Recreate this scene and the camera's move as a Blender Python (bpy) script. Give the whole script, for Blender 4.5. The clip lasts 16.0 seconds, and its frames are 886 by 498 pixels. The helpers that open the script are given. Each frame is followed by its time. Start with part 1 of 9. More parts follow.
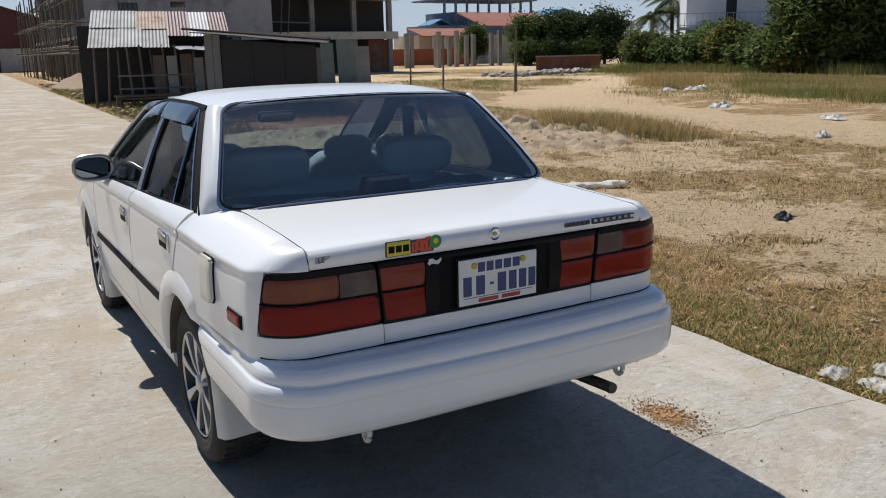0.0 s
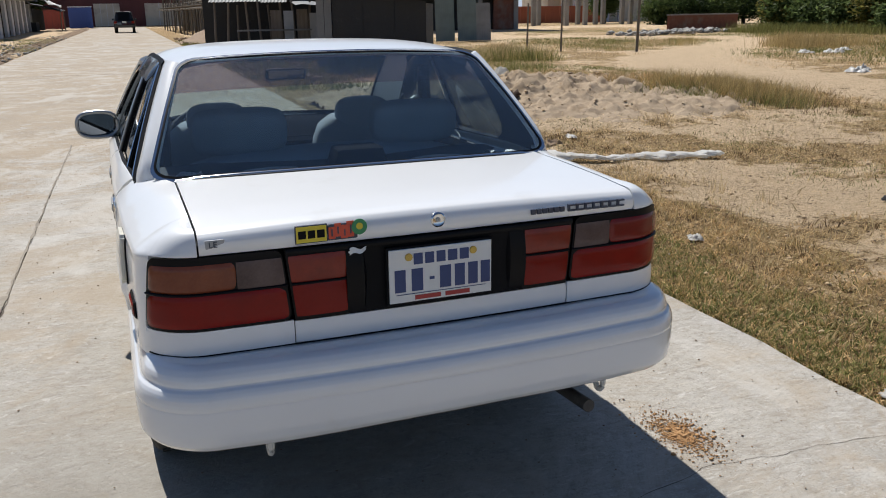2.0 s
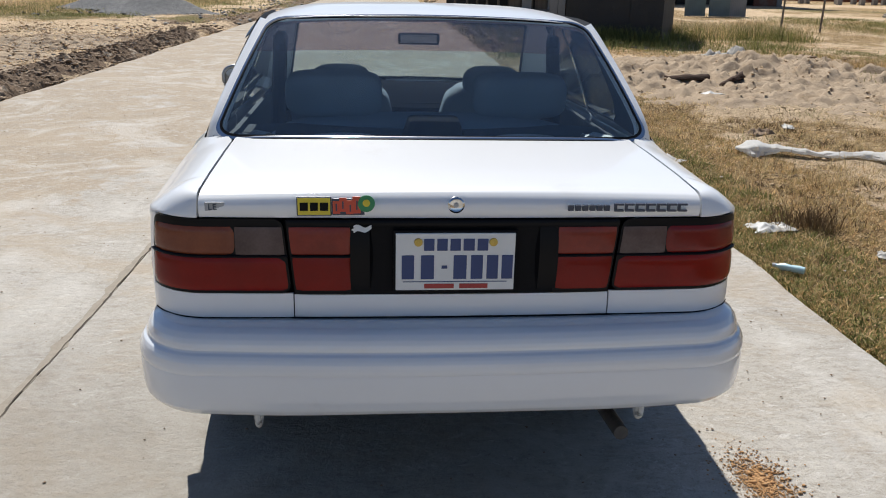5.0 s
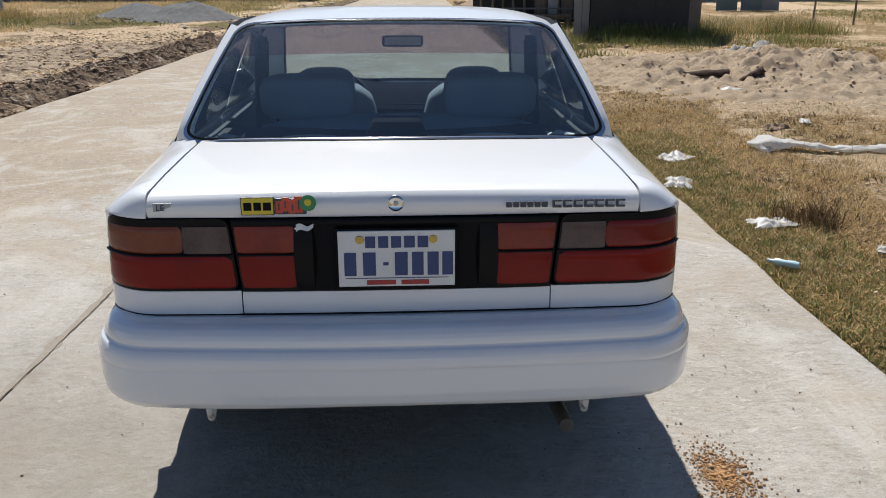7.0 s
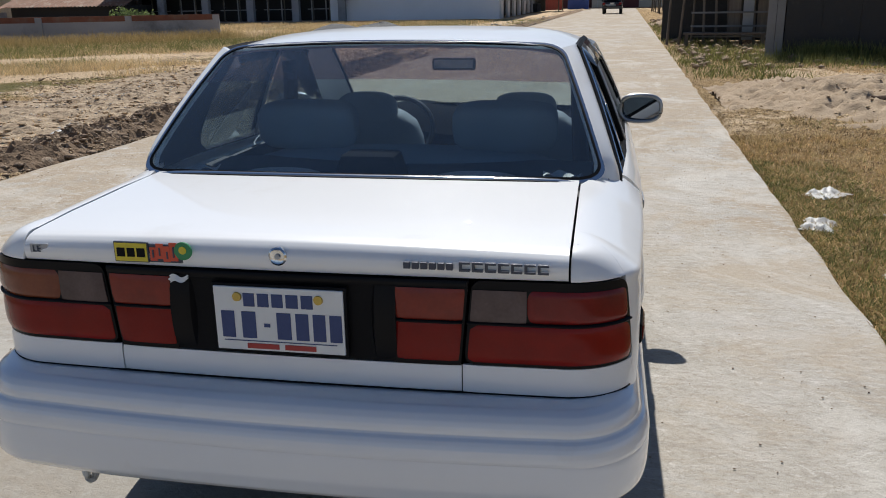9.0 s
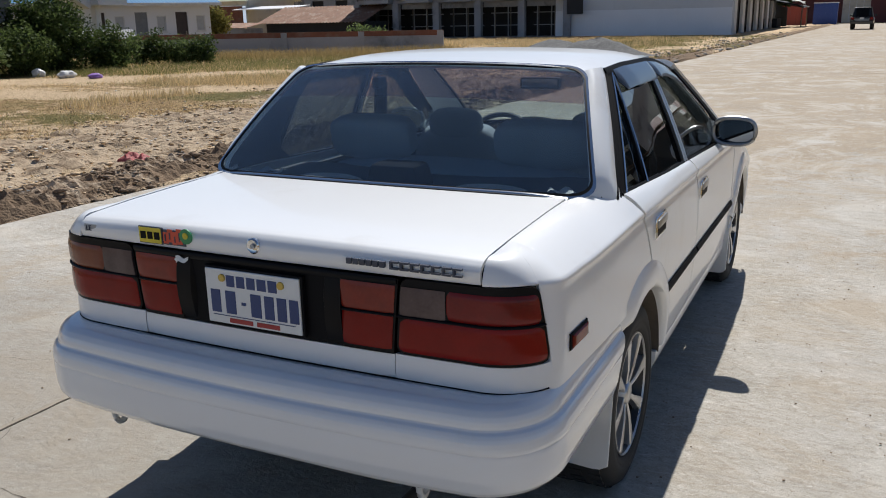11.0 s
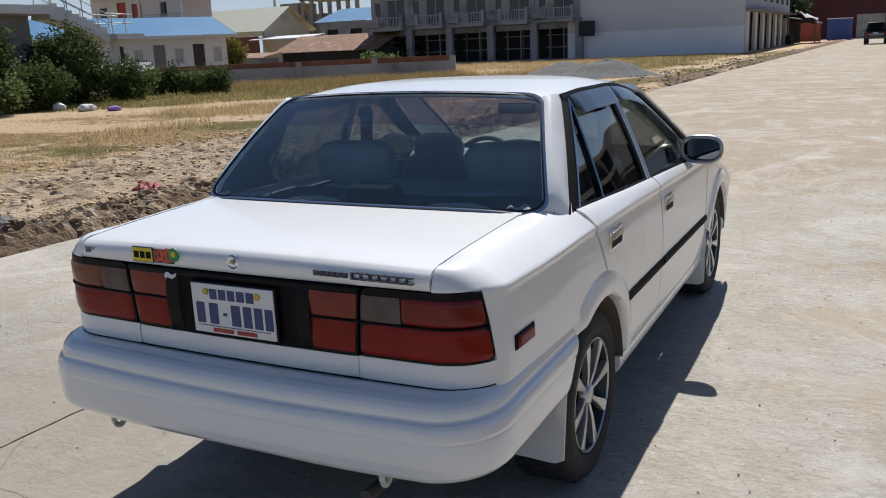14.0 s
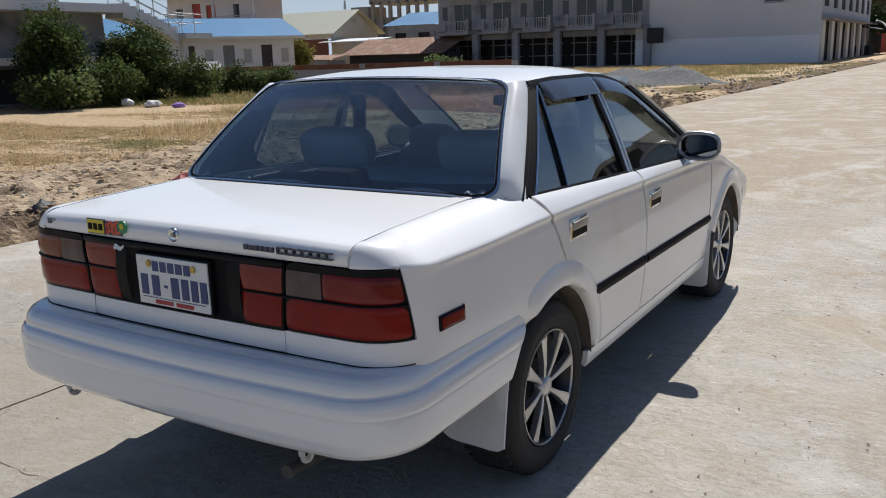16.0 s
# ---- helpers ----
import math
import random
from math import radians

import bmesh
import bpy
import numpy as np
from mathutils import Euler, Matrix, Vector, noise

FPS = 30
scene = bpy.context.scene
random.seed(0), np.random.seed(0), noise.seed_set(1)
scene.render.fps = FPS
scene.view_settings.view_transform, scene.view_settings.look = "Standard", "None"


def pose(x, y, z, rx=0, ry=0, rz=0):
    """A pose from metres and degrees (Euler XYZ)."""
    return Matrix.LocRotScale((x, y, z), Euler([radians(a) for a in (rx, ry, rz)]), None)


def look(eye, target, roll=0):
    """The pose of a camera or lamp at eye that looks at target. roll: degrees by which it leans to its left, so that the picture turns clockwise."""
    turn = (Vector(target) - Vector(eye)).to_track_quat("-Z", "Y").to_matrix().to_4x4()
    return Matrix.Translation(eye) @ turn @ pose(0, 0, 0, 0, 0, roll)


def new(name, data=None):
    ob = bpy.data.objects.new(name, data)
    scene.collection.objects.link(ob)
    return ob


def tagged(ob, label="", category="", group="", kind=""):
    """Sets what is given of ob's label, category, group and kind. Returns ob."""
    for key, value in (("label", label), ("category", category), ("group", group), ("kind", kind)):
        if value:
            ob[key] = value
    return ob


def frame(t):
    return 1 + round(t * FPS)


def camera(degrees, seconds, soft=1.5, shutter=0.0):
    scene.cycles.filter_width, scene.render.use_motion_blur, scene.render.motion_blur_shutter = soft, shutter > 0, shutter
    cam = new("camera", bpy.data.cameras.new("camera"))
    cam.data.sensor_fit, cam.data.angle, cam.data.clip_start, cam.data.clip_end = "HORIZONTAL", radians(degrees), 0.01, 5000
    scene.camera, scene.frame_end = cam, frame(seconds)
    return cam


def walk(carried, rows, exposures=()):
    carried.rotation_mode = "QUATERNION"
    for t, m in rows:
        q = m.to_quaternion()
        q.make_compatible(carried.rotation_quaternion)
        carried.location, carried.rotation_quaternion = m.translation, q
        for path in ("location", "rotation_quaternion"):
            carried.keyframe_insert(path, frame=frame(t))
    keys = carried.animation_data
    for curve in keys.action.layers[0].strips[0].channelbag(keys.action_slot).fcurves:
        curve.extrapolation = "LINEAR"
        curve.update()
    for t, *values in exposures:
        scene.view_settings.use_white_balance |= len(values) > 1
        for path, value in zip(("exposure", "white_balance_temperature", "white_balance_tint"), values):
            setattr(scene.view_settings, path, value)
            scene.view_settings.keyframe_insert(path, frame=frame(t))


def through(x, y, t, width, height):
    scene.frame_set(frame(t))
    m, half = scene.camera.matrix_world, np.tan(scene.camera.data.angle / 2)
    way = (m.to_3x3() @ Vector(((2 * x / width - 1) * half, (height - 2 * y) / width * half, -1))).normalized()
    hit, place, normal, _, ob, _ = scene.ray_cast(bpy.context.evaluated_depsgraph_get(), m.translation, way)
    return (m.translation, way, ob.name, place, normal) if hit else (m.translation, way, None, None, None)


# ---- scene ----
cam = camera(55.6, 16.0, soft=1.0)
PATH = [
    (0, (-1.464, -2.214, 1.534), (-0.492, -0.526, 1.077), -1.1),
    (0.5, (-1.315, -2.225, 1.533), (-0.399, -0.509, 1.067), -0.8),
    (1, (-1.168, -2.233, 1.521), (-0.314, -0.491, 1.035), -0.6),
    (1.5, (-1.008, -2.177, 1.508), (-0.211, -0.413, 1.008), -0.7),
    (2, (-0.794, -2.077, 1.506), (-0.094, -0.284, 0.961), -0.7),
    (2.5, (-0.632, -2.08, 1.495), (-0.153, -0.231, 0.905), 0.3),
    (3, (-0.401, -2.16, 1.502), (-0.09, -0.278, 0.9), 1.2),
    (3.5, (-0.305, -2.153, 1.505), (-0.065, -0.266, 0.889), 1.1),
    (4, (-0.265, -2.05, 1.497), (-0.052, -0.161, 0.875), 1.3),
    (4.2, (-0.254, -2.012, 1.492), (-0.044, -0.122, 0.873), 1.4),
    (6.5, (-0.071, -2.056, 1.509), (0.018, -0.155, 0.896), 0.3),
    (7, (0.023, -2.083, 1.506), (0.112, -0.181, 0.893), -0.1),
    (7.5, (0.132, -2.0, 1.491), (0.203, -0.095, 0.888), -0.6),
    (8, (0.268, -1.859, 1.501), (0.249, 0.048, 0.899), -1.5),
    (8.5, (0.481, -1.75, 1.495), (0.278, 0.15, 0.903), -1.5),
    (9, (0.687, -1.667, 1.494), (0.325, 0.216, 0.925), -1.0),
    (9.2, (0.748, -1.686, 1.49), (0.31, 0.187, 0.942), -1.2),
    (11.3, (1.429, -1.665, 1.526), (0.563, 0.06, 1.003), -1.3),
    (11.5, (1.465, -1.713, 1.533), (0.595, 0.014, 1.02), -1.4),
    (12, (1.516, -1.831, 1.534), (0.646, -0.101, 1.035), -1.8),
    (12.5, (1.566, -1.914, 1.535), (0.692, -0.182, 1.048), -2.2),
    (13, (1.583, -1.889, 1.537), (0.701, -0.16, 1.056), -2.6),
    (13.5, (1.598, -1.832, 1.539), (0.704, -0.106, 1.065), -2.6),
    (14, (1.61, -1.8, 1.538), (0.714, -0.075, 1.066), -2.6),
    (14.5, (1.609, -1.838, 1.538), (0.735, -0.105, 1.059), -2.6),
    (15, (1.631, -1.857, 1.519), (0.756, -0.127, 1.029), -2.8),
    (15.5, (1.767, -1.747, 1.47), (0.797, -0.062, 1.001), -2.0),
    (16, (1.929, -1.628, 1.455), (0.901, 0.026, 1.0), -1.7),
]
walk(cam, [(t, look(eye, target, roll)) for t, eye, target, roll in PATH], [(0.0, -0.02), (2.5, 0.07), (4.0, 0.15), (7.0, 0.10), (9.0, -0.04), (12.0, 0.0), (16.0, 0.0)])

# ---- light ----
SUN = Vector((-0.105, 0.63, 0.93)).normalized()
world = bpy.data.worlds.new("sky")
scene.world = world
world.use_nodes = True
wn = world.node_tree
wn.nodes.clear()
sky = wn.nodes.new("ShaderNodeTexSky")
sky.sky_type = "NISHITA"
sky.sun_disc = False
sky.sun_elevation = math.asin(SUN.z)
sky.sun_rotation = math.atan2(SUN.x, SUN.y)
sky.dust_density = 0.4
sky.air_density = 1.0
sky.ozone_density = 3.0
bg = wn.nodes.new("ShaderNodeBackground")
bg.inputs["Strength"].default_value = 0.066
wo = wn.nodes.new("ShaderNodeOutputWorld")
tint = wn.nodes.new("ShaderNodeMix")
tint.data_type, tint.blend_type = "RGBA", "MULTIPLY"
tint.inputs[0].default_value = 1.0
tint.inputs[7].default_value = (0.93, 0.985, 1.075, 1.0)
haze = wn.nodes.new("ShaderNodeMix")
haze.data_type = "RGBA"
haze.inputs[7].default_value = (8.0, 9.0, 10.4, 1.0)
way = wn.nodes.new("ShaderNodeTexCoord")
up = wn.nodes.new("ShaderNodeSeparateXYZ")
low = wn.nodes.new("ShaderNodeMapRange")
low.inputs[1].default_value, low.inputs[2].default_value, low.inputs[3].default_value, low.inputs[4].default_value = 0.0, 0.22, 0.85, 0.0
wn.links.new(way.outputs["Generated"], up.inputs[0])
wn.links.new(up.outputs["Z"], low.inputs[0])
wn.links.new(low.outputs[0], haze.inputs[0])
wn.links.new(sky.outputs[0], haze.inputs[6])
wn.links.new(haze.outputs[2], tint.inputs[6])
wn.links.new(tint.outputs[2], bg.inputs[0])
wn.links.new(bg.outputs[0], wo.inputs[0])
sun_data = bpy.data.lights.new("sun", "SUN")
sun_data.energy = 4.9
sun_data.angle = radians(0.53)
sun_data.color = (1.0, 0.975, 0.935)
sun = new("sun", sun_data)
sun.matrix_world = look(SUN * 50, (0, 0, 0))

# ---- materials ----
def rgb(c):
    return (c[0], c[1], c[2], 1.0)


def material(name, a, b=None, rough=0.7, metal=0.0, scale=6.0, fine=60.0, mix=0.5, bump=0.15, depth=0.01, island=0.0, obj=0.0, coat=0.0, spec=0.5, detail=6.0, stretch=(1, 1, 1), dirt=None, dirt_scale=1.3, dirt_at=(0.52, 0.72), rough_var=0.1):
    """A surface of two tones mixed by noise at two scales, with relief, stains and per-piece variation."""
    m = bpy.data.materials.new(name)
    m.use_nodes = True
    t = m.node_tree
    n, l = t.nodes, t.links
    p = n["Principled BSDF"]
    b = b or tuple(v * 0.8 for v in a)
    tc = n.new("ShaderNodeTexCoord")
    mp = n.new("ShaderNodeMapping")
    mp.inputs["Scale"].default_value = stretch
    l.new(tc.outputs["Object"], mp.inputs[0])
    n1 = n.new("ShaderNodeTexNoise")
    n1.inputs["Scale"].default_value = scale
    n1.inputs["Detail"].default_value = detail
    l.new(mp.outputs[0], n1.inputs[0])
    n2 = n.new("ShaderNodeTexNoise")
    n2.inputs["Scale"].default_value = fine
    n2.inputs["Detail"].default_value = 4.0
    l.new(mp.outputs[0], n2.inputs[0])
    r1 = n.new("ShaderNodeValToRGB")
    r1.color_ramp.elements[0].position, r1.color_ramp.elements[1].position = 0.36, 0.64
    l.new(n1.outputs[0], r1.inputs[0])
    add = n.new("ShaderNodeMix")
    add.data_type = "FLOAT"
    add.inputs[0].default_value = 1 - mix
    l.new(r1.outputs[0], add.inputs[2])
    l.new(n2.outputs[0], add.inputs[3])
    cm = n.new("ShaderNodeMix")
    cm.data_type = "RGBA"
    cm.inputs[6].default_value, cm.inputs[7].default_value = rgb(a), rgb(b)
    l.new(add.outputs[0], cm.inputs[0])
    out = cm.outputs[2]
    if dirt:
        n3 = n.new("ShaderNodeTexNoise")
        n3.inputs["Scale"].default_value = dirt_scale
        n3.inputs["Detail"].default_value = 8.0
        n3.inputs["Roughness"].default_value = 0.65
        l.new(tc.outputs["Object"], n3.inputs[0])
        r3 = n.new("ShaderNodeValToRGB")
        r3.color_ramp.elements[0].position, r3.color_ramp.elements[1].position = dirt_at
        l.new(n3.outputs[0], r3.inputs[0])
        dm = n.new("ShaderNodeMix")
        dm.data_type = "RGBA"
        l.new(r3.outputs[0], dm.inputs[0])
        l.new(out, dm.inputs[6])
        dm.inputs[7].default_value = rgb(dirt)
        out = dm.outputs[2]
    if island or obj:
        hs = n.new("ShaderNodeHueSaturation")
        mr = n.new("ShaderNodeMapRange")
        if obj:
            g = n.new("ShaderNodeObjectInfo")
            l.new(g.outputs["Random"], mr.inputs[0])
        else:
            g = n.new("ShaderNodeNewGeometry")
            l.new(g.outputs["Random Per Island"], mr.inputs[0])
        mr.inputs[3].default_value, mr.inputs[4].default_value = 1 - (island or obj), 1 + (island or obj)
        l.new(mr.outputs[0], hs.inputs["Value"])
        l.new(out, hs.inputs["Color"])
        out = hs.outputs[0]
    l.new(out, p.inputs["Base Color"])
    p.inputs["Roughness"].default_value = rough
    if rough_var:
        rr = n.new("ShaderNodeMapRange")
        rr.inputs[3].default_value, rr.inputs[4].default_value = max(0.02, rough - rough_var), min(1.0, rough + rough_var)
        l.new(n1.outputs[0], rr.inputs[0])
        l.new(rr.outputs[0], p.inputs["Roughness"])
    p.inputs["Metallic"].default_value = metal
    p.inputs["Specular IOR Level"].default_value = spec
    p.inputs["Coat Weight"].default_value = coat
    p.inputs["Coat Roughness"].default_value = 0.04
    if bump:
        bp = n.new("ShaderNodeBump")
        bp.inputs["Strength"].default_value = bump
        bp.inputs["Distance"].default_value = depth
        l.new(n2.outputs[0], bp.inputs["Height"])
        l.new(bp.outputs[0], p.inputs["Normal"])
    return m


def glass_material(name, tint, rough=0.01, ior=1.5, dust=0.0):
    """A thin tinted pane: a clear tint with mirror gloss by Fresnel, and a thin coat of dust."""
    m = bpy.data.materials.new(name)
    m.use_nodes = True
    n, l = m.node_tree.nodes, m.node_tree.links
    n.clear()
    o = n.new("ShaderNodeOutputMaterial")
    tr = n.new("ShaderNodeBsdfTransparent")
    tr.inputs[0].default_value = rgb(tint)
    gl = n.new("ShaderNodeBsdfGlossy")
    gl.inputs["Roughness"].default_value = rough
    lw = n.new("ShaderNodeLayerWeight")
    lw.inputs[0].default_value = 0.5
    pw = n.new("ShaderNodeMath")
    pw.operation = "POWER"
    l.new(lw.outputs["Facing"], pw.inputs[0])
    pw.inputs[1].default_value = 4.0
    f0 = ((ior - 1) / (ior + 1)) ** 2
    fr = n.new("ShaderNodeMath")
    fr.operation = "MULTIPLY_ADD"
    l.new(pw.outputs[0], fr.inputs[0])
    fr.inputs[1].default_value, fr.inputs[2].default_value = 1 - f0, f0
    mx = n.new("ShaderNodeMixShader")
    l.new(fr.outputs[0], mx.inputs[0])
    l.new(tr.outputs[0], mx.inputs[1])
    l.new(gl.outputs[0], mx.inputs[2])
    out = mx.outputs[0]
    if dust:
        df = n.new("ShaderNodeBsdfDiffuse")
        df.inputs[0].default_value = (0.62, 0.74, 0.84, 1.0)
        tc = n.new("ShaderNodeTexCoord")
        nz = n.new("ShaderNodeTexNoise")
        nz.inputs["Scale"].default_value, nz.inputs["Detail"].default_value = 5.0, 8.0
        l.new(tc.outputs["Object"], nz.inputs[0])
        mr = n.new("ShaderNodeMapRange")
        mr.inputs[3].default_value, mr.inputs[4].default_value = dust * 0.5, dust * 1.5
        l.new(nz.outputs[0], mr.inputs[0])
        md = n.new("ShaderNodeMixShader")
        l.new(mr.outputs[0], md.inputs[0])
        l.new(out, md.inputs[1])
        l.new(df.outputs[0], md.inputs[2])
        out = md.outputs[0]
    l.new(out, o.inputs[0])
    return m


def leaf_material(name, a, b, through=0.45, island=0.4, rough=0.55):
    """A thin leaf or blade: two tones, varied blade by blade, letting part of the light through."""
    m = material(name, a, b, rough=rough, island=island, bump=0.0, spec=0.12)
    n, l = m.node_tree.nodes, m.node_tree.links
    p = n["Principled BSDF"]
    col = p.inputs["Base Color"].links[0].from_socket
    tl = n.new("ShaderNodeBsdfTranslucent")
    l.new(col, tl.inputs[0])
    mx = n.new("ShaderNodeMixShader")
    mx.inputs[0].default_value = through
    l.new(p.outputs[0], mx.inputs[1])
    l.new(tl.outputs[0], mx.inputs[2])
    l.new(mx.outputs[0], n["Material Output"].inputs[0])
    return m


def ground_material():
    """Sand, dry grass litter and soil, mixed by the terrain attributes and noise."""
    m = bpy.data.materials.new("field_soil")
    m.use_nodes = True
    n, l = m.node_tree.nodes, m.node_tree.links
    p = n["Principled BSDF"]
    tc = n.new("ShaderNodeTexCoord")

    def nz(scale, detail=6.0, rough=0.6):
        t = n.new("ShaderNodeTexNoise")
        t.inputs["Scale"].default_value, t.inputs["Detail"].default_value, t.inputs["Roughness"].default_value = scale, detail, rough
        l.new(tc.outputs["Object"], t.inputs[0])
        return t

    def ramp(src, lo, hi):
        r = n.new("ShaderNodeValToRGB")
        r.color_ramp.elements[0].position, r.color_ramp.elements[1].position = lo, hi
        l.new(src, r.inputs[0])
        return r.outputs[0]

    def mix(f, a, b):
        x = n.new("ShaderNodeMix")
        x.data_type = "RGBA"
        for k, v in ((0, f), (6, a), (7, b)):
            if isinstance(v, tuple):
                x.inputs[k].default_value = rgb(v)
            elif isinstance(v, float):
                x.inputs[k].default_value = v
            else:
                l.new(v, x.inputs[k])
        return x.outputs[2]

    def attr(name):
        a = n.new("ShaderNodeAttribute")
        a.attribute_name = name
        return a.outputs["Fac"]

    def plus(a, b, w):
        x = n.new("ShaderNodeMath")
        x.operation = "MULTIPLY_ADD"
        l.new(b, x.inputs[0])
        x.inputs[1].default_value = w
        l.new(a, x.inputs[2])
        return x.outputs[0]

    mid, fine = nz(2.2, 10.0, 0.75), nz(38.0, 6.0, 0.75)
    litter_, clump = nz(17.0, 9.0, 0.85), nz(6.0, 8.0, 0.75)
    sand = mix(ramp(mid.outputs[0], 0.35, 0.65), (0.65, 0.48, 0.30), (0.47, 0.335, 0.20))
    sand = mix(ramp(fine.outputs[0], 0.40, 0.62), sand, (0.72, 0.55, 0.36))
    sand = mix(ramp(litter_.outputs[0], 0.57, 0.60), sand, (0.15, 0.10, 0.055))
    sand = mix(ramp(litter_.outputs[0], 0.36, 0.40), (0.74, 0.58, 0.39), sand)
    sand = mix(ramp(clump.outputs[0], 0.56, 0.66), sand, (0.39, 0.27, 0.155))
    grass = mix(ramp(mid.outputs[0], 0.38, 0.6), (0.36, 0.23, 0.10), (0.23, 0.143, 0.065))
    grass = mix(ramp(clump.outputs[0], 0.50, 0.60), grass, (0.20, 0.125, 0.055))
    grass = mix(ramp(fine.outputs[0], 0.46, 0.58), grass, (0.55, 0.39, 0.20))
    grass = mix(ramp(litter_.outputs[0], 0.535, 0.565), grass, (0.075, 0.046, 0.022))
    grass = mix(ramp(litter_.outputs[0], 0.40, 0.44), (0.74, 0.56, 0.32), grass)
    dark = mix(ramp(fine.outputs[0], 0.36, 0.62), (0.19, 0.13, 0.083), (0.36, 0.26, 0.17))
    dark = mix(ramp(clump.outputs[0], 0.50, 0.60), dark, (0.10, 0.066, 0.043))
    green = mix(ramp(mid.outputs[0], 0.4, 0.6), (0.155, 0.14, 0.045), (0.23, 0.175, 0.065))
    green = mix(ramp(litter_.outputs[0], 0.50, 0.60), green, (0.06, 0.055, 0.02))
    half = n.new("ShaderNodeMath")
    half.operation = "SUBTRACT"
    l.new(mid.outputs[0], half.inputs[0])
    half.inputs[1].default_value = 0.5
    f1 = ramp(plus(attr("grass"), half.outputs[0], 1.8), 0.44, 0.58)
    f2 = ramp(plus(attr("dark"), half.outputs[0], 1.6), 0.40, 0.62)
    f3 = ramp(plus(attr("green"), half.outputs[0], 1.6), 0.40, 0.65)
    col = mix(f3, mix(f2, mix(f1, sand, grass), dark), green)
    l.new(col, p.inputs["Base Color"])
    p.inputs["Roughness"].default_value = 0.95
    p.inputs["Specular IOR Level"].default_value = 0.2
    b1 = n.new("ShaderNodeBump")
    b1.inputs["Strength"].default_value, b1.inputs["Distance"].default_value = 1.0, 0.09
    l.new(mid.outputs[0], b1.inputs["Height"])
    b2 = n.new("ShaderNodeBump")
    b2.inputs["Strength"].default_value, b2.inputs["Distance"].default_value = 0.9, 0.03
    l.new(litter_.outputs[0], b2.inputs["Height"])
    l.new(b1.outputs[0], b2.inputs["Normal"])
    b3 = n.new("ShaderNodeBump")
    b3.inputs["Strength"].default_value, b3.inputs["Distance"].default_value = 1.0, 0.06
    l.new(clump.outputs[0], b3.inputs["Height"])
    l.new(b2.outputs[0], b3.inputs["Normal"])
    l.new(b3.outputs[0], p.inputs["Normal"])
    return m


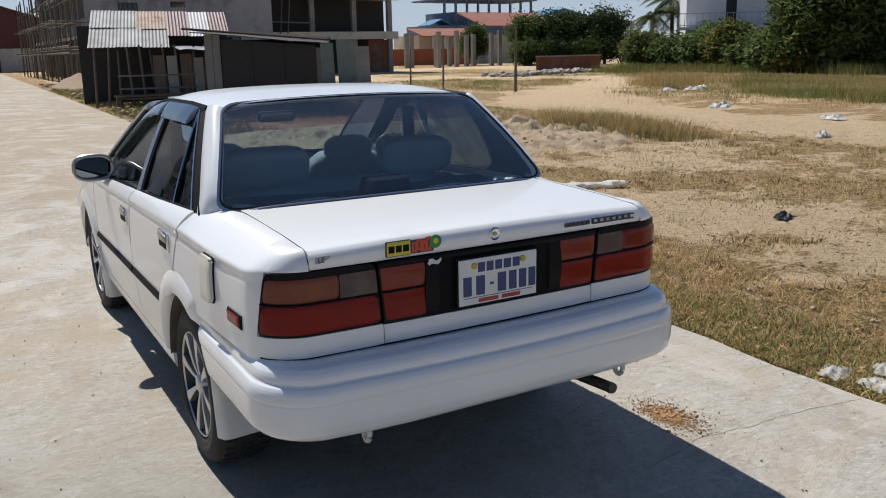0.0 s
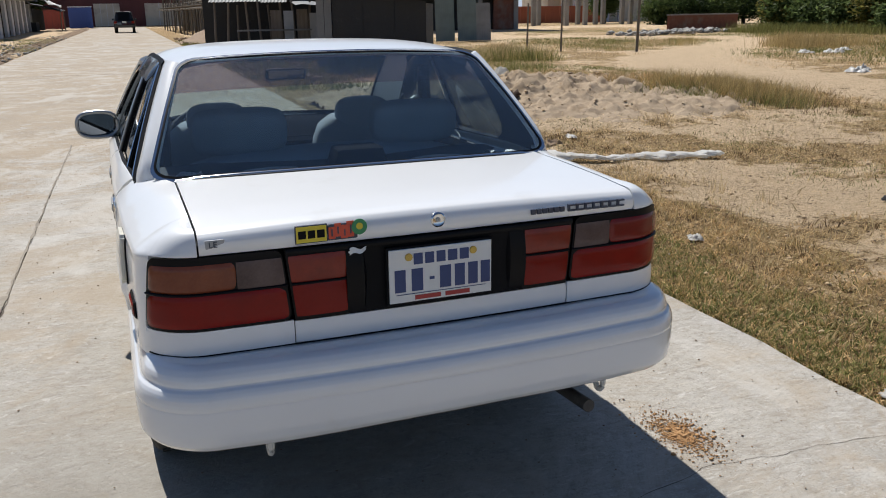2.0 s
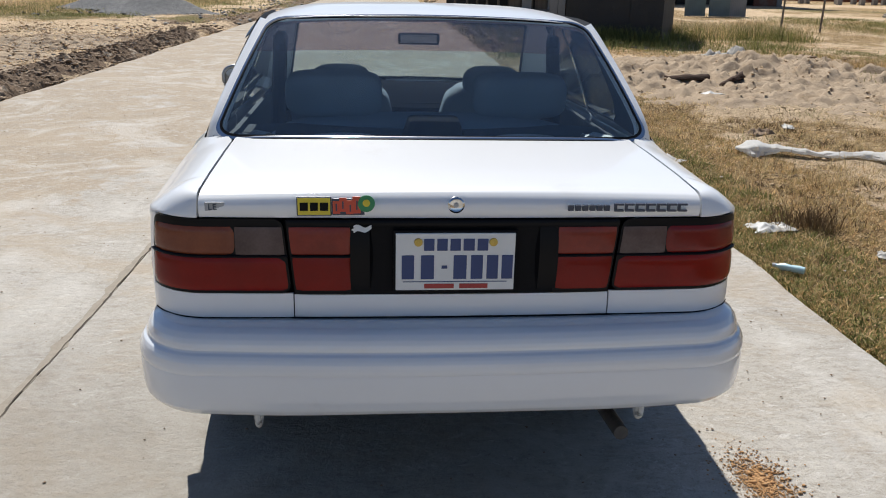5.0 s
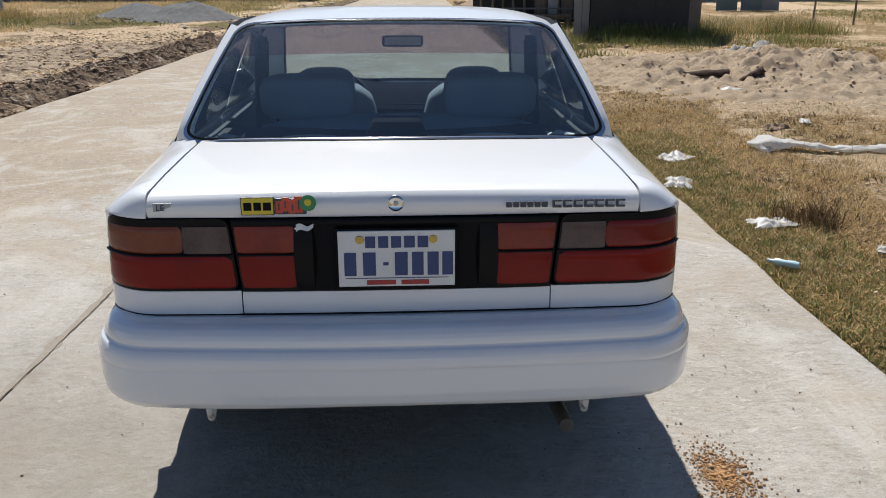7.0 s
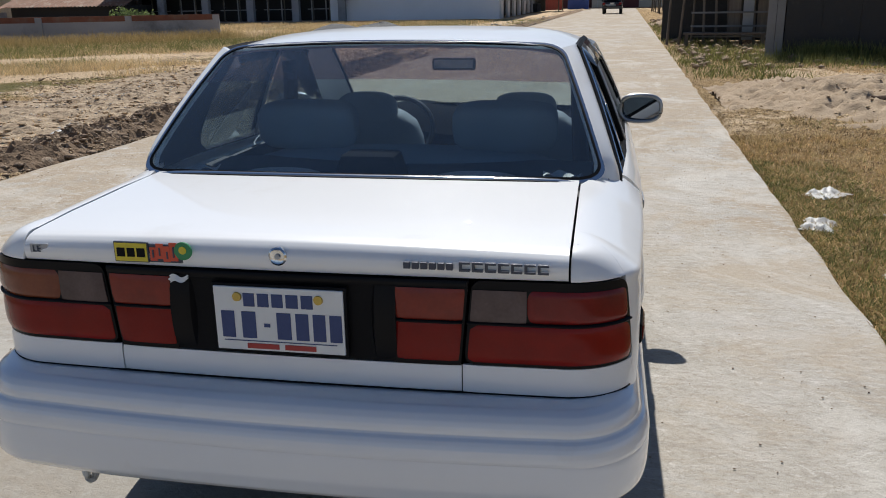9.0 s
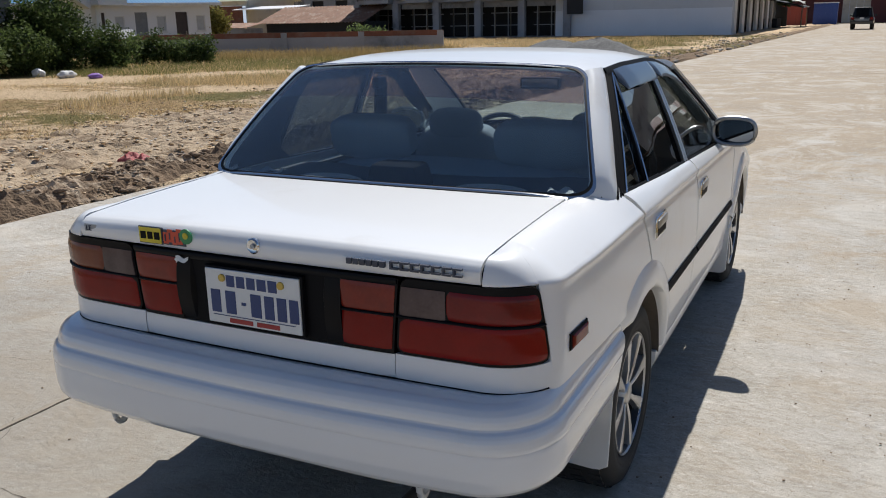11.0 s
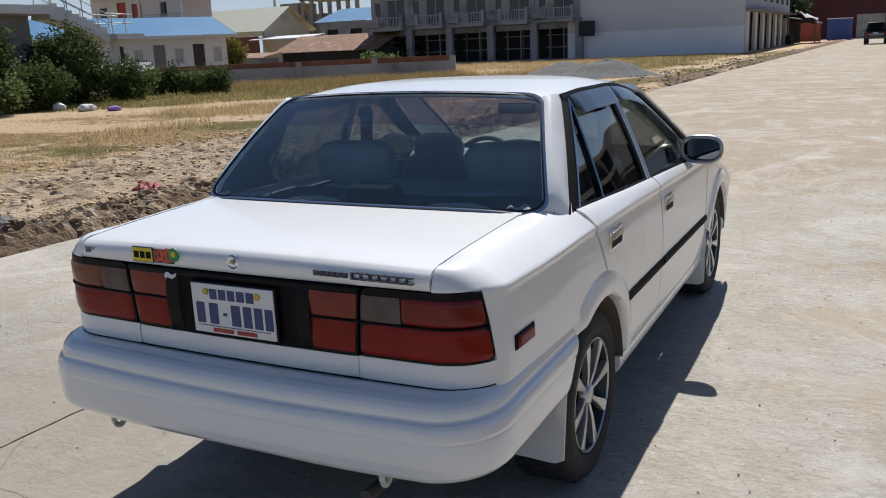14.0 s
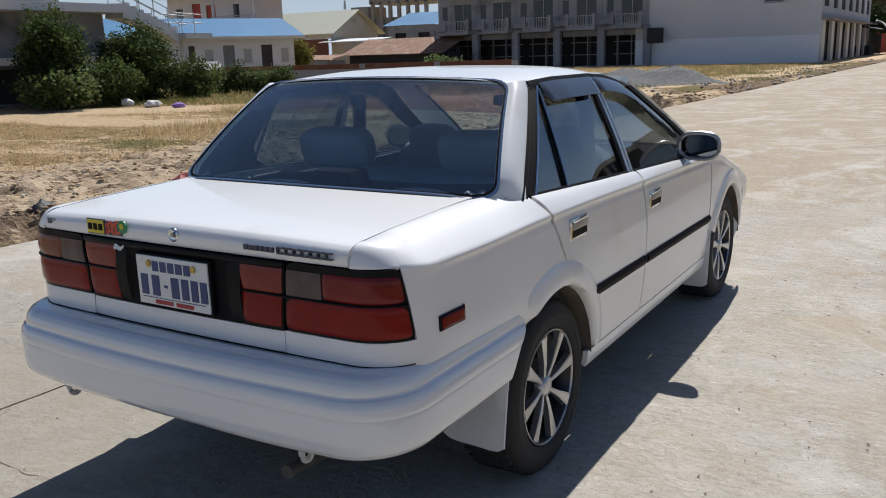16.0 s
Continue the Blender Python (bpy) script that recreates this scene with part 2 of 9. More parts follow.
def road_material():
    """Sun-bleached brushed concrete with sand drift, tyre scuffs and fine pits."""
    m = bpy.data.materials.new("road_concrete")
    m.use_nodes = True
    n, l = m.node_tree.nodes, m.node_tree.links
    p = n["Principled BSDF"]
    tc = n.new("ShaderNodeTexCoord")

    def nz(scale, detail=6.0, rough=0.6, st=(1, 1, 1), dist=0.0):
        mp = n.new("ShaderNodeMapping")
        mp.inputs["Scale"].default_value = st
        l.new(tc.outputs["Object"], mp.inputs[0])
        t = n.new("ShaderNodeTexNoise")
        t.inputs["Scale"].default_value, t.inputs["Detail"].default_value, t.inputs["Roughness"].default_value, t.inputs["Distortion"].default_value = scale, detail, rough, dist
        l.new(mp.outputs[0], t.inputs[0])
        return t.outputs[0]

    def ramp(src, lo, hi):
        r = n.new("ShaderNodeValToRGB")
        r.color_ramp.elements[0].position, r.color_ramp.elements[1].position = lo, hi
        l.new(src, r.inputs[0])
        return r.outputs[0]

    def mix(f, a, b, amount=None):
        x = n.new("ShaderNodeMix")
        x.data_type = "RGBA"
        if amount is not None:
            k = n.new("ShaderNodeMath")
            k.operation = "MULTIPLY"
            l.new(f, k.inputs[0])
            k.inputs[1].default_value = amount
            f = k.outputs[0]
        for k, v in ((0, f), (6, a), (7, b)):
            if isinstance(v, tuple):
                x.inputs[k].default_value = rgb(v)
            else:
                l.new(v, x.inputs[k])
        return x.outputs[2]

    big, mid, fine, tiny = nz(0.5, 5), nz(3.0, 8, 0.7), nz(26.0, 6, 0.7), nz(160.0, 3)
    swirl = nz(4.5, 7, 0.65, (1.0, 3.2, 1), 1.2)
    c = mix(ramp(big, 0.35, 0.65), (0.46, 0.42, 0.355), (0.41, 0.385, 0.34))
    c = mix(ramp(mid, 0.42, 0.60), c, (0.49, 0.455, 0.40), 0.7)
    c = mix(ramp(swirl, 0.52, 0.66), c, (0.315, 0.28, 0.235), 0.6)
    sandf = n.new("ShaderNodeAttribute")
    sandf.attribute_name = "sand"
    k = n.new("ShaderNodeMath")
    k.operation = "MULTIPLY_ADD"
    l.new(mid, k.inputs[0])
    k.inputs[1].default_value = 1.2
    l.new(sandf.outputs["Fac"], k.inputs[2])
    c = mix(ramp(k.outputs[0], 0.85, 1.25), c, (0.36, 0.275, 0.18), 0.8)
    speck = nz(75.0, 4, 0.7)
    c = mix(ramp(fine, 0.52, 0.64), c, (0.28, 0.24, 0.19), 0.5)
    c = mix(ramp(fine, 0.30, 0.44), (0.50, 0.475, 0.43), c)
    c = mix(ramp(speck, 0.56, 0.66), c, (0.21, 0.18, 0.145), 0.5)
    blot = nz(1.6, 8, 0.75, (1, 1, 1), 0.6)
    c = mix(ramp(blot, 0.54, 0.63), c, (0.30, 0.265, 0.215), 0.45)
    c = mix(ramp(blot, 0.36, 0.46), (0.47, 0.44, 0.395), c)
    c = mix(ramp(tiny, 0.66, 0.74), c, (0.2, 0.17, 0.14), 0.5)
    broom = nz(3.2, 11, 0.8, (1.0, 2.6, 1), 1.6)
    c = mix(ramp(broom, 0.50, 0.62), c, (0.33, 0.28, 0.215), 0.4)
    pale = mix(ramp(broom, 0.36, 0.46), (0.52, 0.48, 0.42), c)
    c = mix(ramp(mid, 0.40, 0.60), c, pale)
    scrape = nz(7.0, 10, 0.78, (0.8, 1.7, 1), 3.2)
    c = mix(ramp(scrape, 0.56, 0.61), c, (0.27, 0.235, 0.19), 0.28)
    c = mix(ramp(scrape, 0.39, 0.44), (0.55, 0.52, 0.47), c)
    drift = nz(0.9, 9, 0.72, (0.8, 1.2, 1), 1.2)
    c = mix(ramp(drift, 0.46, 0.60), c, (0.41, 0.33, 0.235), 0.62)
    bleach = nz(0.75, 9, 0.75, (1.0, 0.8, 1), 1.5)
    c = mix(ramp(bleach, 0.50, 0.60), c, (0.60, 0.57, 0.51), 0.45)
    crumb = nz(11.0, 10, 0.85, (1.0, 1.6, 1), 0.8)
    k2 = n.new("ShaderNodeMath")
    k2.operation = "MULTIPLY_ADD"
    l.new(crumb, k2.inputs[0])
    k2.inputs[1].default_value = 1.0
    l.new(k.outputs[0], k2.inputs[2])
    c = mix(ramp(k2.outputs[0], 1.38, 1.66), c, (0.37, 0.27, 0.165), 0.72)
    c = mix(ramp(crumb, 0.60, 0.64), c, (0.22, 0.185, 0.145), 0.4)
    # darker tone over the near left part of the road, mixed in by attribute
    near_dark = n.new("ShaderNodeAttribute")
    near_dark.attribute_name = "near_dark"
    kw = n.new("ShaderNodeMath")
    kw.operation = "MULTIPLY_ADD"
    l.new(mid, kw.inputs[0])
    kw.inputs[1].default_value = 0.8
    l.new(near_dark.outputs["Fac"], kw.inputs[2])
    c = mix(ramp(kw.outputs[0], 0.55, 1.25), c, (0.27, 0.245, 0.205), 0.55)
    l.new(c, p.inputs["Base Color"])
    p.inputs["Roughness"].default_value = 0.88
    p.inputs["Specular IOR Level"].default_value = 0.3
    b = n.new("ShaderNodeBump")
    b.inputs["Strength"].default_value, b.inputs["Distance"].default_value = 0.8, 0.012
    l.new(fine, b.inputs["Height"])
    b2 = n.new("ShaderNodeBump")
    b2.inputs["Strength"].default_value, b2.inputs["Distance"].default_value = 0.3, 0.02
    l.new(scrape, b2.inputs["Height"])
    l.new(b.outputs[0], b2.inputs["Normal"])
    b3 = n.new("ShaderNodeBump")
    b3.inputs["Strength"].default_value, b3.inputs["Distance"].default_value = 0.22, 0.03
    l.new(crumb, b3.inputs["Height"])
    l.new(b2.outputs[0], b3.inputs["Normal"])
    l.new(b3.outputs[0], p.inputs["Normal"])
    return m


M = {}
M["ground"] = ground_material()
M["road"] = road_material()
M["paint"] = material("white_car_paint", (0.84, 0.84, 0.83), (0.81, 0.815, 0.81), rough=0.32, scale=1.5, fine=9, bump=0.02, depth=0.002, coat=0.6, rough_var=0.05, dirt=(0.66, 0.63, 0.57), dirt_scale=2.2, dirt_at=(0.58, 0.9))
M["bumper"] = material("repainted_bumper", (0.785, 0.793, 0.80), (0.75, 0.758, 0.768), rough=0.20, scale=2.5, fine=14, bump=0.03, depth=0.002, coat=0.9, rough_var=0.05, dirt=(0.62, 0.58, 0.52), dirt_scale=3.0, dirt_at=(0.6, 0.95))
M["black_trim"] = material("black_trim", (0.006, 0.006, 0.007), (0.011, 0.011, 0.012), rough=0.6, fine=120, bump=0.05, spec=0.10)
M["gloss_black"] = material("gloss_black", (0.005, 0.005, 0.006), (0.009, 0.009, 0.010), rough=0.35, fine=40, bump=0.02, spec=0.12)
M["well_liner"] = material("dusty_wheel_well", (0.14, 0.115, 0.09), (0.07, 0.058, 0.048), rough=0.95, scale=9, fine=60)
M["rubber"] = material("tyre_rubber", (0.012, 0.012, 0.012), (0.026, 0.025, 0.023), rough=0.8, scale=14, fine=90, bump=0.2, depth=0.003)
M["chrome"] = material("chrome", (0.72, 0.73, 0.74), (0.60, 0.61, 0.62), rough=0.12, metal=1.0, bump=0.0)
M["alloy"] = material("machined_alloy", (0.60, 0.60, 0.60), (0.48, 0.48, 0.48), rough=0.3, metal=0.85, fine=200, bump=0.05)
M["rim_black"] = material("rim_black", (0.012, 0.012, 0.013), rough=0.35, bump=0.0)
M["lens_red"] = material("red_lamp_lens", (0.25, 0.0135, 0.009), (0.165, 0.0095, 0.007), rough=0.16, scale=9, fine=180, bump=0.12, depth=0.001, coat=0.04, spec=0.17, dirt=(0.17, 0.014, 0.011), dirt_scale=6, dirt_at=(0.48, 0.78))
M["lens_dull_red"] = material("dull_red_lens", (0.22, 0.016, 0.014), (0.14, 0.011, 0.009), rough=0.2, scale=9, fine=180, bump=0.12, depth=0.001, coat=0.1, spec=0.25, dirt=(0.10, 0.010, 0.009), dirt_scale=6, dirt_at=(0.46, 0.76))
M["lens_orange"] = material("faded_orange_lens", (0.26, 0.032, 0.018), (0.16, 0.019, 0.012), rough=0.22, scale=9, fine=160, bump=0.1, depth=0.001, coat=0.12, spec=0.28, dirt=(0.12, 0.02, 0.014), dirt_scale=6, dirt_at=(0.48, 0.78))
M["lens_amber"] = material("faded_amber_lens", (0.23, 0.066, 0.028), (0.14, 0.033, 0.016), rough=0.22, scale=9, fine=160, bump=0.1, depth=0.001, coat=0.15, spec=0.3, dirt=(0.13, 0.035, 0.02), dirt_scale=6, dirt_at=(0.50, 0.8))
M["lens_clear"] = material("smoky_clear_lens", (0.125, 0.088, 0.084), (0.055, 0.034, 0.032), rough=0.22, scale=14, fine=150, bump=0.1, depth=0.001, coat=0.05, spec=0.3, dirt=(0.09, 0.06, 0.055), dirt_scale=8, dirt_at=(0.48, 0.75))
M["glass"] = glass_material("tinted_glass", (0.95, 0.975, 0.955))
M["glass_rear"] = glass_material("rear_window_glass", (0.84, 0.93, 0.97), ior=1.9, dust=0.009)
M["film"] = glass_material("sun_film", (0.78, 0.55, 0.55))
M["glass_dark"] = glass_material("dark_side_glass", (0.50, 0.54, 0.55), ior=2.4)
M["glass_front"] = glass_material("front_side_glass", (0.66, 0.70, 0.70), ior=2.2)
M["visor"] = material("smoked_visor", (0.045, 0.048, 0.052), (0.03, 0.033, 0.036), rough=0.14, fine=30, bump=0.02, coat=0.6, spec=0.5)
M["mirror"] = material("mirror_glass", (0.20, 0.215, 0.23), rough=0.03, metal=1.0, bump=0.0, rough_var=0.0)
M["mirror_dim"] = material("dim_mirror", (0.34, 0.35, 0.36), rough=0.06, metal=1.0, bump=0.0)
M["dull_chrome"] = material("dull_chrome", (0.42, 0.43, 0.44), (0.34, 0.345, 0.35), rough=0.34, metal=0.9, fine=120, bump=0.04)
M["dash"] = material("matt_black_dash", (0.012, 0.012, 0.013), (0.018, 0.018, 0.019), rough=0.95, fine=100, spec=0.03)
M["seat"] = material("grey_seat_cloth", (0.30, 0.335, 0.365), (0.23, 0.26, 0.285), rough=0.9, fine=300, bump=0.3, depth=0.003)
M["inner"] = material("dark_interior", (0.020, 0.021, 0.023), (0.032, 0.032, 0.034), rough=0.7, fine=100)
M["shelf"] = material("shelf_carpet", (0.085, 0.085, 0.088), (0.06, 0.06, 0.062), rough=0.95, fine=300, bump=0.3)
M["paper"] = material("pale_card", (0.55, 0.50, 0.43), (0.48, 0.44, 0.38), rough=0.8)
M["plate"] = material("plate_white", (0.74, 0.75, 0.74), (0.68, 0.69, 0.68), rough=0.4, scale=20, bump=0.02)
M["plate_blue"] = material("plate_blue", (0.020, 0.042, 0.145), (0.03, 0.058, 0.175), rough=0.45)
M["plate_red"] = material("plate_red", (0.42, 0.04, 0.035), rough=0.5)
M["brass"] = material("brass_screw", (0.55, 0.40, 0.10), rough=0.45, metal=0.6)
M["badge"] = material("dark_badge", (0.03, 0.04, 0.065), (0.05, 0.06, 0.09), rough=0.4)
M["sticker_y"] = material("yellow_sticker", (0.72, 0.58, 0.04), rough=0.4)
M["sticker_r"] = material("red_sticker", (0.62, 0.045, 0.03), (0.62, 0.12, 0.04), rough=0.4)
M["sticker_g"] = material("green_sticker", (0.03, 0.26, 0.10), rough=0.4)
M["steel"] = material("rusty_pipe", (0.10, 0.095, 0.09), (0.05, 0.046, 0.042), rough=0.6, metal=0.4, scale=20)
M["white_plastic"] = material("white_plastic", (0.60, 0.59, 0.56), (0.44, 0.42, 0.38), rough=0.5, scale=12, bump=0.3, depth=0.01, dirt=(0.30, 0.25, 0.19), dirt_scale=4)
M["thin_film"] = leaf_material("thin_white_film", (0.86, 0.84, 0.80), (0.72, 0.69, 0.63), 0.4, 0.0, 0.4)
M["white_bag"] = material("white_bag_film", (0.70, 0.70, 0.68), (0.55, 0.54, 0.51), rough=0.45, scale=9, bump=0.3, depth=0.01)
M["pale_litter"] = material("pale_litter", (0.60, 0.57, 0.52), (0.45, 0.41, 0.36), rough=0.8, island=0.3)
M["dirty_plastic"] = material("dirty_plastic", (0.46, 0.44, 0.40), (0.30, 0.275, 0.235), rough=0.5, scale=14, bump=0.3, depth=0.01, dirt=(0.17, 0.135, 0.095), dirt_scale=7)
M["flap_cream"] = material("cream_flap_paint", (0.80, 0.77, 0.66), (0.76, 0.73, 0.62), rough=0.35, scale=4, bump=0.02, coat=0.4)
M["flap"] = leaf_material("white_mudflap", (0.86, 0.86, 0.85), (0.80, 0.80, 0.79), 0.35, 0.0, 0.45)
M["grey_render"] = material("grey_render", (0.36, 0.365, 0.385), (0.27, 0.275, 0.29), rough=0.92, scale=0.7, fine=12, dirt=(0.11, 0.11, 0.115), dirt_scale=0.5, bump=0.3, depth=0.02)
M["raw_concrete"] = material("raw_concrete", (0.31, 0.295, 0.27), (0.22, 0.21, 0.195), rough=0.9, scale=0.9, fine=14, dirt=(0.17, 0.16, 0.15), dirt_scale=0.7, bump=0.3, depth=0.02)
M["white_fresh"] = material("fresh_white_paint", (0.84, 0.86, 0.90), (0.78, 0.80, 0.84), rough=0.8, scale=0.5, fine=8)
M["white_wall"] = material("white_painted_wall", (0.69, 0.70, 0.72), (0.62, 0.63, 0.65), rough=0.85, scale=0.3, fine=8, dirt=(0.48, 0.48, 0.48), dirt_scale=0.35, dirt_at=(0.55, 0.9))
M["cream_wall"] = material("cream_wall", (0.62, 0.58, 0.48), (0.54, 0.50, 0.41), rough=0.88, scale=0.5, fine=9, dirt=(0.36, 0.32, 0.26), dirt_scale=0.6)
M["maroon"] = material("maroon_sheet", (0.115, 0.022, 0.022), (0.085, 0.018, 0.019), rough=0.55, scale=0.4, fine=6, stretch=(3, 3, 0.3))
M["red_fence"] = material("red_fence_sheet", (0.30, 0.05, 0.03), (0.22, 0.04, 0.027), rough=0.6, scale=0.8, stretch=(3, 3, 0.4))
M["orange_fence"] = material("orange_fence", (0.42, 0.12, 0.05), (0.32, 0.09, 0.045), rough=0.7, scale=0.8, stretch=(3, 3, 0.4))
M["zinc"] = material("weathered_zinc", (0.27, 0.27, 0.265), (0.18, 0.178, 0.175), rough=0.65, metal=0.1, scale=1.6, fine=20, dirt=(0.26, 0.13, 0.06), dirt_scale=1.1, dirt_at=(0.60, 0.74), obj=0.12)
M["pale_zinc"] = material("pale_zinc", (0.46, 0.46, 0.45), (0.36, 0.36, 0.355), rough=0.6, scale=1.6, fine=20)
M["rust_zinc"] = material("rusted_zinc", (0.33, 0.19, 0.10), (0.45, 0.40, 0.34), rough=0.75, metal=0.1, scale=1.8, fine=20, dirt=(0.20, 0.09, 0.05), dirt_scale=2)
M["maroon_zinc"] = material("maroon_roof_sheet", (0.115, 0.045, 0.045), (0.15, 0.07, 0.068), rough=0.6, scale=1.5, stretch=(1, 1, 1))
M["black_sheet"] = material("black_tarp", (0.012, 0.012, 0.013), (0.026, 0.025, 0.024), rough=0.6, scale=1.2, fine=18, bump=0.4, depth=0.03, dirt=(0.06, 0.055, 0.05), dirt_scale=2, dirt_at=(0.6, 0.8))
M["old_wood"] = material("grey_old_wood", (0.20, 0.165, 0.13), (0.12, 0.10, 0.08), rough=0.9, scale=4, fine=40, stretch=(4, 4, 0.5), obj=0.25)
M["pole_wood"] = material("bamboo_pole", (0.19, 0.165, 0.13), (0.12, 0.10, 0.08), rough=0.85, scale=6, obj=0.2)
M["blue_roof"] = material("blue_roof_sheet", (0.050, 0.170, 0.33), (0.065, 0.20, 0.37), rough=0.6, scale=0.5, fine=4, spec=0.2, dirt=(0.09, 0.23, 0.38), dirt_scale=0.5)
M["beige_roof"] = material("beige_roof_sheet", (0.50, 0.50, 0.40), (0.45, 0.45, 0.36), rough=0.55, scale=0.3, fine=4)
M["tile_roof"] = material("brown_tile_roof", (0.30, 0.15, 0.085), (0.20, 0.105, 0.065), rough=0.8, scale=1.5, fine=9, dirt=(0.42, 0.33, 0.25), dirt_scale=1.2)
M["brick"] = material("red_brick", (0.22, 0.085, 0.05), (0.15, 0.06, 0.04), rough=0.9, scale=3, fine=20, dirt=(0.2, 0.15, 0.12), dirt_scale=0.9)
# near-black colour stands in for the shade inside rooms and openings
M["dark_void"] = material("unlit_room_shade", (0.030, 0.030, 0.032), (0.045, 0.044, 0.043), rough=0.95, scale=1)
M["dark_pane"] = material("dark_pane", (0.03, 0.035, 0.04), rough=0.08, bump=0.0)
M["door_dark"] = material("dark_brown_door", (0.045, 0.03, 0.028), (0.03, 0.022, 0.022), rough=0.6)
M["door_grey"] = material("grey_door", (0.20, 0.21, 0.22), (0.15, 0.16, 0.17), rough=0.6)
M["door_brown"] = material("brown_door", (0.13, 0.06, 0.035), (0.10, 0.045, 0.028), rough=0.6)
M["frame_white"] = material("white_frame", (0.62, 0.62, 0.60), rough=0.5)
M["rail"] = material("painted_rail", (0.42, 0.43, 0.44), (0.35, 0.36, 0.37), rough=0.5, metal=0.3)
M["blue_tank"] = material("blue_container", (0.035, 0.09, 0.33), (0.03, 0.07, 0.26), rough=0.5)
M["blue_wall"] = material("slate_blue_wall", (0.13, 0.18, 0.27), (0.10, 0.14, 0.22), rough=0.8, scale=0.4)
M["red_roof"] = material("red_roof", (0.33, 0.12, 0.075), (0.25, 0.09, 0.06), rough=0.75, scale=0.8)
M["gravel"] = material("grey_gravel", (0.22, 0.215, 0.205), (0.13, 0.13, 0.125), rough=0.95, scale=5, fine=50, bump=1.0, depth=0.04)
M["clod"] = material("dark_soil_clod", (0.40, 0.285, 0.185), (0.22, 0.15, 0.095), rough=0.95, scale=7, fine=50, bump=0.6, depth=0.02, obj=0.2)
M["rubble"] = material("pale_rubble", (0.42, 0.40, 0.36), (0.28, 0.26, 0.225), rough=0.9, island=0.25)
M["bark"] = material("bark", (0.10, 0.075, 0.055), (0.06, 0.047, 0.036), rough=0.95, scale=9, fine=50, bump=0.6, depth=0.02)
M["leaf"] = leaf_material("leaf_green", (0.105, 0.140, 0.044), (0.062, 0.095, 0.030), 0.5)
M["leaf_light"] = leaf_material("leaf_light_green", (0.16, 0.20, 0.075), (0.10, 0.145, 0.05), 0.5)
M["leaf_yellow"] = leaf_material("leaf_yellow_green", (0.24, 0.20, 0.05), (0.15, 0.15, 0.045), 0.5)
M["leaf_dark"] = leaf_material("leaf_dark_green", (0.041, 0.065, 0.020), (0.029, 0.049, 0.015))
M["dry_grass"] = leaf_material("dry_grass_blades", (0.76, 0.60, 0.35), (0.52, 0.38, 0.19), 0.35, 0.4, 0.7)
M["straw"] = leaf_material("trampled_straw", (0.72, 0.51, 0.265), (0.42, 0.275, 0.125), 0.3, 0.5, 0.8)
M["dead_grass"] = leaf_material("dead_grass_stalks", (0.22, 0.145, 0.075), (0.12, 0.078, 0.042), 0.2, 0.4, 0.85)
M["green_grass"] = leaf_material("green_grass_blades", (0.17, 0.19, 0.06), (0.27, 0.25, 0.09), 0.3, 0.45, 0.65)
M["brown_grass"] = leaf_material("brown_grass_blades", (0.56, 0.43, 0.20), (0.34, 0.245, 0.11), 0.3, 0.4, 0.75)
M["dark_paint"] = material("dark_car_paint", (0.014, 0.015, 0.018), (0.02, 0.021, 0.024), rough=0.3, coat=0.5, bump=0.0)
M["stain"] = material("orange_sand_stain", (0.42, 0.22, 0.085), (0.50, 0.30, 0.14), rough=0.95, scale=20, fine=90, bump=0.4)
M["red_plastic"] = material("red_plastic_bag", (0.34, 0.06, 0.058), (0.40, 0.11, 0.10), rough=0.65, scale=9, bump=0.3, depth=0.01)
M["purple_plastic"] = material("violet_plastic_bag", (0.30, 0.16, 0.48), rough=0.4)
M["bottle"] = glass_material("pale_blue_bottle_plastic", (0.60, 0.80, 0.86), rough=0.08)
M["joint"] = material("joint_soil", (0.20, 0.165, 0.125), (0.12, 0.095, 0.07), rough=0.98, scale=14, fine=80)
M["joint_dirt"] = material("joint_dirt", (0.34, 0.30, 0.24), (0.26, 0.22, 0.17), rough=0.98, scale=20, fine=110, bump=0.5, depth=0.006)
M["mound_sand"] = material("mound_sand", (0.45, 0.35, 0.245), (0.32, 0.24, 0.16), rough=0.97, scale=3.0, fine=45, bump=0.8, depth=0.02, spec=0.15, dirt=(0.33, 0.24, 0.15), dirt_scale=2.6, dirt_at=(0.56, 0.70))
M["dug_soil"] = material("dug_soil", (0.52, 0.41, 0.29), (0.36, 0.27, 0.18), rough=0.97, scale=4.0, fine=40, bump=0.9, depth=0.025, spec=0.15, dirt=(0.19, 0.135, 0.088), dirt_scale=2.2, dirt_at=(0.50, 0.62))
M["bank_soil"] = material("bank_soil", (0.27, 0.19, 0.125), (0.14, 0.098, 0.065), rough=0.97, scale=7.0, fine=40, bump=0.9, depth=0.025, spec=0.15, dirt=(0.52, 0.42, 0.31), dirt_scale=3.2, dirt_at=(0.54, 0.66))
M["bottle_film"] = material("pale_blue_plastic", (0.45, 0.66, 0.72), (0.55, 0.72, 0.76), rough=0.25, scale=20)
M["rotten_wood"] = material("rotten_wood", (0.085, 0.045, 0.025), (0.04, 0.022, 0.013), rough=0.95, scale=6, fine=50, bump=0.6, depth=0.02)
M["green_sheet"] = material("green_grey_sheet", (0.16, 0.21, 0.20), (0.12, 0.15, 0.145), rough=0.6, scale=2)
M["pale_soil"] = material("pale_soil_lump", (0.66, 0.49, 0.31), (0.46, 0.33, 0.20), rough=0.95, scale=8, fine=60, bump=0.5, depth=0.02)
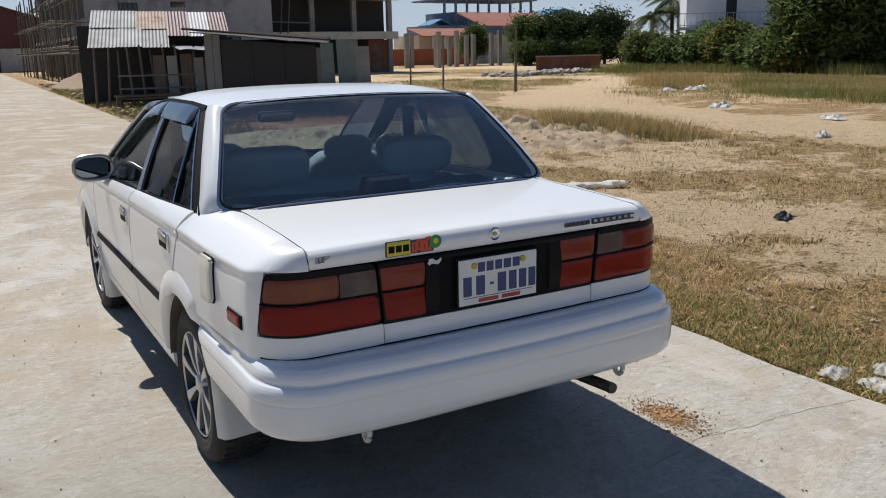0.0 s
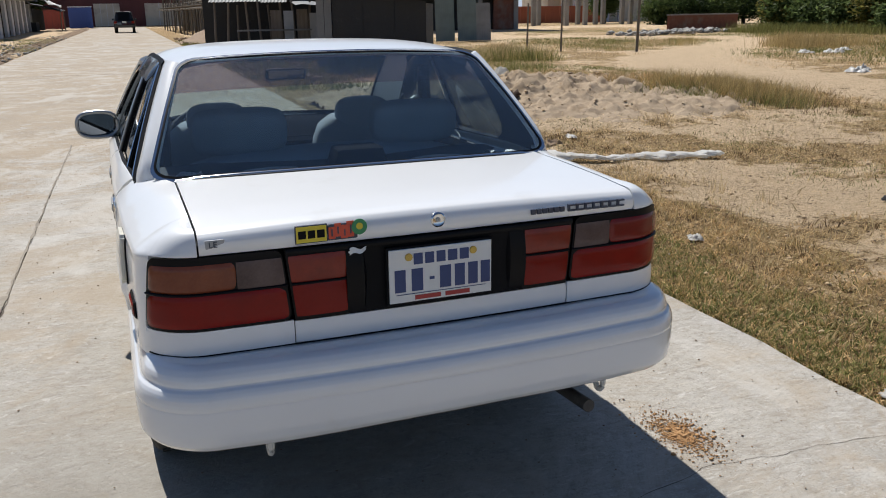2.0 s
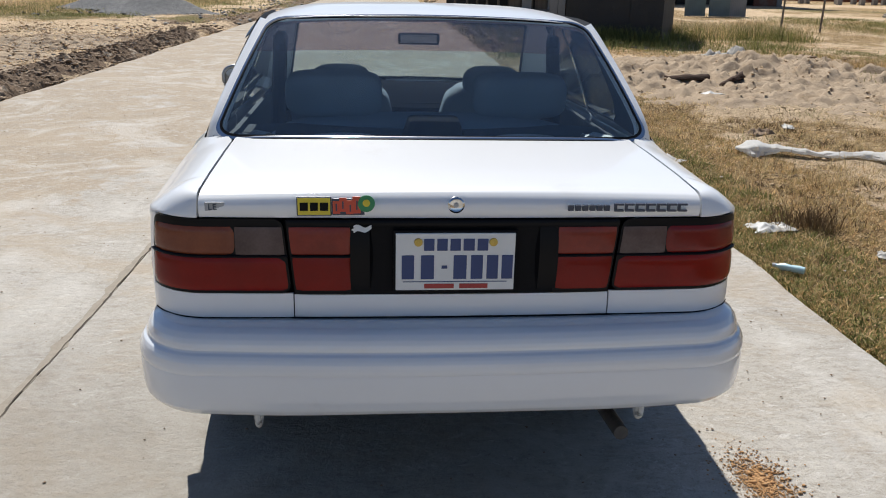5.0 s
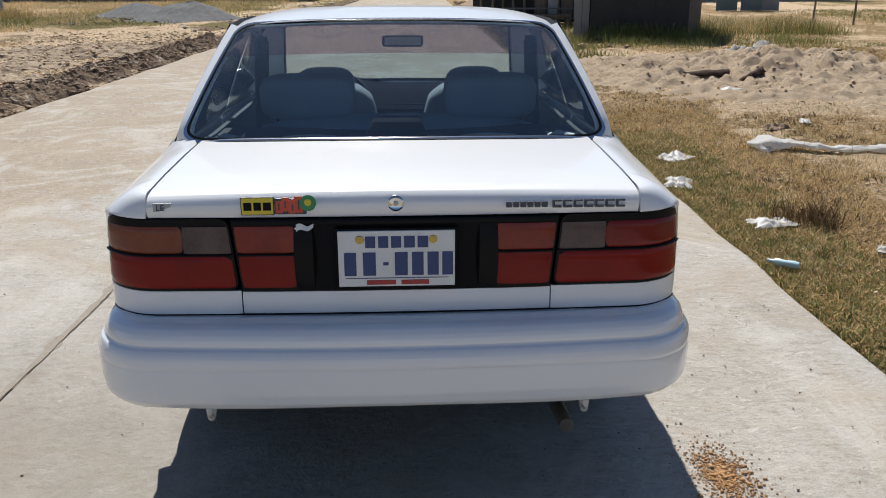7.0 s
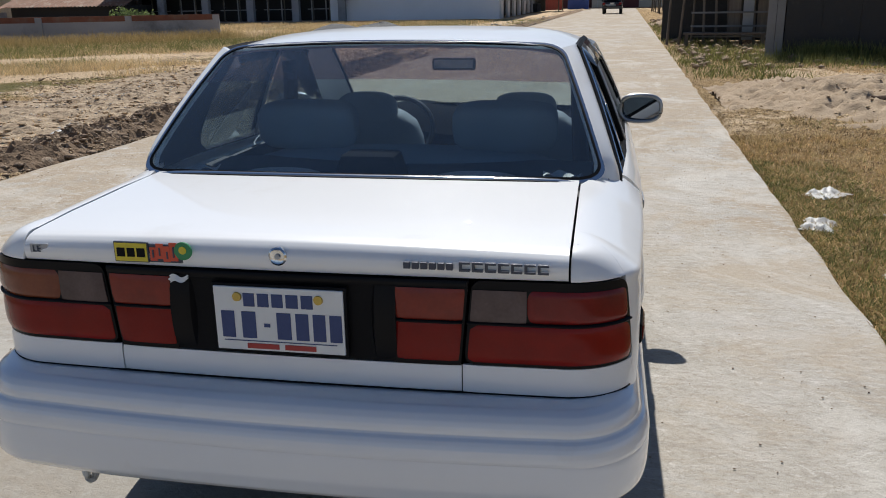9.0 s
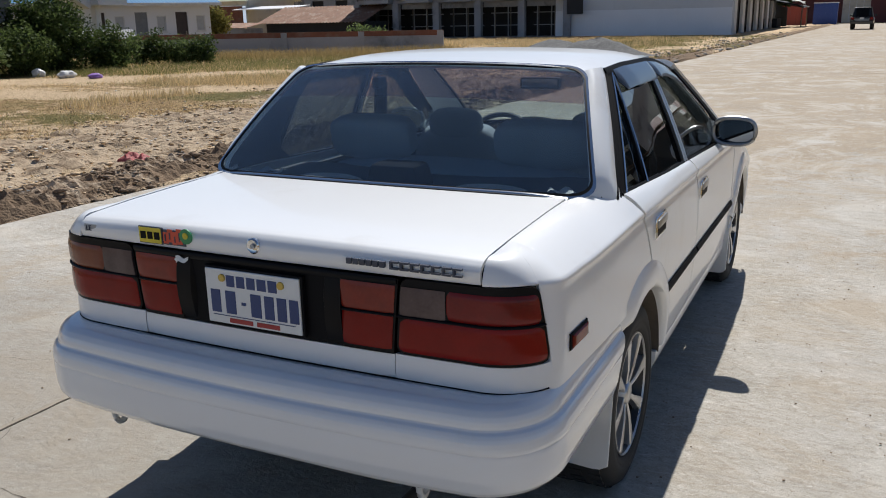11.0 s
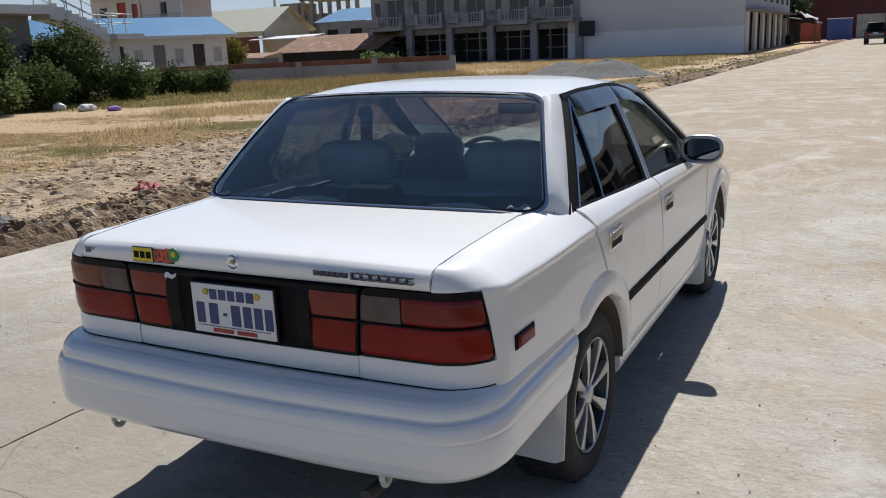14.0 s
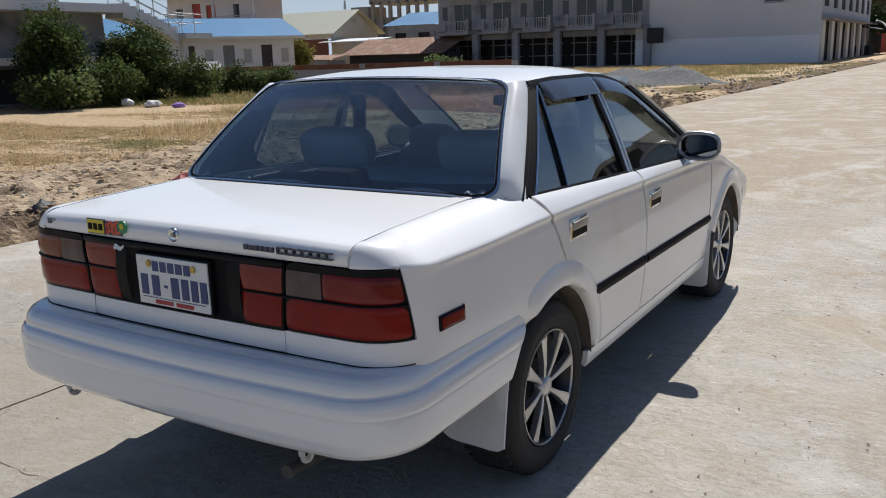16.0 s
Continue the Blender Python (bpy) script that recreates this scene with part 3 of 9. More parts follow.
M["crack"] = material("crack_soil", (0.075, 0.058, 0.042), (0.12, 0.095, 0.07), rough=0.98, scale=12)


# ---- mesh helpers ----
def mesh_of(name, verts, faces, mat, smooth=False):
    me = bpy.data.meshes.new(name)
    me.from_pydata([tuple(v) for v in verts], [], [tuple(f) for f in faces])
    if isinstance(mat, str):
        mat = M[mat]
    me.materials.append(mat)
    if smooth:
        me.polygons.foreach_set("use_smooth", [True] * len(me.polygons))
    me.update()
    return me


def part(name, bm, mat, parent=None, label="", smooth=False, sharp=None):
    """Links a bmesh as one mesh object under a thing or a part."""
    me = bpy.data.meshes.new(name)
    bmesh.ops.recalc_face_normals(bm, faces=bm.faces)
    bm.to_mesh(me)
    bm.free()
    me.materials.append(M[mat])
    if smooth:
        me.polygons.foreach_set("use_smooth", [True] * len(me.polygons))
        me.set_sharp_from_angle(angle=radians(sharp or 40))
    ob = new(name, me)
    if parent:
        ob.parent = parent
    if label:
        ob["label"] = label
    return ob


def link(name, me, parent=None, label=""):
    ob = new(name, me)
    if parent:
        ob.parent = parent
    if label:
        ob["label"] = label
    return ob


def thing(name, label, category, group="", kind="", at=None):
    ob = new(name)
    ob.empty_display_size = 0.2
    if at is not None:
        ob.matrix_world = at
    return tagged(ob, label, category, group, kind)


def box(bm, x0, x1, y0, y1, z0, z1, bevel=0.0):
    r = bmesh.ops.create_cube(bm, size=1.0, matrix=Matrix.Translation(((x0 + x1) / 2, (y0 + y1) / 2, (z0 + z1) / 2)) @ Matrix.Diagonal((abs(x1 - x0), abs(y1 - y0), abs(z1 - z0), 1)))
    if bevel:
        vs = set(r["verts"])
        es = [e for e in bm.edges if e.verts[0] in vs and e.verts[1] in vs]
        bmesh.ops.bevel(bm, geom=es, offset=bevel, segments=2, affect="EDGES", profile=0.5)
    return bm


def new_box(*a, bevel=0.0):
    return box(bmesh.new(), *a, bevel=bevel)


def rod(bm, p0, p1, r0, r1=None, n=8):
    p0, p1 = Vector(p0), Vector(p1)
    d = p1 - p0
    q = d.to_track_quat("Z", "Y").to_matrix().to_4x4()
    bmesh.ops.create_cone(bm, cap_ends=True, segments=n, radius1=r0, radius2=r1 if r1 is not None else r0, depth=d.length, matrix=Matrix.Translation((p0 + p1) / 2) @ q)
    return bm


def tube(bm, pts, r, n=8, closed=False):
    """A round tube along points."""
    pts = [Vector(p) for p in pts]
    rings = []
    for i, p in enumerate(pts):
        a = pts[i - 1] if (i or closed) else pts[0]
        b = pts[(i + 1) % len(pts)] if (i < len(pts) - 1 or closed) else pts[-1]
        d = (b - a).normalized()
        u = d.orthogonal() if abs(d.z) > 0.95 else d.cross(Vector((0, 0, 1))).normalized()
        u = u.normalized()
        v = d.cross(u)
        rr = r[i] if isinstance(r, (list, tuple)) else r
        rings.append([bm.verts.new(p + (u * math.cos(2 * math.pi * k / n) + v * math.sin(2 * math.pi * k / n)) * rr) for k in range(n)])
    m = len(rings)
    for i in range(m if closed else m - 1):
        a, b = rings[i], rings[(i + 1) % m]
        for k in range(n):
            bm.faces.new((a[k], a[(k + 1) % n], b[(k + 1) % n], b[k]))
    if not closed:
        bm.faces.new(rings[0])
        bm.faces.new(rings[-1])
    return bm


def sheet(fn, nu, nv, thick=0.0, flip=False, bm=None):
    """A surface fn(u, v) with u and v from 0 to 1, with thickness laid to its inner side."""
    bm = bm or bmesh.new()
    P = [[Vector(fn(i / nu, j / nv)) for j in range(nv + 1)] for i in range(nu + 1)]
    V = [[bm.verts.new(p) for p in row] for row in P]
    for i in range(nu):
        for j in range(nv):
            bm.faces.new((V[i][j], V[i + 1][j], V[i + 1][j + 1], V[i][j + 1]))
    if thick:
        s = -1 if flip else 1
        B = []
        for i in range(nu + 1):
            row = []
            for j in range(nv + 1):
                du = P[min(i + 1, nu)][j] - P[max(i - 1, 0)][j]
                dv = P[i][min(j + 1, nv)] - P[i][max(j - 1, 0)]
                nn = du.cross(dv)
                if nn.length < 1e-9:
                    nn = Vector((0, 0, 1))
                row.append(bm.verts.new(P[i][j] - nn.normalized() * thick * s))
            B.append(row)
        for i in range(nu):
            for j in range(nv):
                bm.faces.new((B[i][j], B[i][j + 1], B[i + 1][j + 1], B[i + 1][j]))
        for i in range(nu):
            bm.faces.new((V[i][0], B[i][0], B[i + 1][0], V[i + 1][0]))
            bm.faces.new((V[i][nv], V[i + 1][nv], B[i + 1][nv], B[i][nv]))
        for j in range(nv):
            bm.faces.new((V[0][j], V[0][j + 1], B[0][j + 1], B[0][j]))
            bm.faces.new((V[nu][j], B[nu][j], B[nu][j + 1], V[nu][j + 1]))
    return bm


def mirrored(bm):
    for v in bm.verts:
        v.co.x = -v.co.x
    return bm


def lathe(profile, n=40, axis="x", center=(0, 0, 0), bm=None):
    """A closed profile of (along, radius) turned round an axis."""
    bm = bm or bmesh.new()
    c = Vector(center)
    rings = []
    for k in range(n):
        a = 2 * math.pi * k / n
        rings.append([bm.verts.new(c + Vector((s, r * math.cos(a), r * math.sin(a)))) for s, r in profile])
    m = len(profile)
    for k in range(n):
        a, b = rings[k], rings[(k + 1) % n]
        for i in range(m - 1):
            bm.faces.new((a[i], a[i + 1], b[i + 1], b[i]))
    return bm


def smoothed(xs, ys, at, width):
    """Piecewise-linear values with rounded knees."""
    g = np.linspace(at - width, at + width, 9)
    return float(np.mean(np.interp(g, xs, ys)))


def lerp(a, b, t):
    return a + (b - a) * t


# ---- the white saloon ----
def crease(y):
    return float(np.interp(y, [0, 0.05, 0.16, 0.40, 0.76, 1.1, 2.89, 3.1, 3.36, 3.56, 3.74, 3.95], [0.930, 0.929, 0.921, 0.921, 0.930, 0.930, 0.889, 0.860, 0.790, 0.738, 0.675, 0.58]))


def belt(y):
    return float(np.interp(y, [0.6, 1.65, 2.6, 3.0], [1.0, 0.958, 0.918, 0.905]))


XC, RC = 0.618, 0.17  # centre and radius of the tail corners in plan


def plan(y):
    """Half the body's width along its length."""
    if y < RC:
        return XC + math.sqrt(max(0.0, RC**2 - (RC - y) ** 2))
    if y > 3.75:
        return 0.80 - 0.11 * (1 - math.sqrt(max(0.0, 1 - ((y - 3.75) / 0.34) ** 2)))
    return smoothed([RC, 0.55, 1.1, 3.1, 3.75], [XC + RC, 0.806, 0.818, 0.817, 0.80], y, 0.10)


def side(y, z):
    """Half width of the body side at a height: sill tuck, flat flank, crease and shoulder."""
    c = crease(y)
    k = smoothed([0.20, 0.28, 0.40, 0.56, 0.72, 0.84, c], [0.93, 0.955, 0.978, 0.996, 1.0, 0.998, 0.990], min(z, c), 0.04)
    ridge = (0.0055 * math.exp(-(((z - c + 0.006) / 0.009) ** 2)) - 0.0028 * math.exp(-(((z - c + 0.030) / 0.011) ** 2))) * min(1.0, max(0.0, (y - 0.05) / 0.3))
    if z > c:
        t = (z - c) / 0.10
        k = k - 0.035 * t - 0.02 * t * t
    return plan(y) * k + ridge


def deck(y, x=0.0):
    """The boot lid's height."""
    return float(np.interp(y, [-0.01, 0.004, 0.02, 0.05, 0.2, 0.45, 0.8], [0.955, 0.970, 0.980, 0.985, 0.995, 1.004, 1.008])) + 0.012 * (1 - (x / 0.66) ** 2)


def shoulder_z(y, x):
    """Height of the flank top between the crease and the boot lid."""
    c = crease(y)
    xo, xi = side(y, c), float(np.interp(y, [0.6, 0.8], [0.636, 0.70]))
    t = min(1.0, max(0.0, (xo - x) / (xo - xi)))
    return c + 0.002 + (deck(y, xi) - c - 0.002) * (1 - (1 - t) ** 1.8)


def gside(y, z):
    """Half width of the glasshouse side."""
    t = (z - 0.95) / 0.40
    return 0.772 - 0.135 * t - 0.035 * t * t - 0.02 * max(0.0, (1.35 - y) / 0.6)


def rear_path(s):
    """Round the tail: s metres from the middle, out to the side."""
    q = abs(s)
    if q <= XC:
        x, y = q, -0.012 * (1 - (q / XC) ** 2)
    else:
        a = (q - XC) / RC
        x, y = XC + RC * math.sin(a), RC - RC * math.cos(a)
    return (x if s >= 0 else -x), y


def rounded(a, b, ra, rb):
    """A point of the square from -1 to 1, with the square's corners rounded."""
    da, db = (abs(a) - (1 - ra)) / ra, (abs(b) - (1 - rb)) / rb
    if da > 0 and db > 0:
        m = max(da, db) / math.hypot(da, db)
        a = math.copysign(1 - ra + ra * da * m, a)
        b = math.copysign(1 - rb + rb * db * m, b)
    return a, b


def tail_sheet(s0, s1, z0, z1, out=0.0, thick=0.012, nu=14, nv=3, round_=0.0, lean=0.0, corner=0.0, lean0=0.0):
    """A piece laid round the tail between two heights; lean draws in the upper outer edge, lean0 the upper inner edge, corner rounds the corners."""

    def fn(u, v):
        if corner:
            a, b = rounded(2 * u - 1, 2 * v - 1, min(0.9, 2 * corner / abs(s1 - s0)), min(0.9, 2 * corner / abs(z1 - z0)))
            u, v = (a + 1) / 2, (b + 1) / 2
        s = lerp(s0 + lean0 * v, s1 - lean * v, u)
        x, y = rear_path(s)
        xa, ya = rear_path(s + 0.004)
        xb, yb = rear_path(s - 0.004)
        t = Vector((xa - xb, ya - yb, 0)).normalized()
        nrm = Vector((t.y, -t.x, 0))
        z = lerp(z0, z1, v)
        o = out - round_ * ((2 * v - 1) ** 4 + (2 * u - 1) ** 20)
        return Vector((x, y, z)) + nrm * o

    return sheet(fn, nu, nv, thick)


def wheel_arch_y(z, yc, r, front):
    d = r * r - (z - 0.31) ** 2
    return yc + (1 if front else -1) * math.sqrt(max(0.0, d))


def screen_r(a, b, o=0.0):
    """The rear window's surface: a across from -1 to 1, b up from -1 to 1."""
    k, v = a, (b + 1) / 2
    A = Vector((0.702 * k, 0.672 - 0.070 * (1 - k * k), 1.004 + 0.012 * (1 - k * k)))
    B = Vector((0.553 * k, 1.050 - 0.050 * (1 - k * k), 1.350 + 0.018 * (1 - k * k)))
    p = A.lerp(B, v)
    return p + Vector((0, -0.66, 0.75)) * (0.016 * math.sin(math.pi * v) + o)


def screen_f(a, b, o=0.0):
    k, v = a, (b + 1) / 2
    A = Vector((0.675 * k, 2.90 + 0.10 * (1 - k * k), 0.910 + 0.012 * (1 - k * k)))
    B = Vector((0.545 * k, 2.060 + 0.055 * (1 - k * k), 1.312 + 0.018 * (1 - k * k)))
    p = A.lerp(B, v)
    return p + Vector((0, 0.48, 0.87)) * (0.014 * math.sin(math.pi * v) + o)


RW, FW = 0.90, 3.33  # axle places
car = thing("sedan_car", "white four-door saloon car parked on the concrete road", "car")

for sx in (1, -1):
    fix = (lambda b: b) if sx > 0 else mirrored

    # quarter panel, from the lamp round the shoulder to the rear door
    A0, A1 = radians(64), radians(53)  # where the lamp ends, at its foot and at its top

    def station(u, yd, z):
        """A place on the outline in plan: first the rest of the tail corner, then straight along the side."""
        arc = 0.25
        a0 = lerp(A0, A1, min(1.0, max(0.0, (z - 0.735) / 0.185)))
        if u < arc:
            a = lerp(a0, math.pi / 2, u / arc)
            return XC + RC * math.sin(a), RC - RC * math.cos(a), a
        y = lerp(RC, yd, (u - arc) / (1 - arc))
        return plan(y), y, math.pi / 2

    def shoulder_arc(xo, yo, zo, a, t):
        """From the outline in over the shoulder to the boot lid's cut."""
        k = min(1.0, max(0.0, a / (math.pi / 2)))
        k = k * k * (3 - 2 * k)
        ye = max(yo, lerp(0.075, RC, k))
        xi = float(np.interp(ye, [0.6, 0.8], [0.6355, 0.70]))
        n_ = lerp(5.0, 1.75, k)
        ze = deck(ye, xi)
        return (lerp(xo, xi, t), lerp(yo, ye, t), zo + (ze - zo) * (1 - (1 - t) ** n_))

    def quarter(u, v):
        y0 = station(u, 0.93, 0.8)[1]
        if v <= 0.6:
            lo = max(0.655, 0.31 + math.sqrt(max(0.0, 0.40**2 - (y0 - RW) ** 2))) if y0 > 0.5 else 0.655
            z = lerp(lo, crease(y0), v / 0.6)
            yd = float(np.interp(z, [0.66, 0.74, 1.0], [0.98, 0.965, 0.80]))
            x, y, a = station(u, yd, z)
            return (side(y, z), y, z)
        t = (v - 0.6) / 0.4
        yd = 0.963 - 0.6346 * (0.925 + 0.075 * (1 - (1 - t) ** 1.75) - 0.74)
        x, y, a = station(u, yd, 1.0)
        return shoulder_arc(side(y, crease(y)) - 0.001, y, crease(y) + 0.001, a, t)

    part("quarter_panel", fix(sheet(quarter, 34, 60, 0.012)), "paint", car, smooth=True, sharp=50)

    def shoulder_side(y, z):
        """The doors' outer face: the flank, and above the crease a rounded shoulder in to the glass."""
        c, b = crease(y), belt(y)
        if z <= c:
            return side(y, z) + 0.001
        f = min(1.0, (z - c) / (b - c))
        return lerp(side(y, c) + 0.001, gside(y, b) + 0.004, 1 - (1 - f) ** 0.556)

    def rear_door(u, v):
        v = 1 - (1 - v) ** 1.6
        z = lerp(0.335, belt(1.3), v)
        yl = max(float(np.interp(z, [0.66, 0.74, 1.0], [0.986, 0.971, 0.806])), wheel_arch_y(min(z, 0.72), RW, 0.415, True) if z < 0.72 else 0)
        yr = lerp(1.815, 1.735, max(0, (z - 0.7) / 0.3))
        y = lerp(yl, yr, u)
        if v == 1:
            z = belt(y)
        else:
            z = lerp(0.335, belt(y), v)
        return (shoulder_side(y, z), y, z)

    rd = part("rear_door", fix(sheet(rear_door, 14, 64, 0.014)), "paint", car, smooth=True)

    def front_door(u, v):
        v = 1 - (1 - v) ** 1.6
        z = lerp(0.335, belt(2.3), v)
        yl = lerp(1.823, 1.743, max(0, (z - 0.7) / 0.3))
        yr = lerp(2.885, 2.86, v)
        y = lerp(yl, yr, u)
        z = lerp(0.335, belt(y), v)
        return (shoulder_side(y, z), y, z)

    fd = part("front_door", fix(sheet(front_door, 14, 64, 0.014)), "paint", car, smooth=True)

    def fender(u, v):
        y = lerp(2.893, 3.90, u)
        c = crease(y)
        lo = 0.335
        if abs(y - FW) < 0.40:
            lo = 0.31 + math.sqrt(0.40**2 - (y - FW) ** 2)
        elif y > FW:
            lo = 0.50
        lo = min(lo, c - 0.02)
        if v <= 0.6:
            z = lerp(lo, c, v / 0.6)
            return (side(y, z), y, z)
        a = (v - 0.6) / 0.4 * math.pi / 2
        xo = side(y, c) - 0.002
        return (0.62 + (xo - 0.62) * math.cos(a) ** 0.9, y, c + 0.030 * math.sin(a) ** 0.8)

    part("front_fender", fix(sheet(fender, 40, 50, 0.012)), "paint", car, smooth=True, sharp=50)

    def sill(u, v):
        y = lerp(1.23, 2.96, u)
        z = lerp(0.265, 0.329, v)
        return (side(y, z) + 0.004 * math.sin(v * 3.1), y, z)

    part("sill_panel", fix(sheet(sill, 10, 6, 0.02)), "paint", car, smooth=True)

    # arch lips
    for yc, a0, a1 in ((RW, 6, 128), (FW, 6, 158)):

        def lip(u, v):
            a = radians(lerp(a0, a1, u))
            r, o = [(0.452, -0.004), (0.432, 0.008), (0.408, 0.014), (0.380, 0.018), (0.362, 0.014), (0.355, -0.010), (0.355, -0.06)][round(v * 6)]
            o = lerp(-0.02, o, min(1.0, max(0.0, (radians(a1) - a) / radians(9)))) if yc == RW else o
            y, z = yc + r * math.cos(a), 0.31 + r * math.sin(a)
            return (side(min(max(y, 0.1), 3.9), max(z, 0.3)) + o, y, z)

        part("arch_lip", fix(sheet(lip, 30, 6)), "paint", car, smooth=True, sharp=60)

        def well(u, v):
            a = radians(lerp(2, 170, u))
            r = 0.352 if v < 0.9 else 0.1
            x = lerp(0.795, 0.48, min(v / 0.9, 1))
            return (x, yc + r * math.cos(a), 0.31 + r * math.sin(a))

        part("wheel_well", fix(sheet(well, 24, 10)), "well_liner", car, smooth=True)

    # door rubbing strip in three lengths
    for y0, y1, parent_ in ((1.20, 1.805, rd), (1.832, 2.875, fd)):

        def strip(u, v):
            y = lerp(y0, y1, u)
            z = lerp(0.572, 0.548, (y - 1.2) / 1.7) + lerp(-0.021, 0.021, v)
            return (side(y, z) + 0.002 + 0.012 * math.sin(math.pi * min(max(v, 0.08), 0.92)), y, z)

        part("rubbing_strip", fix(sheet(strip, 8, 6, 0.01)), "black_trim", parent_, "black rubber rubbing strip", smooth=True)

    # flush door handles
    for yh, zh, parent_ in ((1.065, 0.848, rd), (1.915, 0.815, fd)):
        xh = side(yh, zh)
        bm = bmesh.new()
        box(bm, xh - 0.004, xh + 0.008, yh - 0.076, yh + 0.076, zh - 0.037, zh + 0.037, 0.007)
        hb = part("door_handle", fix(bm), "chrome", parent_, "chrome flush door handle", smooth=True)
        # raised black plate stands in for the shade of the grip hollow
        bm = bmesh.new()
        box(bm, xh + 0.0075, xh + 0.0095, yh - 0.062, yh + 0.062, zh - 0.027, zh + 0.001, 0.001)
        part("recess", fix(bm), "black_trim", parent_)
        bm = bmesh.new()
        box(bm, xh + 0.006, xh + 0.013, yh - 0.064, yh + 0.064, zh - 0.001, zh + 0.028, 0.004)
        part("pull", fix(bm), "dull_chrome", parent_, smooth=True)

    # rear side marker
    def marker(y0, y1, z0, z1, out):
        def fn(u, v):
            a, b = rounded(2 * u - 1, 2 * v - 1, 0.12, 0.3)
            y, z = lerp(y0, y1, (a + 1) / 2), lerp(z0, z1, (b + 1) / 2)
            return (side(y, z) + out - 0.004 * max(abs(a), abs(b)) ** 12, y, z)

        return fn

    mk = part("side_marker", fix(sheet(marker(0.175, 0.302, 0.729, 0.774, 0.007), 14, 8, 0.02)), "black_trim", car, "red side marker lamp", smooth=True)
    part("marker_lens", fix(sheet(marker(0.181, 0.296, 0.735, 0.768, 0.011), 14, 8, 0.01)), "lens_red", mk, smooth=True)

    # C pillar
    def cpillar(u, v):
        ra, rb_ = rounded(1.0, 2 * v - 1, 0.10, 0.22)
        A = screen_r(ra * 0.985, rb_ * 0.985, -0.003)
        yb, zb = lerp(0.760, 1.118, v), lerp(0.972, 1.350, v)
        B = Vector((gside(yb, zb) + 0.003, yb, zb))
        flare = max(0.0, 1 - v / 0.30) ** 2
        B = B + Vector((0.018, 0.004, -0.018)) * flare
        p = A.lerp(B, u)
        p = p + Vector((0.020, -0.026, 0.010)) * math.sin(math.pi * u) * (1 - 0.35 * v) * (1 - 0.8 * flare)
        return p - Vector((0, 0, 0.045)) * max(0.0, 1 - v / 0.13) ** 1.3 * math.sin(math.pi * min(0.85, 0.26 + u))

    part("rear_pillar", fix(sheet(cpillar, 14, 24, 0.015)), "paint", car, smooth=True, sharp=60)

    def on_side(y, z, o=0.0):
        return Vector((gside(y, z) + o, y, z))

    top_z = lambda y: float(np.interp(y, [1.1, 1.3, 1.65, 1.80, 1.92, 2.03], [1.333, 1.342, 1.341, 1.330, 1.310, 1.278]))

    # vertical black louvre by the rear door
    def louvre(u, v):
        z = lerp(0.985, top_z(1.15) + 0.008, v)
        t = (z - 0.985) / 0.35
        y0 = lerp(0.760, 1.100, t)
        y1 = lerp(0.848, 1.156, t)
        y = lerp(y0, y1, u)
        return on_side(y, z, 0.006 + 0.004 * math.sin(u * 6 * math.pi))

    part("pillar_louvre", fix(sheet(louvre, 24, 10, 0.012)), "black_trim", car, "ribbed black pillar louvre", smooth=True)

    # side panes
    def pane(name, yl, yr, par, mat="glass_dark"):
        def fn(u, v):
            y = lerp(yl(v), yr(v), u)
            z = lerp(belt(y) + 0.004, top_z(y) - 0.006, v)
            return on_side(y, z, -0.006)

        ob = part(name, fix(sheet(fn, 8, 8, 0.004)), mat, par, smooth=True)
        ob.visible_shadow = False
        return ob

    pane("quarter_light", lambda v: lerp(0.855, 1.155, v), lambda v: lerp(1.095, 1.162, v), rd)
    pane("rear_door_pane", lambda v: lerp(1.10, 1.167, v), lambda v: lerp(1.665, 1.645, v), rd)
    pane("front_door_pane", lambda v: lerp(1.73, 1.70, v), lambda v: lerp(2.70, 2.03, v), fd, "glass_front")

    # strips along the window edges: (name, material, points in y z, width, stand-off)
    def edge_strip(name, mat, p0, p1, w0, w1, o, par, n=8):
        def fn(u, v):
            y = lerp(p0[0], p1[0], v) + lerp(-0.5, 0.5, u) * lerp(w0, w1, v)
            z = lerp(p0[1], p1[1], v)
            return on_side(y, z, o + 0.003 * math.sin(math.pi * u))

        return part(name, fix(sheet(fn, 4, n, 0.01)), mat, par, smooth=True)

    edge_strip("chrome_edge", "chrome", (0.858, 0.990), (1.158, 1.332), 0.014, 0.010, 0.009, rd)
    edge_strip("divider_bar", "black_trim", (1.098, 0.980), (1.164, 1.326), 0.014, 0.010, 0.001, rd)
    edge_strip("divider_chrome", "chrome", (1.102, 0.982), (1.164, 1.322), 0.009, 0.006, 0.008, rd)
    edge_strip("door_frame", "black_trim", (1.662, 0.960), (1.640, 1.336), 0.030, 0.026, 0.003, rd)
    edge_strip("pillar_cover", "alloy", (1.690, 0.955), (1.665, 1.336), 0.030, 0.024, 0.008, rd)
    edge_strip("pillar_cover", "alloy", (1.724, 0.952), (1.694, 1.336), 0.026, 0.022, 0.008, fd)

    def belt_trim(y0, y1, par):
        def fn(u, v):
            y = lerp(y0, y1, u)
            z = belt(y) + lerp(-0.009, 0.007, v)
            return on_side(y, z, 0.006 + 0.004 * math.sin(math.pi * v))

        part("belt_trim", fix(sheet(fn, 12, 3, 0.012)), "black_trim", par, smooth=True)

    belt_trim(0.82, 1.72, rd)
    belt_trim(1.735, 2.72, fd)

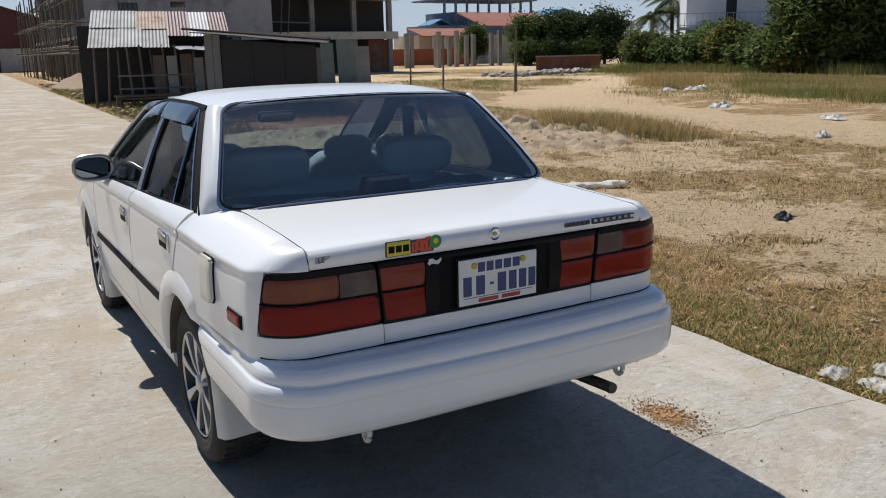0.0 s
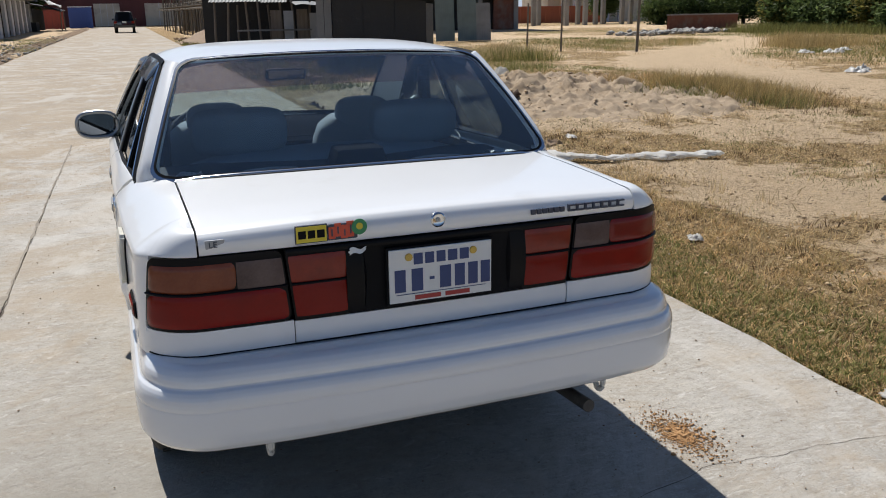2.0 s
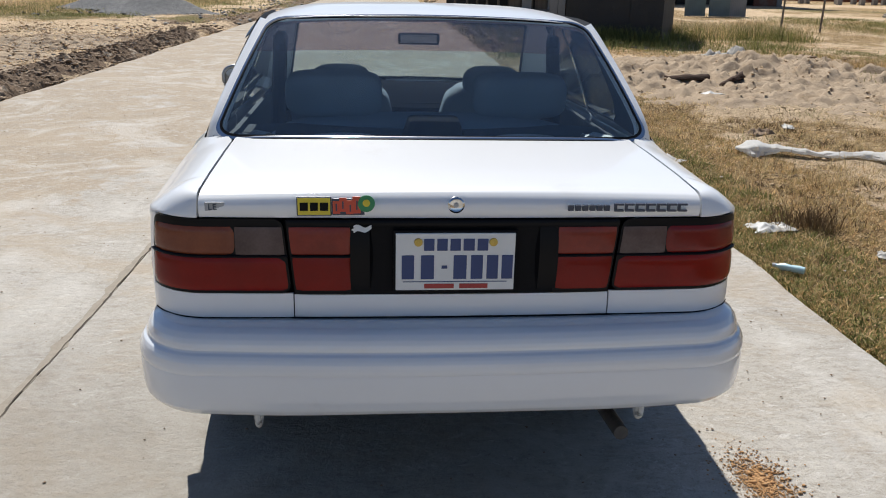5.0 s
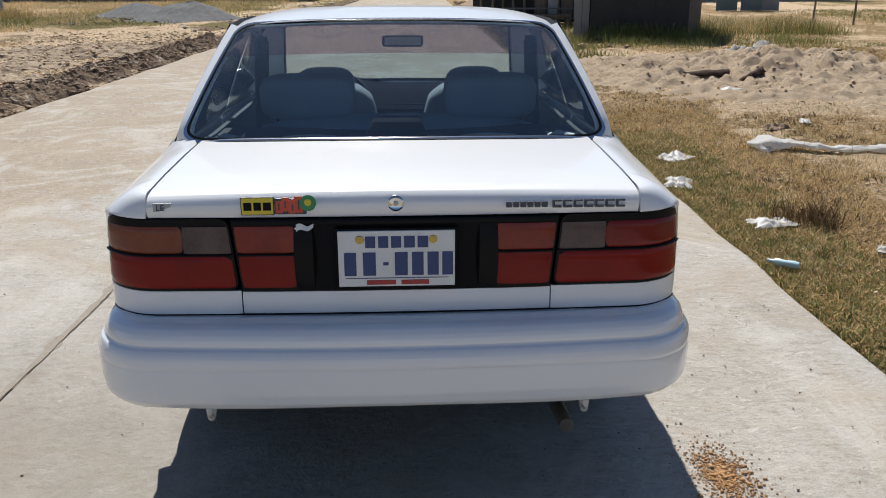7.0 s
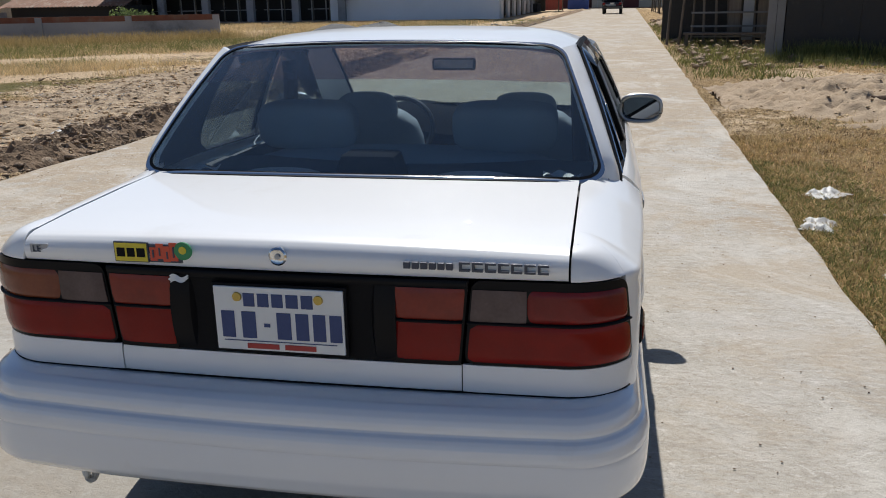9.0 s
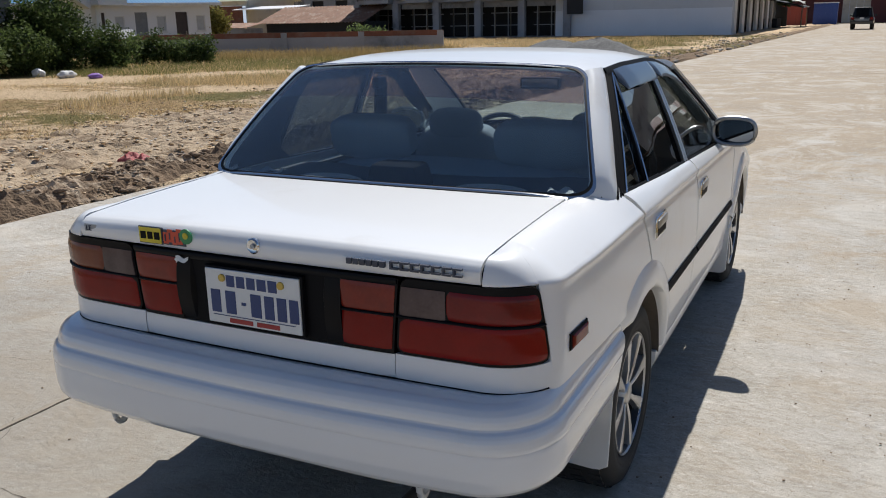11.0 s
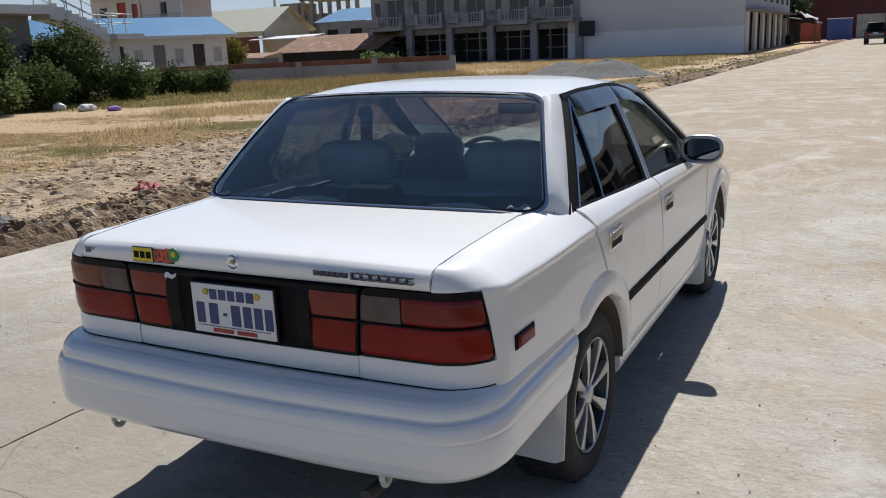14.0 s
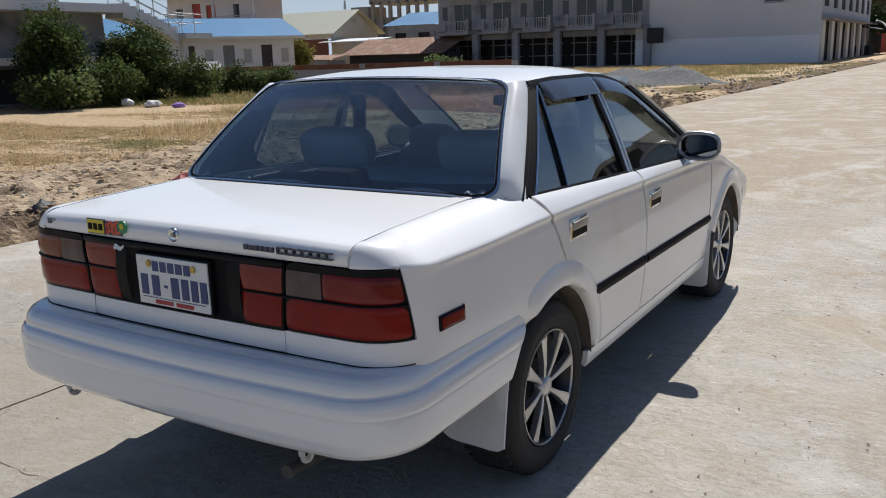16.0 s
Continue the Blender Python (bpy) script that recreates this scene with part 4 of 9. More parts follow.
    def top_trim(y0, y1, par):
        def fn(u, v):
            y = lerp(y0, y1, u)
            z = top_z(y) + lerp(-0.014, 0.016, v)
            return on_side(y, z, 0.006 + 0.004 * math.sin(math.pi * v))

        part("upper_frame", fix(sheet(fn, 14, 3, 0.02)), "black_trim", par, smooth=True)

    top_trim(1.10, 1.68, rd)
    top_trim(1.685, 2.035, fd)

    # front pillar and the door frame that leans along it
    def apillar(u, v):
        A = screen_f(0.985, 2 * v - 1, -0.002)
        yb, zb = lerp(2.79, 2.035, v), lerp(0.898, 1.298, v)
        B = on_side(yb, zb, 0.006)
        return A.lerp(B, u) + Vector((0.012, 0.012, 0.006)) * math.sin(math.pi * u)

    part("front_pillar", fix(sheet(apillar, 6, 12, 0.02)), "paint", car, smooth=True, sharp=60)

    def aframe(u, v):
        y0, z = lerp(2.775, 2.045, v), lerp(0.905, 1.286, v)
        y = y0 - lerp(0.0, 0.05, u)
        return on_side(y, z, 0.004)

    part("window_frame", fix(sheet(aframe, 3, 12, 0.015)), "black_trim", fd, smooth=True)

    # smoked wind deflectors
    def visor(y0, y1, drop, tail):
        def fn(u, v):
            y = lerp(y0, y1, u)
            zt = top_z(y) + 0.001 if y < 2.0 else top_z(2.0) + 0.001 - (y - 2.0) * 0.52
            e = max(0.0, min(1.0, u / 0.045, (1 - u) / tail))
            c = math.sqrt(e * (2 - e))
            z = zt - drop * v * (0.60 + 0.40 * c)
            return on_side(y, max(z, 0.95), 0.006 + 0.020 * math.sin(v * math.pi / 2) ** 0.8 * (0.15 + 0.85 * c))

        return fn

    part("window_visor", fix(sheet(visor(1.178, 1.668, 0.066, 0.05), 26, 8, 0.003)), "visor", rd, "smoked plastic window visor", smooth=True)
    part("window_visor", fix(sheet(visor(1.674, 2.42, 0.056, 0.30), 32, 8, 0.003)), "visor", fd, "smoked plastic window visor", smooth=True)

    # door mirror
    mir = part("door_mirror", fix(sheet(lambda u, v: (0.862 + 0.098 * math.copysign(abs(math.cos(2 * math.pi * u)) ** 0.7, math.cos(2 * math.pi * u)) * math.sin(math.pi * (0.5 + 0.5 * v)) ** 0.5, 2.44 + 0.10 * v, 0.985 + 0.066 * math.copysign(abs(math.sin(2 * math.pi * u)) ** 0.75, math.sin(2 * math.pi * u)) * math.sin(math.pi * (0.5 + 0.5 * v)) ** 0.5), 28, 10)), "dull_chrome", car, "chrome-capped door mirror", smooth=True)
    bm = bmesh.new()
    ring = [bm.verts.new((0.862 + 0.090 * math.copysign(abs(math.cos(a)) ** 0.7, math.cos(a)), 2.4385, 0.985 + 0.058 * math.copysign(abs(math.sin(a)) ** 0.75, math.sin(a)))) for a in [2 * math.pi * k / 28 for k in range(28)]]
    bm.faces.new(ring)
    ring2 = [bm.verts.new(v.co + Vector((0, 0.003, 0))) for v in ring]
    bm.faces.new(ring2)
    for k in range(28):
        bm.faces.new((ring[k], ring[(k + 1) % 28], ring2[(k + 1) % 28], ring2[k]))
    bmesh.ops.rotate(bm, verts=bm.verts, cent=(0.862, 2.446, 0.985), matrix=Matrix.Rotation(radians(-9), 3, "Z"))
    bmesh.ops.translate(bm, verts=bm.verts, vec=(0, 0.012, 0))
    part("mirror_pane", fix(bm), "mirror", mir)
    tube_pts = [(0.862 + 0.094 * math.copysign(abs(math.cos(a)) ** 0.7, math.cos(a)), 2.4375, 0.985 + 0.062 * math.copysign(abs(math.sin(a)) ** 0.75, math.sin(a))) for a in [2 * math.pi * k / 28 for k in range(28)]]
    part("mirror_surround", fix(tube(bmesh.new(), tube_pts, 0.0095, 8, True)), "dull_chrome", mir, smooth=True)
    part("mirror_bracket", fix(sheet(lambda u, v: (lerp(0.735, 0.80, u), 2.46 + 0.16 * v * (1 - 0.45 * u), lerp(0.925, 0.955, u) + 0.10 * (0.3 if u > 0.5 else 0.5) * math.sin(math.pi * v)), 6, 8, 0.02)), "paint", mir, smooth=True)
    part("mirror_sail", fix(sheet(lambda u, v: on_side(lerp(2.50, 2.74 - 0.16 * v, u), lerp(0.918, 1.035, v), 0.012), 5, 5, 0.012)), "paint", mir, smooth=True)

    # mudflaps
    for yc, ztop in ((0.50, 0.56), (2.90, 0.48)):

        def flap(u, v):
            z = lerp(0.235 if yc < 1 else 0.16, ztop, v)
            w = 0.035 * math.cos(u * 1.6) + 0.02 * v
            cut = 0.03 * (1 - v) ** 4 * (u < 0.05)
            return (lerp(0.585 if yc < 1 else 0.66, 0.812, u), yc + w * (1 if yc < 1 else 0.6) - 0.03 * (1 - v) + 0.02 * u, z + 0.02 * (abs(2 * u - 1) ** 6) * (1 - v))

        part("mudflap", fix(sheet(flap, 10, 8, 0.006)), "flap", car, "white plastic mudflap", smooth=True)

    # headlamp and corner lamp
    part("headlamp", fix(sheet(lambda u, v: (lerp(0.36, 0.70, u), 3.96 - 0.10 * u**3, lerp(0.49, 0.59, v)), 8, 4, 0.03, True)), "lens_clear", car, smooth=True)
    part("corner_lamp", fix(sheet(lambda u, v: (lerp(0.705, 0.80, u), 3.86 - 0.14 * u, lerp(0.49, 0.59, v)), 4, 4, 0.03, True)), "lens_amber", car, smooth=True)

    # rear lamp clusters
    q = XC + RC * radians(63)
    upper, inner_upper, lower = ("lens_amber", "lens_orange", "lens_red") if sx < 0 else ("lens_dull_red", "lens_orange", "lens_red")
    lampo = part("tail_lamp", fix(tail_sheet(0.410, q, 0.733, 0.925, 0.003, 0.03, 34, 16, 0.002, 0.036, 0.024, 0.018)), "gloss_black", car, "black-framed tail lamp with faded red and amber lenses" if sx < 0 else "black-framed tail lamp with faded red lenses", smooth=True)
    part("red_lens", fix(tail_sheet(0.417, q - 0.009, 0.740, 0.827, 0.008, 0.01, 26, 10, 0.005, 0.015, 0.014, 0.008)), lower, lampo, smooth=True)
    part("turn_lens", fix(tail_sheet(0.546, q - 0.028, 0.834, 0.906, 0.008, 0.01, 22, 10, 0.005, 0.012, 0.012)), upper, lampo, smooth=True)
    part("reverse_lens", fix(tail_sheet(0.424, 0.5445, 0.834, 0.906, 0.008, 0.01, 8, 6, 0.0025, 0.0, 0.002, 0.006)), "lens_clear", lampo, smooth=True)
    part("middle_bar", fix(tail_sheet(0.417, q - 0.020, 0.8275, 0.8335, 0.010, 0.01, 26, 3, 0.002)), "gloss_black", lampo, smooth=True)
    lampi = part("inner_lamp", fix(tail_sheet(0.258, 0.403, 0.729, 0.922, 0.003, 0.03, 8, 6, 0.002, -0.018)), "gloss_black", car, "black-framed inner tail lamp with red lenses", smooth=True)
    part("red_lens", fix(tail_sheet(0.262, 0.399, 0.740, 0.827, 0.008, 0.01, 8, 6, 0.004, -0.008, 0.004)), lower, lampi, smooth=True)
    part("upper_lens", fix(tail_sheet(0.262, 0.408, 0.834, 0.906, 0.008, 0.01, 8, 6, 0.004, -0.006, 0.004)), inner_upper, lampi, smooth=True)
    part("middle_bar", fix(tail_sheet(0.262, 0.408, 0.8275, 0.8335, 0.010, 0.01, 8, 3, 0.002)), "gloss_black", lampi, smooth=True)
    # white strip under the lamps
    part("lower_tail_panel", fix(tail_sheet(0.407, XC + RC * radians(64), 0.656, 0.7305, 0.002, 0.012, 26, 4, 0.002)), "paint", car, smooth=True)
    # body edge above the lamp, outside the boot lid
    def shoulder(u, v):
        a = lerp(0.10, A1, u)
        x, y = XC + RC * math.sin(a), RC - RC * math.cos(a)
        zc = lerp(0.934, crease(y), u)
        ww = 1 - (1 - side(y, zc) / plan(y)) * u
        if v < 0.15:
            return (x * ww, y, lerp(0.9275, zc, v / 0.15))
        return shoulder_arc(x * ww - 0.001 * u, y, zc + 0.0005, a, (v - 0.15) / 0.85)

    part("tail_corner", fix(sheet(shoulder, 24, 24, 0.012)), "paint", car, smooth=True, sharp=60)

    # tow loops under the tail
    lp = [(0.50 + 0.0 * k, -0.055 + 0.022 * math.cos(a), 0.425 - 0.034 * math.sin(a)) for k, a in enumerate([math.pi * i / 10 for i in range(-1, 12)])]
    part("tow_loop", fix(tube(bmesh.new(), lp, 0.009, 8)), "frame_white", car, smooth=True)

    # wheels
    for yc in (RW, FW):
        wh = thing("wheel", "", "", at=Matrix.Translation((0, 0, 0)))
        wh.parent = car
        T = 0.3115
        prof = [(0.575, 0.19), (0.567, 0.215), (0.565, 0.25), (0.572, 0.285), (0.586, 0.304), (0.63, T), (0.735, T), (0.764, 0.305), (0.779, 0.292), (0.789, 0.262), (0.790, 0.245), (0.7875, 0.243), (0.7885, 0.236), (0.786, 0.222), (0.775, 0.208), (0.74, 0.202), (0.64, 0.198), (0.605, 0.19)]
        part("tyre", fix(lathe(prof, 56, center=(0, yc, 0.305))), "rubber", wh, smooth=True, sharp=60)
        bm = bmesh.new()
        for k in range(44):
            a = 2 * math.pi * k / 44
            for x0 in (0.610, 0.672, 0.734):
                m = Matrix.Translation((0, yc, 0.305)) @ Matrix.Rotation(a + x0 * 3, 4, "X") @ Matrix.Translation((x0, 0, T + 0.0005))
                bmesh.ops.create_cube(bm, size=1.0, matrix=m @ Matrix.Diagonal((0.040, 0.026, 0.006, 1)))
        tagged(part("tread", fix(bm), "rubber", wh), kind="stuff")
        part("rim_barrel", fix(lathe([(0.777, 0.208), (0.780, 0.203), (0.774, 0.198), (0.68, 0.188), (0.64, 0.18), (0.64, 0.02)], 56, center=(0, yc, 0.305))), "rim_black", wh, smooth=True, sharp=50)
        part("rim_edge", fix(lathe([(0.776, 0.2055), (0.7815, 0.2045), (0.7822, 0.2015), (0.779, 0.1995), (0.765, 0.199)], 56, center=(0, yc, 0.305))), "alloy", wh, smooth=True)
        phase = 0.2 if yc < 2 else 0.55
        for k in range(8):
            a = 2 * math.pi * k / 8 + phase
            bm = bmesh.new()
            ct = []
            for r, w, xx in ((0.030, 0.0075, 0.764), (0.09, 0.010, 0.773), (0.15, 0.0165, 0.777), (0.197, 0.0235, 0.779)):
                ct.append([bm.verts.new((xx + o, t, r)) for o, t in ((0, -w), (0.003, -w * 0.5), (0.003, w * 0.5), (0, w), (-0.022, w * 1.1), (-0.022, -w * 1.1))])
            for i in range(3):
                for j in range(6):
                    bm.faces.new((ct[i][j], ct[i][(j + 1) % 6], ct[i + 1][(j + 1) % 6], ct[i + 1][j]))
            bm.faces.new(ct[0])
            bm.faces.new(ct[-1])
            bm.transform(Matrix.Translation((0, yc, 0.305)) @ Matrix.Rotation(a, 4, "X"))
            part("spoke", fix(bm), "alloy", wh)
        part("hub_cap", fix(lathe([(0.74, 0.042), (0.766, 0.040), (0.774, 0.033), (0.777, 0.022), (0.7775, 0.0001)], 24, center=(0, yc, 0.305))), "alloy", wh, smooth=True)
        part("brake_disc", fix(lathe([(0.67, 0.13), (0.68, 0.13), (0.68, 0.05)], 32, center=(0, yc, 0.305))), "rim_black", wh, smooth=True)

# fuel flap on the near-road side
def fuel(grow, out):
    def fn(u, v):
        a, b = rounded(2 * u - 1, 2 * v - 1, 0.35, 0.30)
        y, z = 0.485 + (0.057 + grow) * a, 0.826 + (0.074 + grow) * b
        e = (max(abs(a), abs(b)) ** 10) * 0.003
        return (-side(y, z) - out + e, y, z)

    return fn


flap_ = part("fuel_flap", sheet(fuel(0.0, 0.007), 14, 14, 0.012), "flap_cream", car, "cream-tinted fuel flap standing slightly proud", smooth=True)
part("gap_frame", sheet(fuel(0.004, 0.0022), 14, 14, 0.004), "black_trim", flap_, smooth=True)

# boot lid
def lid(u, v):
    x = lerp(-0.6298, 0.6298, u)
    prof_y = [-0.006, -0.010, -0.008, 0.002, 0.016, 0.04, 0.09, 0.18, 0.30, 0.42, 0.52, 0.60]
    prof_z = [0.928, 0.945, 0.958, 0.970, 0.979, 0.9845, 0.988, 0.9935, 0.998, 1.0025, 1.0055, 1.007]
    k = v * 11
    i = min(int(k), 10)
    f = k - i
    y, z = lerp(prof_y[i], prof_y[i + 1], f), lerp(prof_z[i], prof_z[i + 1], f)
    z += 0.012 * (1 - (x / 0.66) ** 2) * min(1, v * 3)
    y += (0.012 * (x / 0.629) ** 2) * (1 - v) + 0.045 * (x / 0.629) ** 2 * v**3
    return (x, y, z)


boot = part("boot_lid", sheet(lid, 28, 33, 0.012, False), "paint", car, "white boot lid with badges", smooth=True, sharp=60)
part("lid_lower_panel", tail_sheet(-0.4042, 0.4042, 0.664, 0.727, 0.002, 0.012, 24, 4, 0.003), "paint", boot, smooth=True)
part("garnish_panel", tail_sheet(-0.260, 0.260, 0.729, 0.923, -0.004, 0.02, 16, 4, 0.0), "black_trim", boot, "black number-plate garnish")
part("garnish_rail", tail_sheet(-0.418, 0.418, 0.908, 0.925, 0.008, 0.02, 24, 3, 0.003), "gloss_black", boot, smooth=True)
for sx in (1, -1):
    def cheek(u, v):
        x = sx * lerp(0.205, 0.263, u)
        return (x, -0.020 + 0.012 * (2 * v - 1) ** 2 + (0.014 if u < 0.1 else 0.0), lerp(0.738, 0.906, v))
    part("garnish_cheek", sheet(cheek, 6, 6, 0.02, sx < 0), "gloss_black", boot, smooth=True)
lockp = part("lock_barrel", lathe([(0.0, 0.021), (0.006, 0.021), (0.009, 0.017), (0.007, 0.013), (0.007, 0.0002)], 24), "chrome", boot, "chrome boot lock", smooth=True)
lockp.data.transform(Matrix.Translation((0, -0.004, 0.962)) @ Matrix.Rotation(radians(-90), 4, "Z"))
lk = part("lock_slot", lathe([(0.0, 0.006), (0.0095, 0.006), (0.010, 0.0002)], 16), "rail", boot)
lk.data.transform(Matrix.Translation((0, -0.004, 0.962)) @ Matrix.Rotation(radians(-90), 4, "Z"))

# number plate with unreadable bars
def tape(u, v):
    return (-0.255 + 0.044 * u + 0.004 * math.sin(9 * v), -0.0225 - 0.004 * math.sin(3 * u) * v, 0.912 - (0.018 - 0.010 * u) * v + 0.004 * math.sin(7 * u))


part("tape_scrap", sheet(tape, 10, 4, 0.0012), "plate", boot, "torn grey tape stuck on black garnish", smooth=True)
npl = part("number_plate", new_box(-0.150, 0.150, -0.030, -0.024, 0.745, 0.895, bevel=0.002), "plate", boot, "white number plate with blue marks and red line")
part("plate_back", new_box(-0.156, 0.156, -0.0245, -0.012, 0.739, 0.901, bevel=0.002), "black_trim", npl)
for x0, x1 in ((-0.136, -0.103), (-0.088, -0.053), (-0.006, 0.029), (0.038, 0.070), (0.078, 0.109), (0.116, 0.146)):
    part("plate_bar", new_box(x0 + 0.001, x1 - 0.001, -0.0318, -0.0295, 0.775, 0.838, bevel=0.0008), "plate_blue", npl)
part("plate_bar", new_box(-0.035, -0.021, -0.0318, -0.0295, 0.803, 0.811), "plate_blue", npl)
for x0, x1 in ((-0.080, -0.054), (-0.047, -0.021), (-0.014, 0.012), (0.019, 0.047), (0.054, 0.081)):
    part("plate_bar", new_box(x0, x1, -0.0318, -0.0295, 0.850, 0.881, bevel=0.0008), "plate_blue", npl)
part("plate_line", new_box(-0.132, 0.132, -0.0318, -0.0295, 0.7675, 0.7690), "plate_blue", npl)
for x0, x1 in ((-0.078, -0.003), (0.011, 0.083)):
    part("plate_bar", new_box(x0, x1, -0.0318, -0.0295, 0.7505, 0.7625), "plate_red", npl)
for x0 in (-0.094, 0.094):
    sc = part("plate_screw", lathe([(0, 0.011), (0.004, 0.010), (0.005, 0.0002)], 14), "brass", npl, "brass plate screw", smooth=True)
    sc.data.transform(Matrix.Translation((x0, -0.030, 0.872)) @ Matrix.Rotation(radians(-90), 4, "Z"))

# badges as plain shapes and the grade letters
for k in range(6):
    x0 = 0.282 + k * 0.0185
    part("badge_block", new_box(x0, x0 + 0.0145, -0.0135, -0.004, 0.9475, 0.9625, bevel=0.001), "badge", boot)
for k in range(7):
    x0 = 0.402 + k * 0.0275
    fr = bmesh.new()
    box(fr, x0, x0 + 0.023, -0.0125, -0.0035, 0.9455, 0.9500)
    box(fr, x0, x0 + 0.023, -0.0125, -0.0035, 0.9615, 0.9660)
    box(fr, x0, x0 + 0.0055, -0.0125, -0.0035, 0.9500, 0.9615)
    part("badge_block", fr, "badge", boot)
part("grade_plate", new_box(-0.614, -0.566, 0.000, 0.004, 0.944, 0.967, bevel=0.002), "rail", boot)
tx = bpy.data.curves.new("grade_letters", "FONT")
tx.body, tx.size, tx.extrude = "LE", 0.022, 0.001
tob = new("grade_letters", tx)
bpy.context.view_layer.update()
tme = bpy.data.meshes.new_from_object(tob.evaluated_get(bpy.context.evaluated_depsgraph_get()))
bpy.data.objects.remove(tob)
tme.transform(Matrix.Translation((-0.606, -0.0015, 0.948)) @ Matrix.Rotation(radians(90), 4, "X"))
tme.materials.append(M["badge"])
link("grade_letters", tme, boot)
# bright advert sticker in plain shapes
stk = part("sticker", new_box(-0.392, -0.307, -0.0105, -0.0035, 0.935, 0.983, bevel=0.002), "badge", boot, "torn yellow, red and green sticker")
part("sticker_yellow", new_box(-0.389, -0.310, -0.0118, -0.0080, 0.938, 0.980), "sticker_y", stk)
for x0, x1 in ((-0.384, -0.364), (-0.359, -0.340), (-0.335, -0.315)):
    part("sticker_bar", new_box(x0, x1, -0.0128, -0.0112, 0.948, 0.969, bevel=0.0006), "black_trim", stk)
part("sticker_edge", new_box(-0.3065, -0.226, -0.0090, -0.0035, 0.936, 0.979, bevel=0.003), "badge", stk)
for x0, x1, z0, z1, d in ((-0.304, -0.286, 0.940, 0.972, 0), (-0.288, -0.270, 0.945, 0.981, 1), (-0.272, -0.254, 0.939, 0.975, 2), (-0.256, -0.236, 0.941, 0.984, 1)):
    part("sticker_red", new_box(x0, x1, -0.0102 - 0.0004 * d, -0.0086, z0, z1, bevel=0.001), "sticker_r", stk)
for x0, z0, z1 in ((-0.297, 0.948, 0.966), (-0.281, 0.953, 0.972), (-0.263, 0.946, 0.963), (-0.247, 0.950, 0.974)):
    part("sticker_stroke", new_box(x0, x0 + 0.0035, -0.0122, -0.0104, z0, z1), "badge", stk)
gd = part("sticker_disc", lathe([(0.0, 0.021), (0.004, 0.021), (0.0045, 0.0002)], 24), "sticker_g", stk)
gd.data.transform(Matrix.Translation((-0.222, -0.0085, 0.966)) @ Matrix.Rotation(radians(-90), 4, "Z"))
gd2 = part("sticker_dot", lathe([(0.0, 0.009), (0.006, 0.009), (0.0062, 0.0002)], 16), "sticker_y", stk)
gd2.data.transform(Matrix.Translation((-0.222, -0.0085, 0.968)) @ Matrix.Rotation(radians(-90), 4, "Z"))

# rear bumper: a profile swept round the tail
BP = [(1.0, 0.662), (0.66, 0.666), (0.44, 0.664), (0.30, 0.655), (0.22, 0.643), (0.185, 0.632), (0.168, 0.622), (0.170, 0.615), (0.150, 0.610), (0.090, 0.605), (0.050, 0.597), (0.022, 0.588), (0.006, 0.577), (0.002, 0.567), (0.008, 0.561), (0.016, 0.558), (0.010, 0.554), (0.006, 0.546), (0.004, 0.525), (0.014, 0.49), (0.05, 0.462), (0.15, 0.445), (0.35, 0.433), (1.0, 0.425)]


def bumper_path(s, z):
    """Half path from the wheel arch (s = 0) to the middle (s = 1)."""
    ys = RW - math.sqrt(max(0.0, 0.378**2 - (z - 0.31) ** 2))
    L1 = ys - 0.10
    arc = math.pi / 2 * 0.20
    Ltot = L1 + arc + 0.617
    d = s * Ltot
    if d < L1:
        return 0.817, ys - d, 0.045 + 0.01 * d
    d -= L1
    if d < arc:
        a = d / 0.20
        return 0.617 + 0.20 * math.cos(a), 0.10 - 0.215 * math.sin(a), 0.045 + 0.01 * L1 + 0.085 * (d / arc)
    x = 0.617 - (d - arc)
    return x, -0.115 - 0.028 * (1 - (x / 0.617) ** 2), 0.132


def bumper(u, v):
    sgn = 1 if u >= 0.5 else -1
    s = 1 - abs(2 * u - 1)
    k = v * (len(BP) - 1)
    i = min(int(k), len(BP) - 2)
    f = k - i
    off, z = lerp(BP[i][0], BP[i + 1][0], f), lerp(BP[i][1], BP[i + 1][1], f)
    x, y, dep = bumper_path(s, z)
    x2, y2, _ = bumper_path(min(s + 0.004, 1), z)
    x1, y1, _ = bumper_path(max(s - 0.004, 0), z)
    t = Vector((x2 - x1, y2 - y1, 0))
    t = t.normalized() if t.length > 1e-6 else Vector((-1, 0, 0))
    inw = Vector((t.y, -t.x, 0))
    if s > 0.97:
        inw = Vector((0, 1, 0))
    amount = min(off * 0.132, 0.132) if dep > 0.1 else min(off * 0.132, dep)
    p = Vector((x, y, z)) + inw * amount
    sag = 0.010 * math.sin(8.0 * p.x + 1.0) * max(0.0, (0.47 - z) / 0.05) if z < 0.47 else 0.0
    return (sgn * p.x, p.y, z + sag * 0.5)


part("bumper_gap", tail_sheet(-0.80, 0.80, 0.6640, 0.6672, 0.0025, 0.004, 80, 1), "black_trim", car, "dark gap above the bumper")
part("rear_bumper", sheet(bumper, 160, 105), "bumper", car, "repainted glossy white rear bumper with a stepped upper edge", smooth=True, sharp=60)

